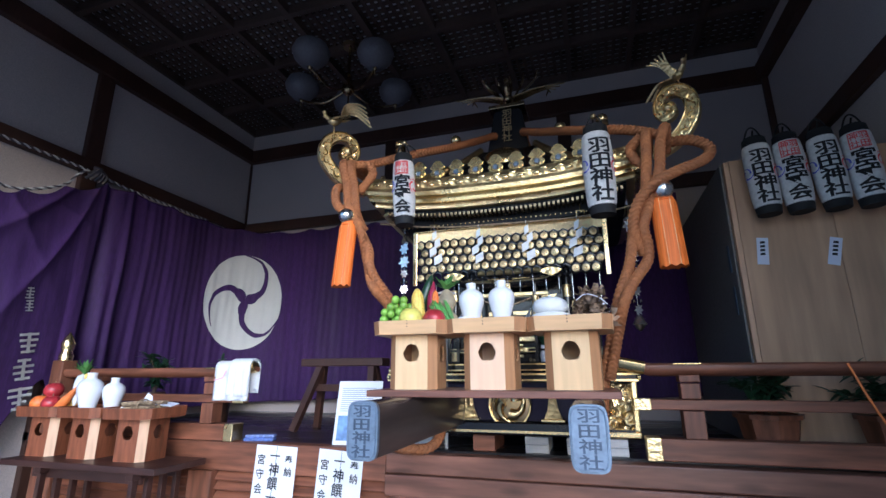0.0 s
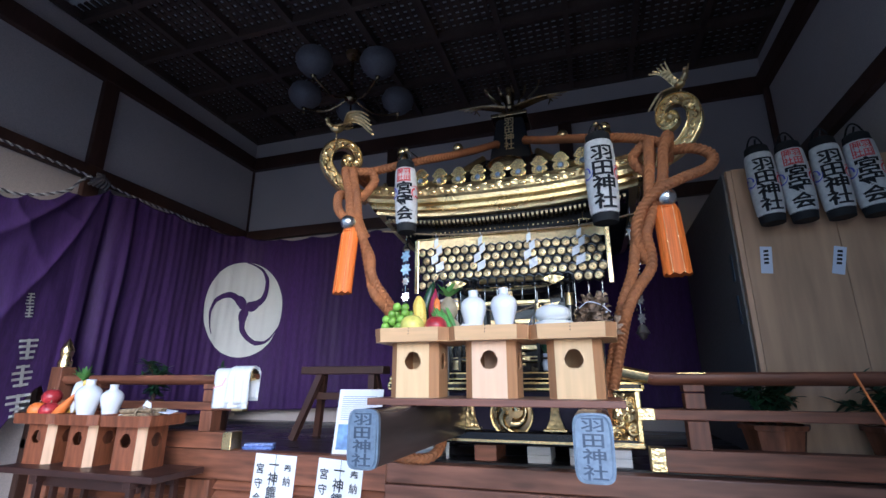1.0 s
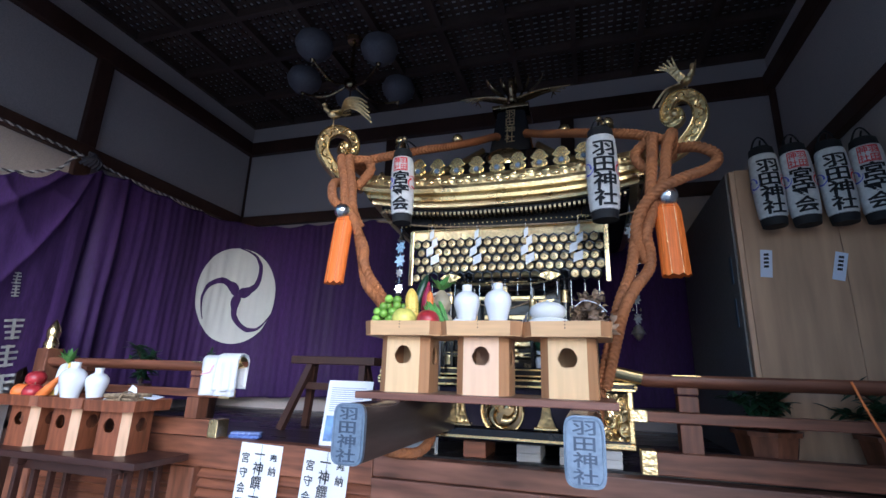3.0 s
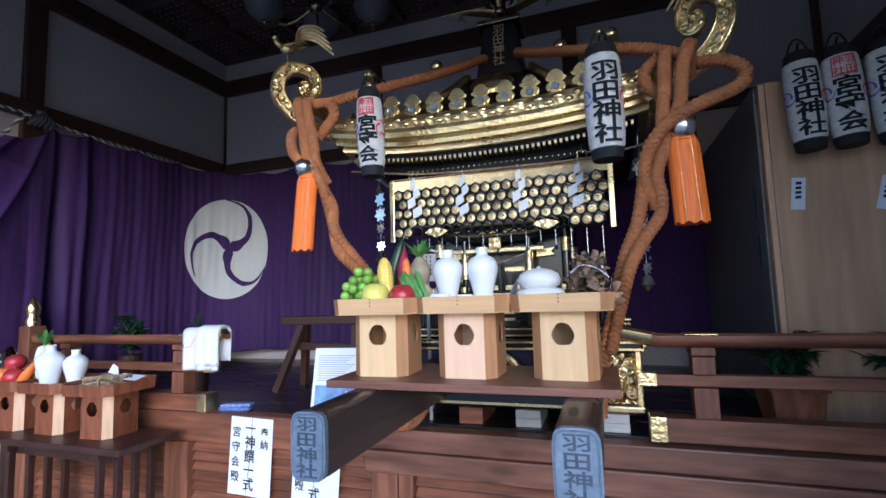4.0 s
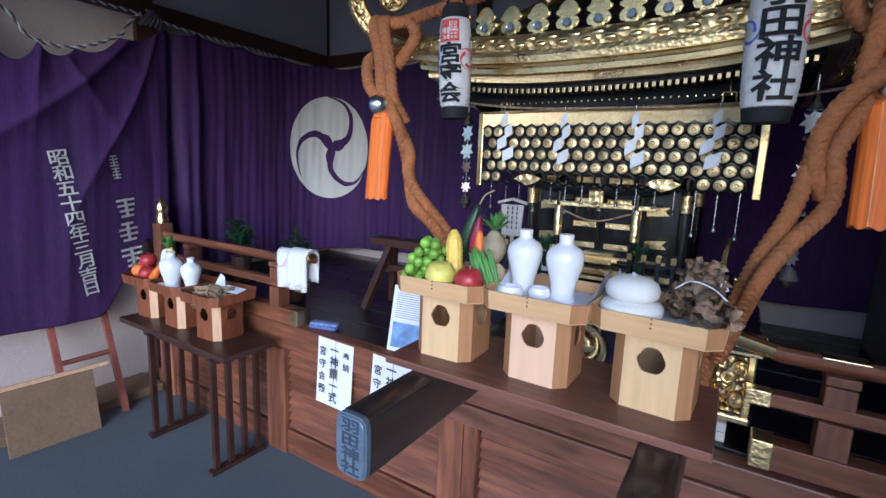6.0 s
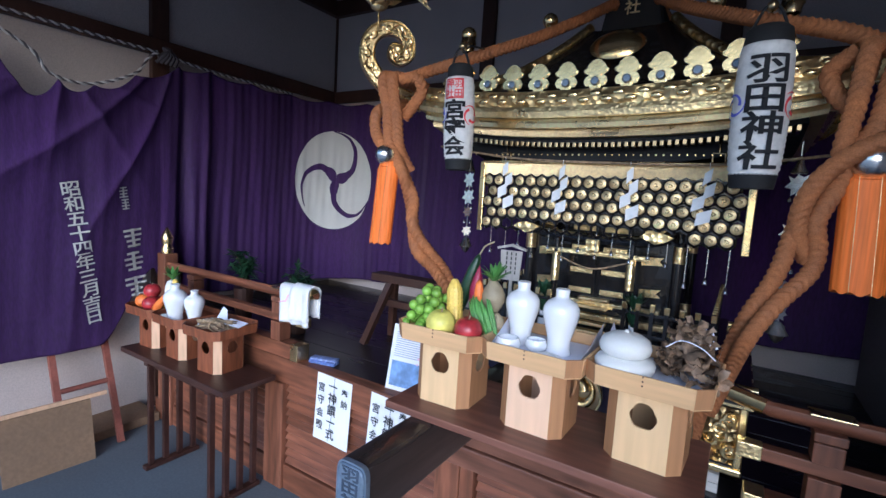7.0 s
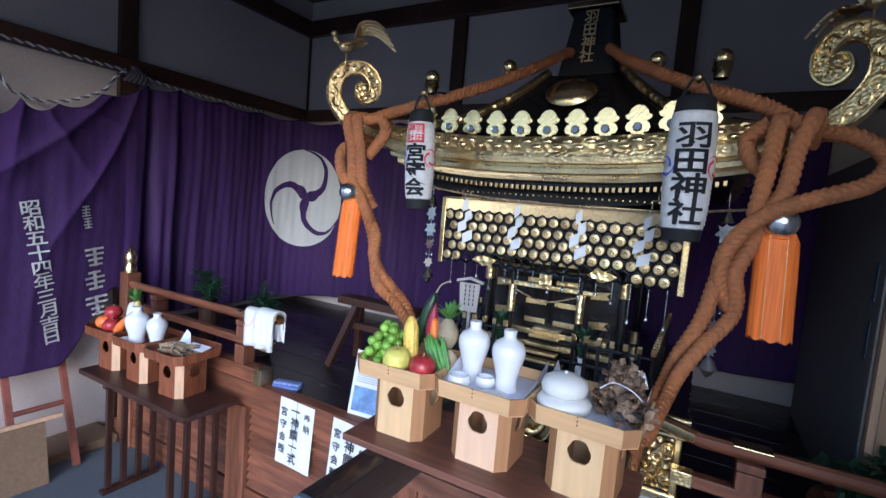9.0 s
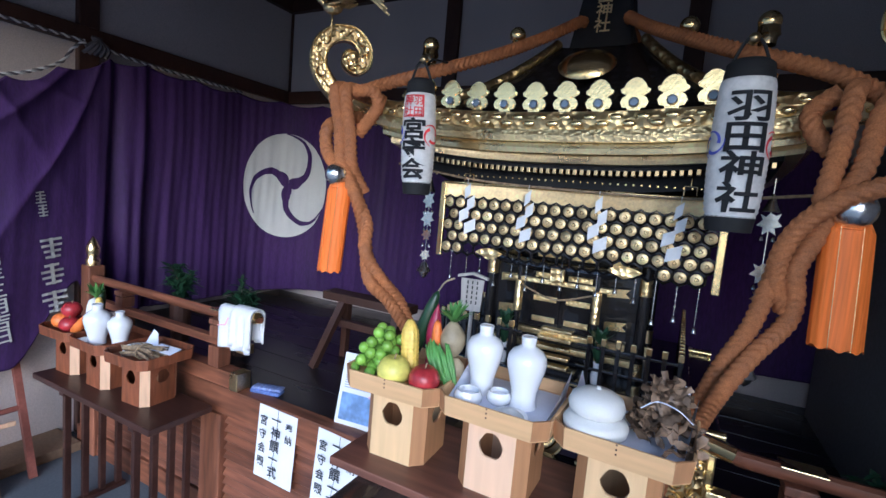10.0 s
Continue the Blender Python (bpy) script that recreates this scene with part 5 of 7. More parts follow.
for s in (-1, 1):
    ridge = smooth_path([Vector((MX + s * (HW - d), MY - (HD - d), z + lift(1) * (1 - k / 6) + 0.012)) for k, (d, z) in enumerate(prof)], 5)
    part("hip_ridge", tube(ridge, 0.02, 8), GOLDCAST, roof, "gold hip ridge", 60)
    ridge = smooth_path([Vector((MX + s * (HW - d), MY + (HD - d), z + lift(1) * (1 - k / 6) + 0.012)) for k, (d, z) in enumerate(prof)], 5)
    part("hip_ridge", tube(ridge, 0.02, 8), GOLDCAST, roof, "gold hip ridge", 60)
# crest plates standing on the eave
orn = [(-0.012, 0), (0.012, 0), (0.014, 0.006), (0.023, 0.008), (0.0275, 0.020), (0.023, 0.032), (0.0165, 0.037), (0.027, 0.045), (0.029, 0.053), (0.022, 0.058), (0.018, 0.070), (0.009, 0.080), (0, 0.083)]
orn = orn + [(-x, y) for x, y in orn[-2:1:-1]]
orn = [(x * 1.38, y * 1.1) for x, y in orn]
ob_ = plate(orn, 0.012, pose(0, 0, 0, 90), bevel=0.004)
orn_me = bpy.data.meshes.new("eave_crest")
ob_.to_mesh(orn_me)
ob_.free()
orn_me.materials.append(GOLD)
mon = lathe([(0, 0.007), (0.0105, 0.007), (0.0125, 0.004), (0.0125, 0)], 16, (0, -0.011, 0.021), None, pose(0, 0, 0, 90))
mon_me = bpy.data.meshes.new("eave_crest_disc")
mon.to_mesh(mon_me)
mon.free()
mon_me.materials.append(STEEL)
rim_b = tube([Vector((0.0125 * math.cos(2 * math.pi * i / 16), -0.017, 0.021 + 0.0125 * math.sin(2 * math.pi * i / 16))) for i in range(17)], 0.002, 5)
rim_me = bpy.data.meshes.new("disc_rim")
rim_b.to_mesh(rim_me)
rim_b.free()
rim_me.materials.append(SILVER)
for side in range(2):
    for i in range(11):
        u = -0.99 / 1.2 + 1.98 / 1.2 * i / 10
        o = new("eave_crest", orn_me)
        o.parent = roof
        if side == 0:
            p = (MX + 0.012 + u * 0.59, MY - HD + 0.03, 1.828 + lift(u))
        else:
            p = (MX - HW + 0.03, MY + u * 0.56, 1.828 + lift(u))
            o.rotation_euler = (0, 0, -math.pi / 2)
        o.location = Vector(p) - origin_of(roof)
        for me_, nm in ((mon_me, "inlaid_disc"), (rim_me, "disc_rim")):
            c = new(nm, me_)
            c.parent = o
# roof crest, wrapped pedestal and phoenix
bossm = lathe([(0, 0.03), (0.045, 0.027), (0.075, 0.012), (0.085, 0)], 32, (0, 0, 0), None, pose(MX - 0.005, MY - 0.29, 2.055, 52, 0, 0) @ Matrix.Diagonal((1.2, 0.95, 1.1, 1)))
part("roof_crest", bossm, GOLD, roof, "bulging gold oval roof crest", 60)
ped = bmesh.new()
r = bmesh.ops.create_cone(ped, cap_ends=True, segments=4, radius1=0.175, radius2=0.115, depth=0.30)
bmesh.ops.rotate(ped, verts=ped.verts, cent=(0, 0, 0), matrix=Matrix.Rotation(radians(45), 3, "Z"))
bmesh.ops.translate(ped, verts=ped.verts, vec=(MX, MY, 2.31))
bmesh.ops.bevel(ped, geom=ped.edges[:], offset=0.01, segments=2, affect="EDGES")
pedestal = part("pedestal", ped, INK, shrine, "pedestal wrapped in black cloth with gold letters", 40)
g = column("羽田神社", 0.062, 0.058, 0.001, 0.0006)
bmesh.ops.transform(g, matrix=upright(MX, MY - 0.108, 2.42, 0, -8), verts=g.verts)
part("letters", g, PALEGOLD, pedestal, "gold embroidered letters")
part("top_plate", box(MX - 0.11, MX + 0.11, MY - 0.11, MY + 0.11, 2.46, 2.485, 0.004), BRASSDARK, pedestal)


def bird(name, c, size, turn, spread, label, parent, tail_up):
    """A small cast bird as one plain form."""
    m = pose(c[0], c[1], c[2], 0, 0, turn) @ Matrix.Scale(size, 4)
    own = ball((0, 0, 0.5), 0.3, None, 12, (0.75, 1.3, 0.85))
    tube(smooth_path([Vector((0, -0.25, 0.6)), Vector((0, -0.45, 0.85)), Vector((0, -0.42, 1.08)), Vector((0, -0.56, 1.12))], 5), lambda u: 0.13 - 0.07 * u, 8, own)
    ball((0, -0.46, 1.12), 0.11, own, 8)
    for s in (-1, 1):
        tube([Vector((s * 0.1, 0, 0.28)), Vector((s * 0.1, -0.03, 0))], 0.035, 6, own)
        for k in range(5):
            pts = smooth_path([Vector((s * 0.15, 0.02 + 0.07 * k, 0.62)), Vector((s * spread * (0.55 + 0.05 * k), 0.1 + 0.09 * k, 0.9 + 0.04 * k)), Vector((s * spread * (1.15 - 0.1 * k), 0.22 + 0.13 * k, 1.02 - 0.03 * k))], 5)
            tube(pts, lambda u: 0.085 * (1 - 0.75 * u), 6, own, (0.35, 1))
    for k in range(5):
        a = (k - 2) * 0.22
        pts = smooth_path([Vector((a * 0.2, 0.32, 0.55)), Vector((a * 1.2, 0.6, 0.6 + tail_up * 0.8)), Vector((a * 2.2, 0.72, 0.6 + tail_up * 1.5)), Vector((a * 2.6, 0.5, 0.6 + tail_up * 1.85))], 6)
        tube(pts, lambda u: 0.05 + 0.04 * math.sin(math.pi * u), 6, own, (0.5, 1))
    bmesh.ops.transform(own, matrix=m, verts=own.verts)
    return part(name, own, BRASSDARK, parent, label, 60)


bird("phoenix", (MX, MY, 2.485), 0.16, 0, 1.9, "dark brass phoenix with raised tail", pedestal, 0.75)

# curled fern finials at the corners
CURL = [(0.0, 1.79), (0.07, 1.80), (0.15, 1.825), (0.225, 1.875), (0.275, 1.945), (0.27, 2.02), (0.215, 2.072), (0.14, 2.08), (0.09, 2.04), (0.085, 1.985), (0.12, 1.957), (0.155, 1.972), (0.152, 2.0), (0.132, 2.0)]
for sx, sy, ux, uy in ((-1, -1, 0.60, 0.66), (1, -1, 0.66, 0.30), (-1, 1, 0.6, 0.6), (1, 1, 0.6, 0.6)):
    base_p = Vector((MX + sx * (HW - 0.01), MY + sy * (HD - 0.03), 0))
    base_p += {(-1, -1): Vector((-0.025, 0, -0.015)), (1, -1): Vector((0.055, 0.04, 0))}.get((sx, sy), Vector((0, 0, 0)))
    run = Vector((sx * ux, sy * uy, 0))
    plane_n = Vector((-run.y, run.x, 0)).normalized()
    if plane_n.y > 0:
        plane_n = -plane_n
    path = smooth_path([base_p + run * h * 0.92 + Vector((0, 0, 1.83 + (z - 1.79) * 0.92)) for h, z in CURL], 9)
    bm = bmesh.new()
    rims = ([], [])
    mids = []
    rows = []
    for i, p in enumerate(path):
        u = i / (len(path) - 1)
        d = (path[min(i + 1, len(path) - 1)] - path[max(i - 1, 0)]).normalized()
        w = plane_n.cross(d).normalized() * (0.029 - 0.012 * u ** 1.5)
        t = plane_n * 0.016
        rows.append([bm.verts.new(q) for q in (p + w + t * 0.75, p - w + t * 0.75, p - w * 1.1 - t, p + w * 1.1 - t)])
        rims[0].append(p + w + t)
        rims[1].append(p - w + t)
        mids.append((p + t, d, w))
    for p, q in zip(rows, rows[1:]):
        for k in range(4):
            bm.faces.new((p[k], p[(k + 1) % 4], q[(k + 1) % 4], q[k]))
    bm.faces.new(rows[0][::-1])
    bm.faces.new(rows[-1])
    bmesh.ops.recalc_face_normals(bm, faces=bm.faces)
    cl = part("curl", bm, GOLDCURL, roof, "curled gold fern finial with scroll relief", 40)
    for edge in rims:
        part("rim_bead", tube(edge, 0.0048, 6), GOLD, cl, smooth=60)
    for j, i in enumerate(range(8, len(path) - 8, 5)):
        c, d, w = mids[i]
        sgn = 1 if j % 2 else -1
        leaf = []
        for k in range(11):
            a_ = k * 0.52
            r_ = w.length * 0.72 * (1 - k / 13)
            leaf.append(c + w.normalized() * sgn * (r_ * math.sin(a_) * 0.9) + d * (r_ * math.cos(a_) * 1.1))
        part("leaf_scroll", tube(leaf, lambda v: 0.0044 * (1 - 0.5 * v), 5), GOLD, cl, smooth=60)
    tip = path[-1]
    part("eye", ball(tip + plane_n * 0.008, 0.021, None, 12), GOLDCURL, cl, smooth=80)


def perched_bird(name, c, size, turn, label, raised):
    """A small cast bird on a wire, as one plain form: body, neck, folded or raised wing and a long arching tail."""
    own = ball((0, 0, 0.3), 0.2, None, 12, (0.8, 1.4, 0.9))
    tube(smooth_path([Vector((0, -0.2, 0.38)), Vector((0, -0.36, 0.5)), Vector((0, -0.38, 0.68)), Vector((0, -0.5, 0.66))], 5), lambda u: 0.11 - 0.06 * u, 8, own)
    ball((0, -0.4, 0.68), 0.09, own, 8)
    tube([Vector((0, 0, 0.12)), Vector((0, 0, -0.45))], 0.03, 6, own)
    for s in (-1, 1):
        for k in range(5):
            if raised:
                pts = [Vector((s * 0.12, 0.05 * k - 0.05, 0.36)), Vector((s * (0.34 + 0.03 * k), 0.09 * k, 0.72 + 0.05 * k)), Vector((s * (0.5 + 0.09 * k), 0.14 * k, 1.28 - 0.06 * k))]
            else:
                pts = [Vector((s * 0.16, 0.04 * k - 0.1, 0.36)), Vector((s * 0.2, 0.2 + 0.06 * k, 0.42 + 0.02 * k)), Vector((s * 0.12, 0.45 + 0.05 * k, 0.36 + 0.03 * k))]
            tube(smooth_path(pts, 5), lambda u: 0.09 * (1 - 0.7 * u), 6, own, (0.3, 1))
    for k in range(5):
        a_ = (k - 2) * 0.07
        top = 0.35 if raised else 0.75 + 0.05 * k
        pts = [Vector((a_ * 0.4, 0.24, 0.34)), Vector((a_, 0.42, top)), Vector((a_ * 2, 0.9, top + 0.05)), Vector((a_ * 3.2, 1.5 - 0.06 * k, top - 0.35 + 0.04 * k))]
        tube(smooth_path(pts, 7), lambda u: 0.035 + 0.03 * math.sin(math.pi * u), 6, own, (0.6, 1))
    bmesh.ops.transform(own, matrix=pose(c[0], c[1], c[2], 0, 0, turn) @ Matrix.Scale(size, 4), verts=own.verts)
    return part(name, own, GOLDCURL, roof, label, 60)


perched_bird("bird", (-0.83, 0.31, 2.115), 0.125, -62, "small brass bird with a long arching tail on the finial", False)
perched_bird("bird", (0.79, 0.44, 2.125), 0.115, 25, "small brass bird with raised wings on the finial", True)


# bells on the ropes
def bell_ball(c, r, double, parent):
    b_ = part("round_bell", ball(c, r, None, 16), GOLD, parent, "polished gold ball bell", 80)
    if double:
        part("neck", lathe([(r * 0.75, -r * 0.2), (r * 0.8, r * 0.5), (r * 1.02, r * 0.7), (r * 0.9, r * 1.5), (0, r * 1.75)], 16, Vector(c) - Vector((0, 0, r * 1.9)), None), BRASSDARK, b_, smooth=50)
    return b_


cords = thing("festival_rope", "thick braided orange-brown rope tied over the shrine roof", "rope", (MX, MY - 0.13, 2.3))
R_ = 0.0215


def cordage(points, r=R_, strands=3):
    return part("cord", rope_bm(points, r), ROPE, cords, smooth=60)


cordage([(-0.12, 0.93, 2.27), (-0.2, 0.78, 2.17), (-0.30, 0.60, 2.06), (-0.42, 0.45, 1.975), (-0.52, 0.38, 1.93), (-0.60, 0.34, 1.90), (-0.66, 0.28, 1.86)])
cordage([(0.05, 0.93, 2.27), (0.15, 0.78, 2.17), (0.29, 0.60, 2.06), (0.42, 0.47, 1.975), (0.53, 0.40, 1.92), (0.60, 0.36, 1.88), (0.665, 0.30, 1.82)])
cordage([(-0.12, 0.93, 2.27), (-0.13, 1.07, 2.26), (-0.12, 1.2, 2.26), (0.04, 1.2, 2.26), (0.05, 1.05, 2.26), (0.05, 0.93, 2.27)])
for c, dbl in (((-0.545, 0.51, 2.07), True), ((-0.295, 0.70, 2.15), False), ((0.268, 0.70, 2.135), False), ((0.471, 0.62, 2.1), True)):
    bell_ball(c, 0.03, dbl, cords)
# front corner, towards the crest
LY = 0.235
cordage([(-0.745, 0.40, 1.80), (-0.742, LY, 1.745), (-0.735, LY - 0.02, 1.667), (-0.685, LY - 0.03, 1.612), (-0.640, LY - 0.02, 1.58), (-0.605, LY, 1.50), (-0.575, LY + 0.01, 1.43), (-0.555, LY - 0.02, 1.36), (-0.535, LY, 1.30), (-0.502, LY + 0.03, 1.245), (-0.47, LY + 0.09, 1.17), (-0.43, 0.36, 1.05), (-0.37, 0.42, 0.88), (-0.33, 0.46, 0.76), (-0.31, 0.46, 0.66), (-0.34, 0.40, 0.605), (-0.42, 0.36, 0.602), (-0.5, 0.40, 0.602)])
cordage([(-0.690, 0.40, 1.86), (-0.702, LY, 1.862), (-0.698, LY - 0.035, 1.83), (-0.678, LY - 0.03, 1.743), (-0.664, LY - 0.03, 1.64), (-0.632, LY - 0.03, 1.575), (-0.600, LY - 0.02, 1.51), (-0.598, LY + 0.02, 1.43), (-0.580, LY + 0.02, 1.36), (-0.555, LY, 1.29), (-0.525, LY - 0.01, 1.245), (-0.49, LY + 0.04, 1.19), (-0.45, 0.33, 1.10)])
cordage([(-0.66, 0.40, 1.86), (-0.667, LY, 1.858), (-0.663, LY - 0.025, 1.82), (-0.645, LY - 0.02, 1.726), (-0.634, LY - 0.015, 1.62), (-0.628, LY + 0.01, 1.575), (-0.610, LY + 0.03, 1.53)])
cordage([(-0.655, LY, 1.85), (-0.605, LY + 0.03, 1.855), (-0.585, LY + 0.04, 1.815), (-0.61, LY + 0.03, 1.765), (-0.645, LY + 0.02, 1.72)])
# other front corner, with the wide loop
RY = 0.31
cordage([(0.70, 0.42, 1.80), (0.690, RY, 1.85), (0.675, RY - 0.03, 1.825), (0.657, RY - 0.03, 1.767), (0.641, RY - 0.03, 1.655), (0.598, RY - 0.01, 1.591), (0.548, RY, 1.511), (0.524, RY, 1.415), (0.500, RY + 0.01, 1.30), (0.455, RY + 0.02, 1.19), (0.425, RY + 0.06, 1.08), (0.40, RY + 0.09, 0.98), (0.375, RY + 0.12, 0.88), (0.36, 0.46, 0.76), (0.35, 0.46, 0.65)])
cordage([(0.63, 0.42, 1.80), (0.620, RY, 1.84), (0.610, RY - 0.02, 1.807), (0.601, RY - 0.025, 1.703), (0.590, RY - 0.02, 1.607), (0.597, RY - 0.005, 1.543), (0.565, RY - 0.01, 1.447), (0.575, RY + 0.01, 1.375), (0.567, RY + 0.02, 1.315), (0.510, RY - 0.01, 1.235), (0.465, RY - 0.02, 1.15), (0.440, RY + 0.03, 1.06), (0.415, RY + 0.07, 0.96), (0.395, RY + 0.1, 0.88)])
cordage([(0.69, 0.40, 1.83), (0.78, RY + 0.04, 1.805), (0.835, RY + 0.01, 1.75), (0.805, RY - 0.02, 1.69), (0.70, RY - 0.045, 1.645), (0.62, RY - 0.05, 1.607), (0.558, RY - 0.035, 1.545), (0.53, RY - 0.02, 1.47), (0.535, RY + 0.0, 1.40), (0.56, RY + 0.03, 1.35)])
cordage([(0.60, RY + 0.02, 1.84), (0.555, RY + 0.04, 1.80), (0.565, RY + 0.03, 1.75), (0.60, RY + 0.02, 1.71)])


def tassel(x, y, ztop, zbot, r, lean, label):
    th = thing("tassel", label, "tassel", (x, y, ztop), "orange tassels")
    bm = bmesh.new()
    seg, hh = 64, 14
    rows = []
    for k in range(hh + 1):
        u = k / hh
        row = []
        for i in range(seg):
            a = 2 * math.pi * i / seg
            rr = r * (0.97 + 0.05 * u) * (1 + 0.014 * math.cos(a * 16) + 0.012 * math.sin(a * 5 + 3 * u))
            z = ztop + (zbot - ztop) * u + (0.004 * math.sin(a * 9) if k == hh else 0)
            if k == 0:
                rr *= 0.78
            row.append(bm.verts.new((x + lean * u + rr * math.cos(a), y + rr * 0.75 * math.sin(a), z - (0 if k else -0.006))))
        rows.append(row)
    for a, b in zip(rows, rows[1:]):
        for i in range(seg):
            bm.faces.new((a[i], a[(i + 1) % seg], b[(i + 1) % seg], b[i]))
    bm.faces.new(rows[0])
    bm.faces.new(rows[-1][::-1])
    bmesh.ops.recalc_face_normals(bm, faces=bm.faces)
    part("fringe", bm, TASSEL, th, smooth=60)
    for k in range(2):
        a = -math.pi / 2 + (k - 0.5) * 0.8
        part("gold_thread", tube([Vector((x + lean * u + r * (0.97 + 0.05 * u) * 1.03 * math.cos(a), y + r * (0.97 + 0.05 * u) * 0.775 * math.sin(a), ztop + (zbot - ztop) * u)) for u in (0.02, 0.35, 0.7, 1)], 0.0007, 5), GOLDCURL, th)
    part("neck_cloth", lathe([(r * 0.55, 0.028), (r * 0.72, 0.012), (r * 0.78, -0.01), (r * 0.70, -0.012)], 20, (x, y, ztop)), TASSEL, th, smooth=60)
    sb_ = part("silver_bell", ball((x, y - 0.022, ztop + 0.03), r * 0.84, None, 20), SILVER, th, "silver ball bell above the fringe", 80)
    part("collar", lathe([(r * 0.5, -0.006), (r * 0.66, -0.004), (r * 0.66, 0.004), (r * 0.5, 0.006)], 20, (x, y, ztop + 0.02)), SILVER, sb_, smooth=50)
    part("hanger", tube([Vector((x, y, ztop + 0.075)), Vector((x + 0.03 * (1 if x < 0 else -1), y + 0.02, ztop + 0.11))], 0.006, 6), ROPE, th)
    return th


tassel(-0.657, 0.20, 1.552, 1.270, 0.042, -0.024, "bright orange silk tassel under a silver bell")
tassel(0.645, 0.315, 1.556, 1.285, 0.049, 0.012, "bright orange silk tassel under a silver bell")

# openwork hangers at the shrine corners
plate_pts = [(0, 0.03), (0.012, 0.024), (0.022, 0.03), (0.016, 0.012), (0.026, 0), (0.012, -0.006), (0.016, -0.022), (0.002, -0.014), (-0.012, -0.024), (-0.012, -0.006), (-0.026, -0.002), (-0.014, 0.012), (-0.02, 0.026), (-0.008, 0.02)]
for x, y, zs in ((MX - 0.505, MY - 0.46, (1.52, 1.45, 1.39, 1.31)), (MX + 0.585, MY - 0.46, (1.54, 1.40, 1.33, 1.24, 1.16))):
    hg = part("corner_hanger", tube([Vector((x, y, 1.67)), Vector((x, y, zs[-1] - 0.08))], 0.002, 5), SILVER, shrine, "chain of openwork silver plates")
    part("cup", lathe([(0, 0.05), (0.006, 0.045), (0.012, 0.02), (0.022, 0.0), (0.02, -0.002)], 14, (x, y, zs[0] + 0.04)), SILVER, hg, smooth=60)
    for k, z in enumerate(zs):
        sc = 1.15 if k < 2 else 0.8
        pl = plate([(a * sc, b * sc) for a, b in plate_pts], 0.004, upright(x, y - 0.002, z, 10 * k - 12))
        part("openwork_plate", pl, SILVER, hg)
        for dx in (-0.014, 0.014):
            part("bell_drop", lathe([(0, 0), (0.004, -0.004), (0.006, -0.014), (0, -0.018)], 8, (x + dx, y, z - 0.03)), SILVER, hg, smooth=60)
    part("flower_bell", lathe([(0, 0.03), (0.01, 0.026), (0.018, 0.01), (0.03, -0.01), (0.022, -0.012), (0.012, -0.03), (0, -0.04)], 8, (x, y, zs[-1] - 0.05)), SILVER, hg, smooth=40)


# paper streamers on a cord
def streamer(x, y, ztop, drop_, turn, roll, parent):
    th = thing("paper_streamer", "white zigzag paper streamer on a cord", "paper streamer", (x, y, ztop), "zigzag paper streamers")
    w = 0.046
    bm = bmesh.new()
    z = 0.0
    seg = drop_ / 4.4
    m = upright(x, y, ztop, turn, 0, roll)
    for k in range(4):
        off = (0.0, 0.013, -0.011, 0.012)[k]
        ww = w * (0.45 + 0.14 * k)
        skew = seg * 0.42
        pts = [(off - ww / 2, z - skew), (off + ww / 2, z), (off + ww / 2, z - seg * 0.88), (off - ww / 2, z - seg * 0.88 - skew)]
        plate(pts, 0.0008, m @ Matrix.Translation((0, 0, 0.0025 * k)), bm)
        z -= seg * 0.92
    part("zigzag", bm, PAPER, th)
    part("loop", tube([Vector((x, y, ztop + 0.014)), Vector((x, y, ztop - 0.004))], 0.0012, 5), PAPER, th)
    return th


SY = MY - 0.495
cordline = single("streamer_cord", tube(smooth_path([Vector((MX - 0.62, SY - 0.02, 1.655)), Vector((MX - 0.3, SY, 1.612)), Vector((MX + 0.05, SY, 1.598)), Vector((MX + 0.4, SY, 1.598)), Vector((MX + 0.66, SY - 0.03, 1.625))], 8), 0.0042, 6), STRAW, "thin straw cord strung below the eaves", "cord")
streamer(-0.375, SY - 0.006, 1.60, 0.2, 18, 3, None)
streamer(-0.148, SY - 0.006, 1.592, 0.2, -10, -2, None)
streamer(0.083, SY - 0.006, 1.588, 0.2, 12, 2, None)
streamer(0.315, SY - 0.006, 1.588, 0.2, -6, -5, None)


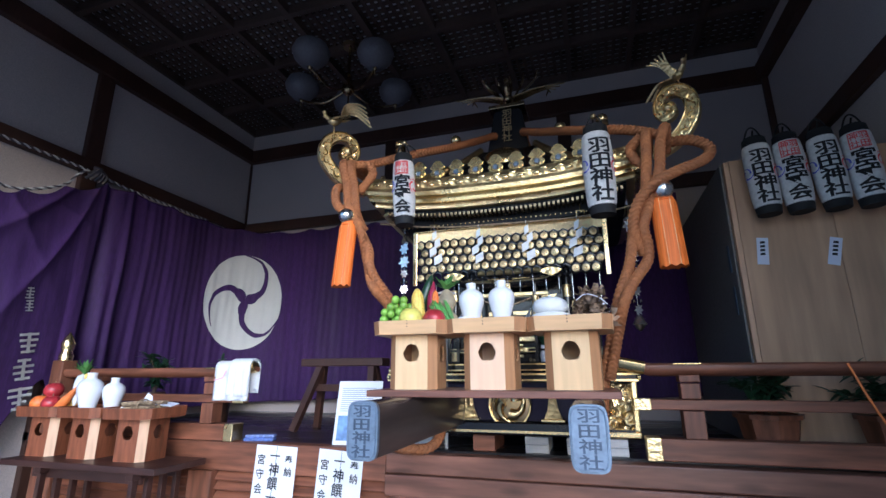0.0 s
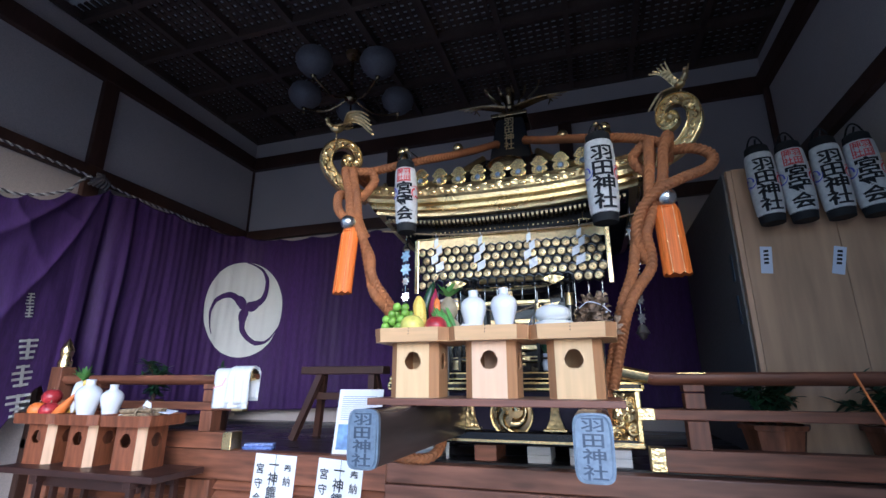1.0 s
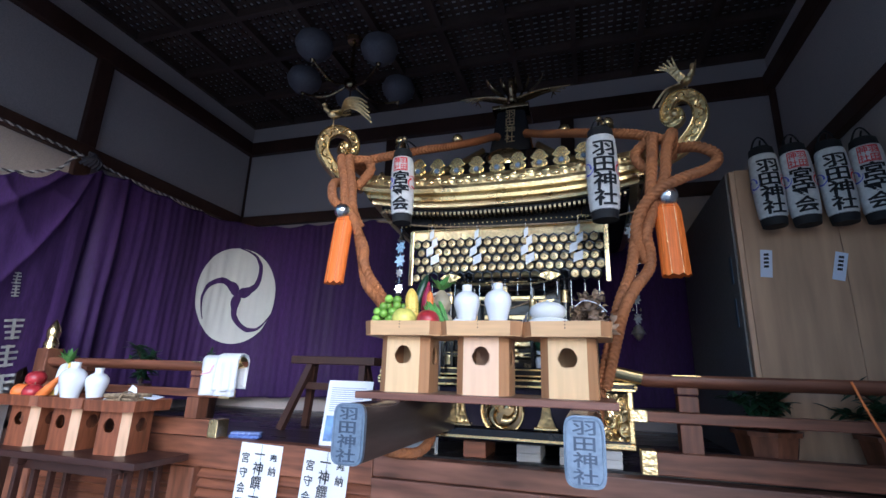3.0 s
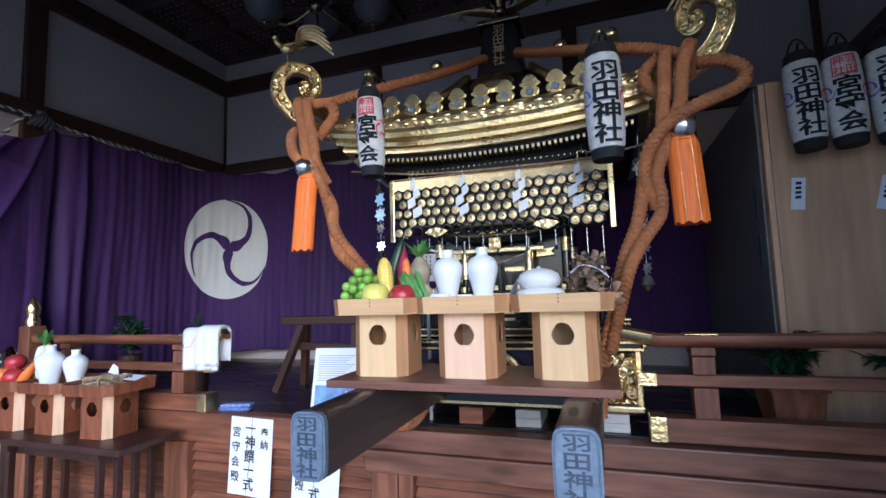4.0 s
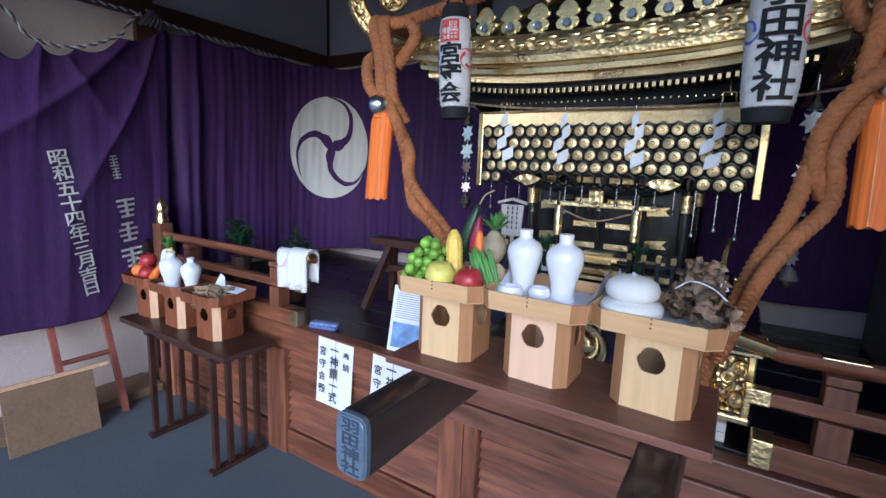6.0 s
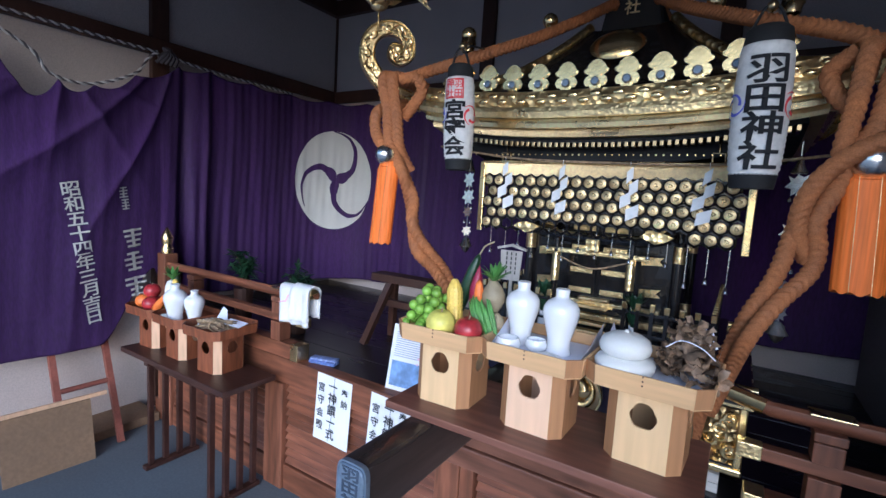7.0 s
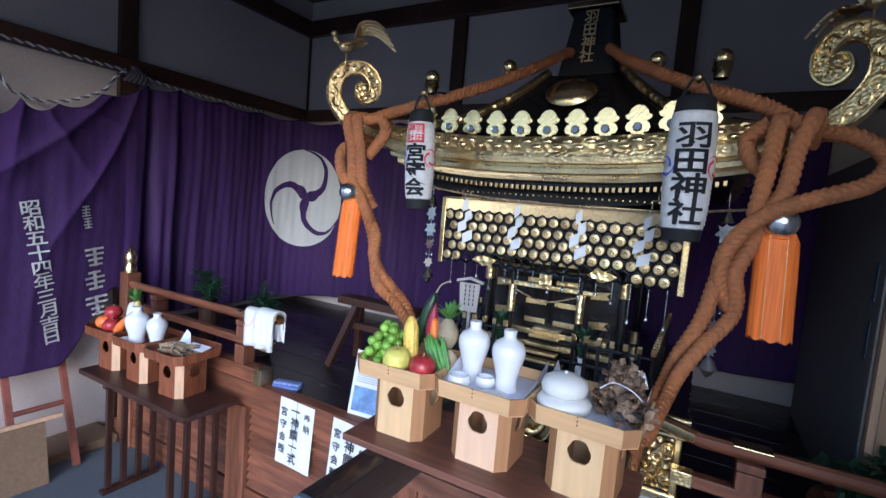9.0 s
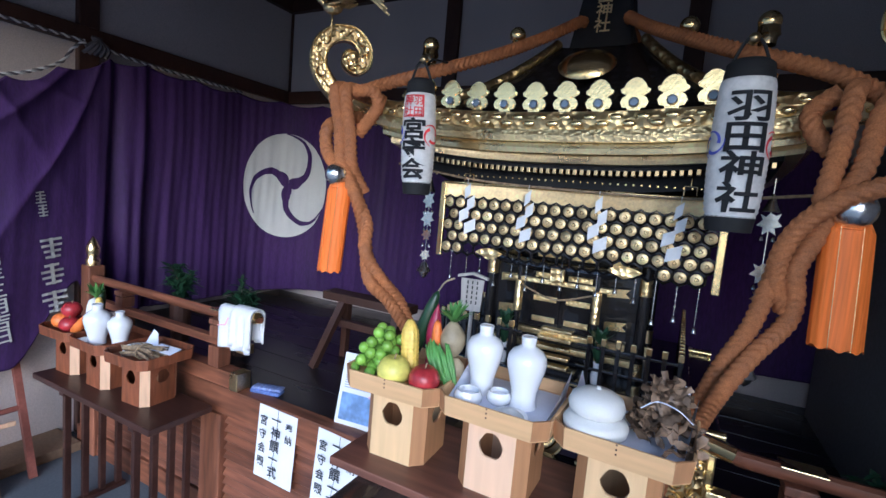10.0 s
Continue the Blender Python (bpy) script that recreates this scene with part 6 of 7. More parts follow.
# ---- paper lanterns ----
def lantern(name, label, m, r, h, text, seal, group, tomoe=True):
    """A long paper lantern with hoops, black caps and brushed letters; stands with its middle at the origin of m."""
    th = thing(name, label, "lantern", (0, 0, 0), group)
    prof = [(r * 0.80, -h / 2)]
    n = 22
    for k in range(n + 1):
        u = k / n
        full = r * (0.86 + 0.14 * math.sin(math.pi * u) ** 0.5)
        prof.append((full, -h / 2 + h * u))
        if k < n:
            prof.append((full - 0.0014, -h / 2 + h * (u + 0.5 / n)))
    prof.append((r * 0.80, h / 2))
    part("paper_body", lathe(prof, 32), LANTERNPAPER, th, smooth=80, local=True)
    part("top_cap", lathe([(0, h / 2 + 0.045), (r * 0.62, h / 2 + 0.045), (r * 0.78, h / 2 + 0.036), (r * 0.86, h / 2 - 0.002), (r * 0.5, h / 2 - 0.003)], 28), INK, th, "black top cap", 50, local=True)
    part("bottom_cap", lathe([(r * 0.5, -h / 2 + 0.003), (r * 0.86, -h / 2 + 0.002), (r * 0.78, -h / 2 - 0.034), (0, -h / 2 - 0.036)], 28), INK, th, "black bottom cap", 50, local=True)
    part("handle", tube(smooth_path([Vector((-r * 0.6, 0, h / 2 + 0.04)), Vector((-r * 0.3, 0, h / 2 + 0.085)), Vector((0, 0, h / 2 + 0.10)), Vector((r * 0.3, 0, h / 2 + 0.085)), Vector((r * 0.6, 0, h / 2 + 0.04))], 5), 0.004, 6), INK, th, "black wire handle", local=True)

    def wrap(x, y, z):
        a = x / r
        rr = r * (0.86 + 0.14 * max(0.0, math.sin(math.pi * min(1, max(0, y / h + 0.5)))) ** 0.5) + 0.0028
        return Vector((rr * math.sin(a), -rr * math.cos(a), y))
    z0 = h / 2 - 0.03
    if seal:
        sq = r * 0.62
        s = bmesh.new()
        for x0, x1, y0, y1 in ((-sq, sq, -0.004, 0), (-sq, sq, -2 * sq, -2 * sq + 0.004), (-sq, -sq + 0.004, -2 * sq, 0), (sq - 0.004, sq, -2 * sq, 0)):
            plate([(x0, y0), (x1, y0), (x1, y1), (x0, y1)], 0.0004, None, s)
        for i, ch in enumerate("羽田神社"):
            g = glyphs(ch, sq * 0.92, 0.0005)
            bmesh.ops.translate(g, verts=g.verts, vec=(sq * (0.46 if i < 2 else -0.46), -sq * (0.5 if i % 2 == 0 else 1.48), 0))
            merge(s, g)
        bmesh.ops.translate(s, verts=s.verts, vec=(-r * 0.05, h / 2 - 0.008, 0))
        part("red_seal", bend(refine(s, 0.018), wrap), REDINK, th, "red square seal", local=True)
        z0 = h / 2 - 0.012 - 2 * sq
    step = (z0 + h / 2 - 0.012) / len(text)
    g = column(text, step * 1.08, step, 0.0018, wide=1.42 * r / step)
    bmesh.ops.translate(g, verts=g.verts, vec=(0, z0 - step * 0.5, 0))
    part("letters", bend(refine(g, 0.010), wrap), INK, th, "bold black brushed letters", local=True)
    if tomoe:
        for s, mt in ((1, REDINK), (-1, BLUEINK)):
            t = bmesh.new()
            for k in range(3):
                pts = []
                for i in range(12):
                    a = k * 2.09 + i * 0.22
                    rr = 0.018 + 0.0014 * i
                    pts.append(Vector((s * r * 1.15 + rr * math.cos(a), 0.01 + rr * math.sin(a), 0)))
                L, Rr = [], []
                for i, p in enumerate(pts):
                    d = (pts[min(i + 1, 11)] - pts[max(i - 1, 0)]).normalized()
                    nn = Vector((-d.y, d.x, 0)) * 0.0048 * (1 - i / 13)
                    L.append(t.verts.new(p + nn))
                    Rr.append(t.verts.new(p - nn))
                for i in range(11):
                    t.faces.new((L[i], Rr[i], Rr[i + 1], L[i + 1]))
            part("swirl", bend(t, wrap), mt, th, "swirling comma mark", local=True)
    th.matrix_basis = m
    return th


lantern("paper_lantern", "white paper lantern with red seal and black letters", pose(-0.422, 0.27, 1.708, 0, -2, 12), 0.052, 0.265, "宮守会", True, "lanterns on the shrine")
lantern("paper_lantern", "white paper lantern with bold black letters", pose(0.423, 0.325, 1.708, 1, -0.5, 6), 0.063, 0.315, "羽田神社", False, "lanterns on the shrine")
for x, y, z0, z1 in ((-0.427, 0.28, 1.935, 1.985), (0.421, 0.33, 1.95, 2.0)):
    hg = thing("lantern_hanger", "short dark cord that holds a lantern from the rope", "cord", (x, y, z1))
    part("cord", tube([Vector((x, y, z0)), Vector((x, y + 0.05, z1 - 0.02)), Vector((x, y + 0.16, z1))], 0.0035, 6), INK, hg)
    part("knob", ball((x, y - 0.005, z0 + 0.012), 0.014, None, 12), BRASSDARK, hg, "small brass knob", 80)
for i, (x, text, seal) in enumerate(((1.13, "羽田神社", False), (1.252, "宮守会", True), (1.385, "羽田神社", False), (1.512, "宮守会", True))):
    lantern("paper_lantern", "white paper lantern hung on the plywood partition", pose(x, PY - 0.085, 1.755, 0, -2, -6 - 3 * i), 0.060, 0.295, text, seal, "lanterns on the partition")
    hk = single("lantern_nail", tube([Vector((x, PY - 0.002, 1.87)), Vector((x, PY - 0.08, 1.99))], 0.004, 6), INK, "dark hook on the partition", "hook", group="hooks")


# notes on the partition
def note(x, z, roll, y=PY - 0.0045):
    th = thing("paper_tag", "small white paper tag with brushed marks", "paper tag", (x, y, z), "paper tags on the partition")
    m = upright(x, y, z, 0, 0, roll)
    part("slip", plate([(-0.023, -0.062), (0.023, -0.062), (0.023, 0.062), (-0.023, 0.062)], 0.001, m), PAPERBLUE, th)
    s = bmesh.new()
    for k in range(4):
        plate([(-0.010, 0.034 - 0.018 * k), (0.010, 0.036 - 0.018 * k), (0.009, 0.047 - 0.018 * k), (-0.009, 0.045 - 0.018 * k)], 0.0006, m @ Matrix.Translation((0, 0, 0.001)), s)
    part("ink_bars", s, INK, th)


note(1.108, 1.43, -6)
note(1.378, 1.408, -14)


# ---- notices on the platform front ----
def notice(x, z, w, h, roll, y, curl):
    th = thing("paper_notice", "white paper notice with black brush writing", "paper notice", (x, y, z - h / 2), "notices on the platform front")
    m = upright(x, y, z, 0, -2, roll)
    bm = bmesh.new()
    n = 8
    rows = []
    for i in range(n + 1):
        for_row = []
        for j in range(n + 1):
            u, v = i / n - 0.5, j / n - 0.5
            for_row.append(bm.verts.new(m @ Vector((u * w, v * h, 0.002 + curl * (0.006 * u * u * 4 * (0.5 - v) + 0.002 * math.sin(u * 9))))))
        rows.append(for_row)
    for a, b in zip(rows, rows[1:]):
        for j in range(n):
            bm.faces.new((a[j], b[j], b[j + 1], a[j + 1]))
    sh = part("sheet", bm, PAPER, th, smooth=80)
    for text, cx_, top, size, pitch in (("奉納", 0.335, 0.36, 0.135, 0.155), ("一神饌一式", 0.0, 0.40, 0.185, 0.178), ("宮守会殿", -0.33, 0.34, 0.15, 0.19)):
        for i, ch_ in enumerate(text):
            g = glyphs(ch_, size * h * 0.95, 0.0004)
            bmesh.ops.transform(g, matrix=m @ Matrix.Translation((cx_ * w, top * h - 0.01 - pitch * h * i, 0.0095)), verts=g.verts)
            part("letter", g, INK, th, "black brush letter")
    part("fold_line", tube([m @ Vector((0.02 * w, h * 0.5, 0.006)), m @ Vector((0.03 * w, 0.1 * h, 0.008)), m @ Vector((-0.06 * w, -0.47 * h, 0.006))], 0.0009, 5), INK, th)


notice(-1.108, 0.416, 0.222, 0.325, -1.5, 0.424, 0.3)
notice(-0.775, 0.408, 0.222, 0.325, -3, 0.424, 0.3)

# framed sheet leaning on the pole
poster = thing("framed_sheet", "white framed leaflet with a blue picture, leaning on the platform", "framed sheet", (-0.76, 0.52, DECK))
pm = pose(-0.745, 0.50, DECK + 0.002, 0, 0, 6) @ pose(0, 0, 0, 78, 0, 0)
part("board", plate([(-0.105, 0), (0.115, 0), (0.115, 0.29), (-0.105, 0.29)], 0.006, pm), PAPER, poster)
pic = part("picture", plate([(-0.09, 0.02), (0.1, 0.02), (0.1, 0.13), (-0.09, 0.13)], 0.001, pm @ Matrix.Translation((0, 0, 0.0062))), mat("blue_print", (0.22, 0.34, 0.62), 0.5, var=0.35, scale=16), poster, "blue landscape print")
lines = bmesh.new()
for k in range(12):
    plate([(-0.085, 0.15 + 0.0095 * k), (0.05 + 0.012 * (k % 4), 0.15 + 0.0095 * k), (0.05 + 0.012 * (k % 4), 0.153 + 0.0095 * k), (-0.085, 0.153 + 0.0095 * k)], 0.0008, pm @ Matrix.Translation((0, 0, 0.0062)), lines)
part("text_bars", lines, mat("grey_print", (0.35, 0.37, 0.5), 0.6), poster, "unreadable grey lines of print")
bl = bmesh.new()
for k in range(14):
    rnd = random.Random(k)
    ball((0, 0, 0), 0.006 + 0.004 * rnd.random(), (q := bmesh.new()), 6, (1, 1, 0.15))
    bmesh.ops.transform(q, matrix=pm @ Matrix.Translation((0.03 + 0.07 * rnd.random(), 0.09 + 0.1 * rnd.random(), 0.0065)), verts=q.verts)
    merge(bl, q)
part("blossom_print", bl, mat("pink_print", (0.75, 0.5, 0.62), 0.6), poster, "pink blossom print")
single("prop_block", box(-0.80, -0.72, 0.56, 0.62, DECK, DECK + 0.22, 0.004), DARKWOOD, "dark block behind the framed sheet", "block")

# blue pad, towel, trestle
pad = thing("blue_pad", "folded blue patterned cloth on the platform edge", "cloth", (-1.27, 0.52, DECK))
part("fold", box(-0.075, 0.075, -0.028, 0.028, 0, 0.02, 0.008, m=pose(-1.27, 0.515, DECK + 0.002, 0, 0, 14)), mat("blue_cloth", (0.12, 0.17, 0.42), 0.8, var=0.35, scale=60), pad, smooth=50)
part("fold", box(-0.07, 0.072, -0.025, 0.026, 0, 0.012, 0.005, m=pose(-1.268, 0.517, DECK + 0.0215, 0, 0, 17)), mat("pale_blue_cloth", (0.22, 0.27, 0.52), 0.8, var=0.35, scale=60), pad, smooth=50)

towel = thing("towel", "white towel with pale pink marks hung over the rail end", "towel", (-1.40, 0.46, 0.94))
TOWEL = mat("white_towel", (0.80, 0.80, 0.82), 0.95, var=0.05, scale=8, bump=0.6, bscale=350)
for w0, w1, ln_f, ln_b, off in ((-0.115, 0.1, 0.165, 0.12, 0.0), (-0.02, 0.105, 0.14, 0.13, 0.012)):
    bm = bmesh.new()
    rows = []
    for i in range(13):
        x = -1.40 + w0 + (w1 - w0) * i / 12
        row = []
        for k in range(25):
            u = k / 24
            fold = 0.012 * math.sin(i * 1.3 + off * 99) * abs(u - 0.5) * 2
            rad = 0.033 + off
            if u < 0.4:
                y, z = 0.465 - rad - fold, 0.94 - ln_f * (0.4 - u) / 0.4
            elif u > 0.6:
                y, z = 0.465 + rad + fold, 0.94 - ln_b * (u - 0.6) / 0.4
            else:
                a = math.pi * (u - 0.4) / 0.2
                y, z = 0.465 - rad * math.cos(a), 0.94 + (rad * 0.9) * math.sin(a)
            row.append(bm.verts.new((x, y, z)))
        rows.append(row)
    for a, b in zip(rows, rows[1:]):
        for k in range(24):
            bm.faces.new((a[k], b[k], b[k + 1], a[k + 1]))
    t = part("layer", bm, TOWEL, towel, smooth=80)
    sd = t.modifiers.new("thick", "SOLIDIFY")
    sd.thickness = 0.007
part("pink_mark", plate([(0, 0), (0.055, 0.012), (0.075, 0.05), (0.068, 0.052), (0.05, 0.018), (0, 0.006)], 0.0006, upright(-1.51, 0.4245, 0.87, 0)), mat("pink_dye", (0.75, 0.45, 0.5), 0.9), towel, "faded pink mark")

trestle = thing("trestle", "dark wooden trestle standing on the platform", "trestle", (-1.08, 1.0, DECK))
part("top", box(-1.36, -0.82, 0.95, 1.06, 0.945, 0.99, 0.005), DARKWOOD, trestle)
part("cleat", box(-1.27, -0.88, 0.985, 1.02, 0.80, 0.84, 0.004), DARKWOOD, trestle)
for x, dx in ((-1.24, -0.10), (-0.9, 0.04)):
    for y, dy in ((0.985, -0.10), (1.02, 0.12)):
        part("leg", tube([Vector((x, y, 0.944)), Vector((x + dx, y + dy, DECK + 0.002))], 0.026, 4), DARKWOOD, trestle)

# small wooden notice board behind the stands
sign = thing("small_signboard", "small weathered wooden signboard with a gabled top", "sign", (-0.315, 0.545, DECK))
SIGNWOOD = mat("weathered_signwood", (0.42, 0.40, 0.38), 0.7, var=0.15, scale=20, stretch=(1, 1, 0.1))
part("panel", plate([(-0.036, -0.06), (0.036, -0.06), (0.043, 0.055), (-0.043, 0.055)], 0.008, upright(-0.315, 0.55, 1.205, 6)), SIGNWOOD, sign)
part("cap", plate([(-0.056, 0.0), (0, 0.014), (0.056, 0.0), (0.056, 0.009), (0, 0.024), (-0.056, 0.009)], 0.018, upright(-0.315, 0.555, 1.262, 6)), SIGNWOOD, sign)
part("stake", box(-0.321, -0.309, 0.553, 0.561, DECK, 1.2), SIGNWOOD, sign)
sb = bmesh.new()
for k in range(3):
    for j in range(5):
        plate([(0.018 - 0.018 * k, 0.037 - 0.018 * j), (0.0225 - 0.018 * k, 0.037 - 0.018 * j), (0.0225 - 0.018 * k, 0.049 - 0.018 * j), (0.018 - 0.018 * k, 0.049 - 0.018 * j)], 0.0008, upright(-0.315, 0.5415, 1.205, 6), sb)
part("ink_bars", sb, INK, sign)

# packing blocks under the shrine
BLOCKW = mat("grey_offcut", (0.50, 0.49, 0.48), 0.7, var=0.12, stretch=(0.2, 1, 1))
for x, n, m_ in ((-0.14, 1, REDWOOD), (0.085, 2, BLOCKW), (0.255, 2, BLOCKW), (0.395, 2, BLOCKW), (-0.42, 2, BLOCKW)):
    th = thing("packing_block", "stacked wooden offcuts under the shrine base", "block", (x, 0.58, DECK), "packing blocks")
    hh = 0.064 / n
    for k in range(n):
        part("offcut", box(x - 0.048, x + 0.048, 0.53, 0.75, DECK + hh * k + 0.0005, DECK + hh * (k + 1) - 0.0005, 0.0025), m_, th)
for x in (-0.4, 0.3):
    th = thing("packing_block", "wooden offcut under the shrine base", "block", (x, 1.45, DECK), "packing blocks")
    part("offcut", box(x - 0.05, x + 0.05, 1.35, 1.55, DECK, 0.6445), BLOCKW, th)

# ---- side table with cedar stands ----
table = thing("side_table", "dark brown slatted-leg table in front of the platform", "table", (-1.95, 0.26, GROUND))
part("tabletop", box(-2.40, -1.45, 0.085, 0.37, 0.492, 0.52, 0.004), TABLEWOOD, table)
part("apron", box(-2.25, -1.58, 0.14, 0.16, 0.44, 0.49, 0.003), TABLEWOOD, table)
part("apron", box(-2.25, -1.58, 0.33, 0.35, 0.44, 0.49, 0.003), TABLEWOOD, table)
for x in (-2.16, -1.60):
    tr = part("trestle_foot", box(x - 0.022, x + 0.022, 0.09, 0.385, GROUND, GROUND + 0.024, 0.004), TABLEWOOD, table)
    part("head_rail", box(x - 0.02, x + 0.02, 0.1, 0.36, 0.462, 0.491, 0.003), TABLEWOOD, tr)
    for k in range(4):
        y = 0.125 + 0.077 * k
        part("leg_slat", box(x - 0.012, x + 0.012, y - 0.014, y + 0.014, GROUND + 0.0245, 0.461, 0.003), TABLEWOOD, tr)
for i, (x, turn) in enumerate(((-2.31, 3), (-2.03, 0), (-1.735, 4))):
    sanbo("offering_stand", "old red cedar offering stand with pale corners", pose(x, 0.258, 0.52, 0, 0, turn), OLDCEDAR, PALEEDGE, OLDCEDAR, "side offering stands", False, OLDCEDAR)
T2 = 0.52 + 0.204

for nm, lb, mt, c, r in (("orange", "round orange fruit in the cedar tray", CARROT, (-2.38, 0.20, T2 + 0.042), 0.044), ("red_apple", "red apple in the cedar tray", APPLE_R, (-2.285, 0.19, T2 + 0.042), 0.044), ("red_apple", "red apple in the cedar tray", APPLE_R, (-2.345, 0.25, T2 + 0.034), 0.036), ("red_apple", "red apple on top of the fruit heap", APPLE_R, (-2.325, 0.218, T2 + 0.105), 0.044)):
    fruit(nm, lb, mt, c, r)
corn_cob((-2.235, 0.25, T2 + 0.01), (-2.16, 0.26, T2 + 0.185), 0.027, "yellow corn cob in the cedar tray")
root("cucumber", "dark green cucumber in the cedar tray", CUKE, (-2.29, 0.31, T2 + 0.005), (-2.25, 0.32, T2 + 0.215), 0.024, (0.6, 0.95, 1, 1, 0.95, 0.85, 0.5))
rd = root("white_radish", "white radish with a leafy top", MOCHI, (-2.17, 0.22, T2 + 0.02), (-2.185, 0.25, T2 + 0.185), 0.026, (0.25, 0.6, 0.9, 1, 1, 0.8))
part("leaf_top", tuft((-2.19, 0.26, T2 + 0.18), 34, 0.095, 0.02, 1, 0.7, 13), GREENS, rd, "cut green leaves")
root("carrot", "orange carrot in the cedar tray", CARROT, (-2.245, 0.19, T2 + 0.006), (-2.14, 0.21, T2 + 0.13), 0.023, (1, 1, 0.85, 0.6, 0.3))


def jar2(x, y, sc):
    th = thing("sake_jar", "round white porcelain jar on the cedar stand", "jar", (x, y, T2), "white jars on the side table")
    prof = [(0, 0.001), (0.026, 0.001), (0.027, 0.005), (0.026, 0.02), (0.032, 0.045), (0.0395, 0.072), (0.041, 0.085), (0.038, 0.098), (0.027, 0.11), (0.0155, 0.116), (0.0145, 0.126), (0.0165, 0.135), (0.012, 0.136), (0.011, 0.115)]
    part("body", lathe([(a * sc, b * sc) for a, b in prof], 28, (x, y, T2)), WHITE, th, smooth=60)
    part("lid", lathe([(0, 0.137 * sc), (0.0115 * sc, 0.135 * sc), (0.011 * sc, 0.128 * sc)], 16, (x, y, T2)), WHITE, th, smooth=60)


jar2(-2.035, 0.19, 1.4)
jar2(-1.935, 0.235, 1.22)
pw = thing("salt_dish", "low white dish beside the jars", "dish", (-2.09, 0.165, T2))
part("dish", lathe([(0, 0.001), (0.03, 0.001), (0.042, 0.012), (0.04, 0.012), (0, 0.005)], 24, (-2.09, 0.165, T2)), WHITE, pw, smooth=50)
part("salt", lathe([(0.034, 0.01), (0.02, 0.02), (0, 0.024)], 20, (-2.09, 0.165, T2)), MOCHI, pw, smooth=60)
rice = thing("rice_cakes", "white rice cakes under folded paper", "rice cake", (-1.80, 0.25, T2))
part("lower_cake", lathe([(0, 0.002), (0.05, 0.002), (0.058, 0.014), (0.05, 0.03), (0, 0.034)], 28, (-1.80, 0.24, T2)), MOCHI, rice, smooth=60)
part("folded_paper", plate([(-0.04, 0), (0.05, 0), (0.02, 0.07), (-0.01, 0.085)], 0.002, upright(-1.79, 0.29, T2 + 0.01, 10, -20)), PAPERBLUE, rice)
bundle = thing("dried_bundle", "tied bundle of brown dried squid and kelp", "food", (-1.70, 0.22, T2))
rnd = random.Random(21)
for k in range(26):
    y0, z0 = rnd.uniform(-0.03, 0.03), rnd.uniform(0.006, 0.05)
    p = [Vector((-1.785 + rnd.uniform(-0.015, 0.015), 0.2 + y0 * 1.5, T2 + z0)), Vector((-1.70, 0.21 + y0 * 0.7, T2 + 0.01 + z0 * 0.9)), Vector((-1.62 + rnd.uniform(-0.015, 0.015), 0.23 + y0 * 1.6, T2 + z0 + 0.005))]
    part("strand", tube(smooth_path(p, 4), rnd.uniform(0.004, 0.008), 6, None, (0.6, 1.2)), STRAW if k % 3 else KELP, bundle, smooth=60)
part("tie", tube([Vector((-1.70, 0.21 + 0.04 * math.cos(a * 0.7), T2 + 0.034 + 0.032 * math.sin(a * 0.7))) for a in range(10)], 0.004, 6), STRAW, bundle, "straw tie")
part("paper", plate([(-0.05, -0.03), (0.05, -0.03), (0.06, 0.03), (-0.04, 0.03)], 0.001, pose(-1.635, 0.26, T2 + 0.045, 12, 8, 20)), PAPERBLUE, bundle, "white paper slip")


# ---- plants behind the railings ----
def plant(x, y, z0, n, spread, high, seed, label, tub):
    th = thing("potted_evergreen", label, "plant", (x, y, DECK), "potted evergreens")
    rnd_ = random.Random(seed)
    if tub:
        part("tub", lathe([(0, 0), (0.085, 0), (0.11, z0 - DECK - 0.02), (0.115, z0 - DECK), (0.1, z0 - DECK), (0.09, z0 - DECK - 0.02), (0, z0 - DECK - 0.02)], 8, (x, y, DECK)), REDWOODZ, th, "dark red wooden tub")
        part("tub_rim", lathe([(0.108, 0), (0.125, 0.002), (0.127, 0.018), (0.108, 0.02)], 8, (x, y, z0 - 0.012)), REDWOODZ, th)
    else:
        part("pot", lathe([(0, 0), (0.05, 0), (0.062, z0 - DECK), (0.052, z0 - DECK), (0, z0 - DECK - 0.01)], 16, (x, y, DECK)), DARKWOOD, th)
    st = bmesh.new()
    lf = bmesh.new()
    for k in range(9):
        a = rnd_.uniform(0, 6.28)
        e = Vector((x + spread * math.cos(a) * rnd_.uniform(0.3, 1), y + 0.6 * spread * math.sin(a), z0 + high * rnd_.uniform(0.35, 1)))
        p = smooth_path([Vector((x, y, z0 - 0.03)), Vector((x + (e.x - x) * 0.3, y + (e.y - y) * 0.3, z0 + (e.z - z0) * 0.6)), e], 5)
        tube(p, lambda u: 0.005 - 0.003 * u, 5, st)
        for q in p[3:]:
            for _ in range(n):
                d = Vector((rnd_.uniform(-1, 1), rnd_.uniform(-1, 1), rnd_.uniform(-0.2, 0.8)))
                leaf_blade(lf, q, d, rnd_.uniform(0.045, 0.085), rnd_.uniform(0.018, 0.03), 0.3, rnd_)
    part("stems", st, DARKWOOD, th)
    part("leaves", lf, LEAF, th, "glossy dark green leaves")


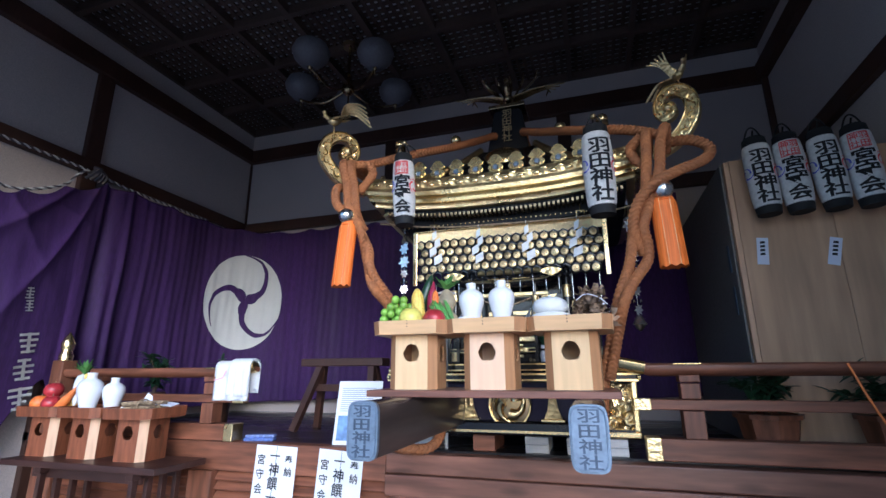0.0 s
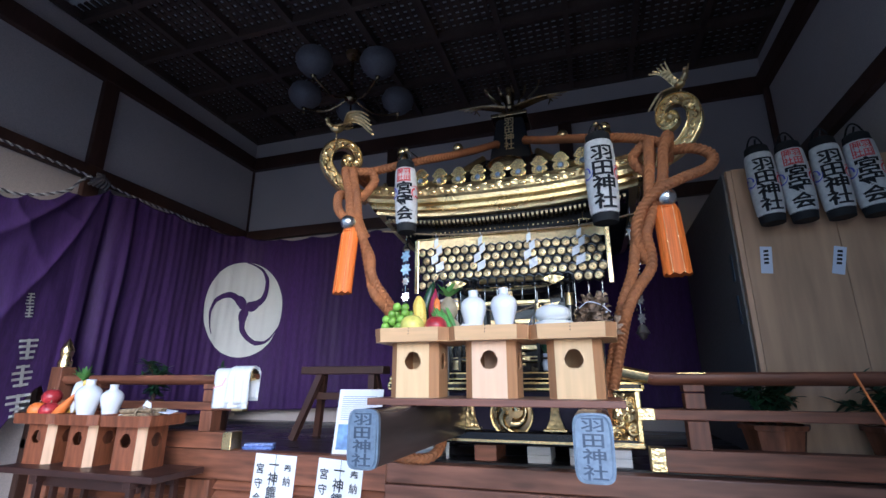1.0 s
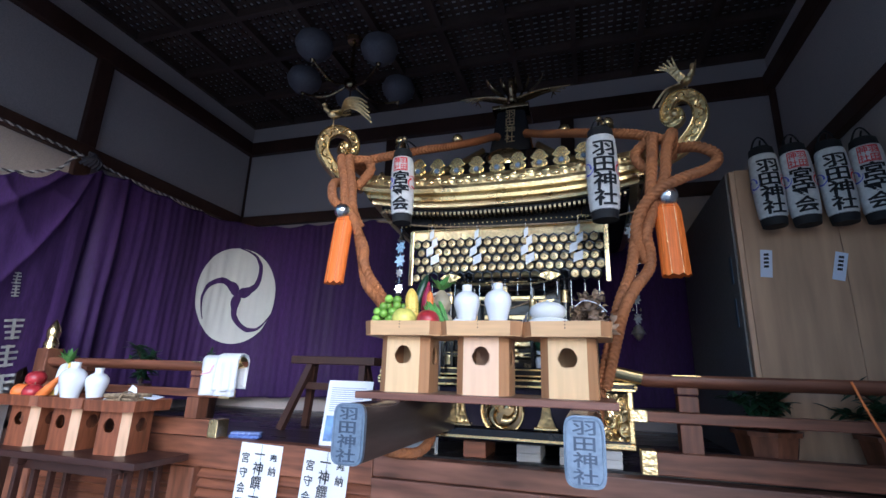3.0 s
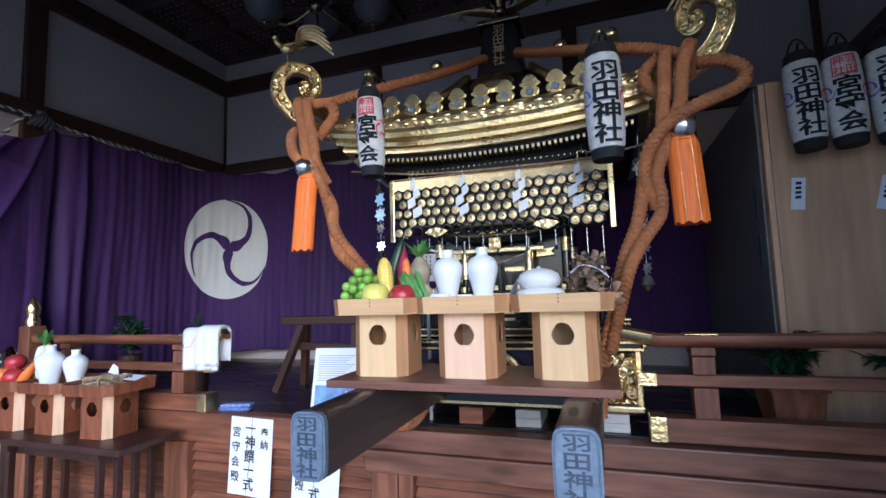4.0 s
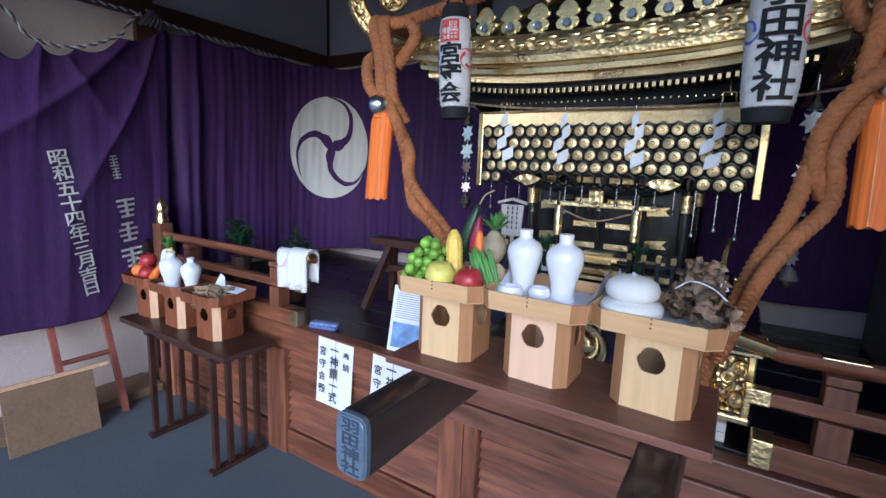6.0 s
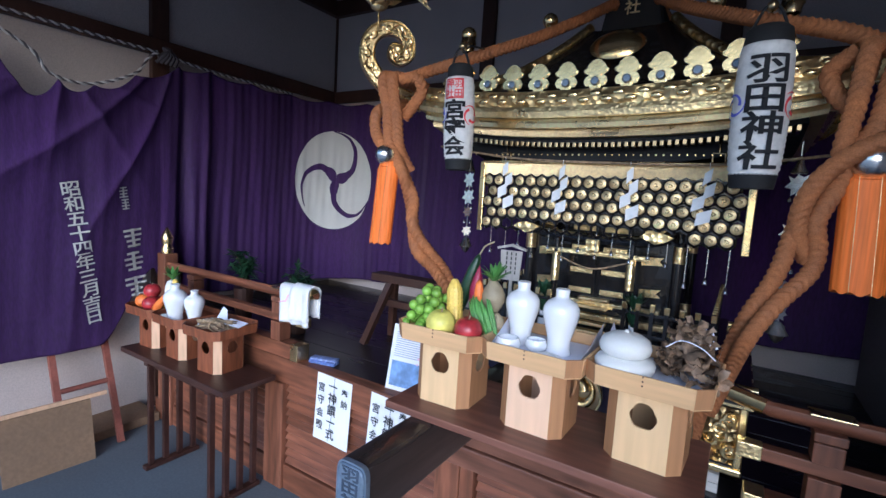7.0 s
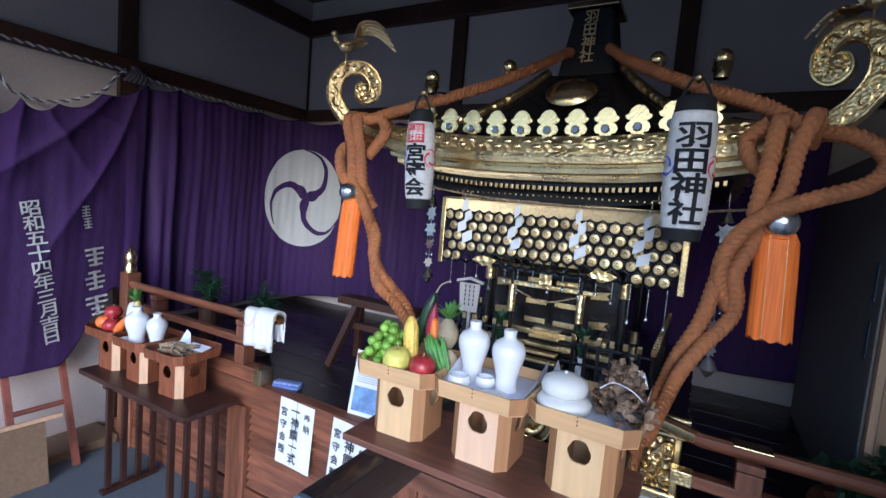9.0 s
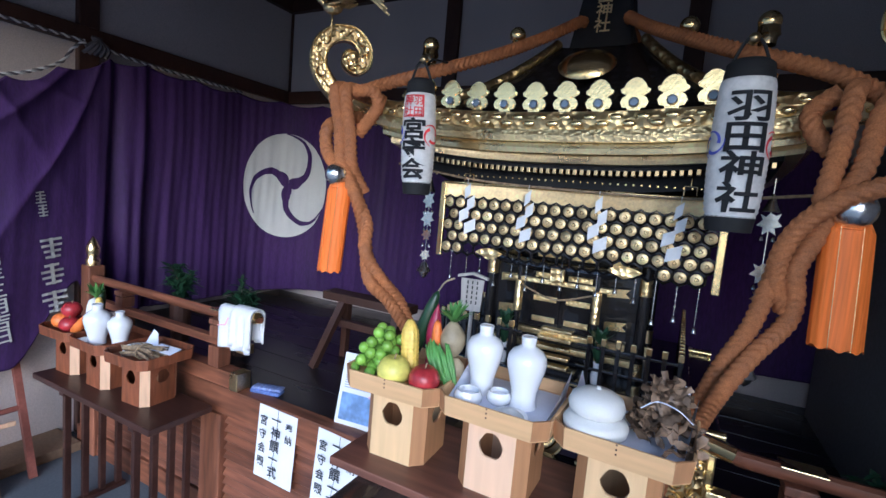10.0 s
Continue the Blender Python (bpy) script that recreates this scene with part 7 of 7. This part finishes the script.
plant(0.985, 0.70, 0.735, 4, 0.15, 0.20, 1, "dark evergreen plant in a wooden tub behind the railing", True)
plant(1.40, 0.72, 0.735, 4, 0.20, 0.20, 2, "dark evergreen plant in a wooden tub behind the railing", True)
plant(-2.22, 0.72, 0.80, 4, 0.10, 0.25, 3, "evergreen sprigs in a pot behind the railing", False)
plant(-1.78, 0.78, 0.78, 3, 0.09, 0.22, 4, "evergreen sprigs in a pot behind the railing", False)
single("orange_string", tube(smooth_path([Vector((1.17, 0.415, 0.93)), Vector((1.21, 0.405, 0.80)), Vector((1.27, 0.40, 0.66)), Vector((1.33, 0.405, 0.57))], 6), 0.004, 6), CARROT, "thin orange string hanging from the railing", "string")

# ---- things by the side wall ----
ladder = thing("stepladder", "rust-red wooden ladder leaning on the wall", "ladder", (-2.55, 0.0, GROUND))
for y in (-0.12, 0.15):
    part("stile", tube([Vector((-2.56, y, GROUND)), Vector((-2.89, y + 0.035, 0.56))], 0.022, 4), RUST, ladder)
for u in (0.5, 0.85):
    part("rung", tube([Vector((-2.56 - 0.33 * u, -0.115, GROUND + 0.68 * u)), Vector((-2.56 - 0.33 * u, 0.165, GROUND + 0.68 * u))], 0.015, 6), RUST, ladder)
board_m = pose(-2.49, -0.19, GROUND, 0, 0, 86) @ pose(0, 0, 0, -12)
lb = thing("leaning_board", "brown board with a wooden edge leaning against the ladder foot", "board", (-2.49, -0.19, GROUND))
part("sheet", box(-0.21, 0.18, 0, 0.012, 0, 0.335, 0.002, m=board_m), CARD, lb)
part("top_strip", box(-0.24, 0.26, -0.004, 0.018, 0.337, 0.36, 0.003, m=board_m), PALEEDGE, lb, "wooden strip along the top")

# ---- chandelier ----
FROST = mat("frosted_glass", (0.14, 0.13, 0.14), 0.5, var=0.05)
ch = thing("chandelier", "five-armed chandelier with unlit frosted shades", "chandelier", (-1.25, 1.15, CEIL))
part("stem", tube([Vector((-1.25, 1.15, CEIL - 0.005)), Vector((-1.25, 1.15, 2.95))], 0.012, 8), BRASSDARK, ch, smooth=60)
part("rose", lathe([(0, 0), (0.06, 0), (0.05, -0.03), (0, -0.04)], 16, (-1.25, 1.15, CEIL - 0.012)), BRASSDARK, ch, smooth=50)
part("hub", ball((-1.25, 1.15, 2.95), 0.05, None, 12), BRASSDARK, ch, smooth=80)
for x, y in ((-1.37, 0.83), (-0.95, 0.98), (-1.66, 1.16), (-1.0, 1.45), (-1.42, 1.47)):
    arm = part("arm", tube(smooth_path([Vector((-1.25, 1.15, 2.95)), Vector(((x - 1.25) / 2, (y + 1.15) / 2, 2.88)), Vector((x, y, 2.95)), Vector((x, y, 3.0))], 6), 0.008, 6), BRASSDARK, ch, smooth=60)
    part("shade", lathe([(0.02, -0.02), (0.07, 0.0), (0.115, 0.05), (0.13, 0.10), (0.11, 0.15), (0.10, 0.15), (0.12, 0.10), (0.105, 0.055), (0.06, 0.01)], 24, (x, y, 2.97)), FROST, arm, "frosted glass shade", 60)
    part("drop_knob", lathe([(0, -0.06), (0.008, -0.05), (0.004, -0.03), (0.015, -0.015), (0, 0)], 10, (x, y, 2.955)), BRASSDARK, arm, smooth=60)
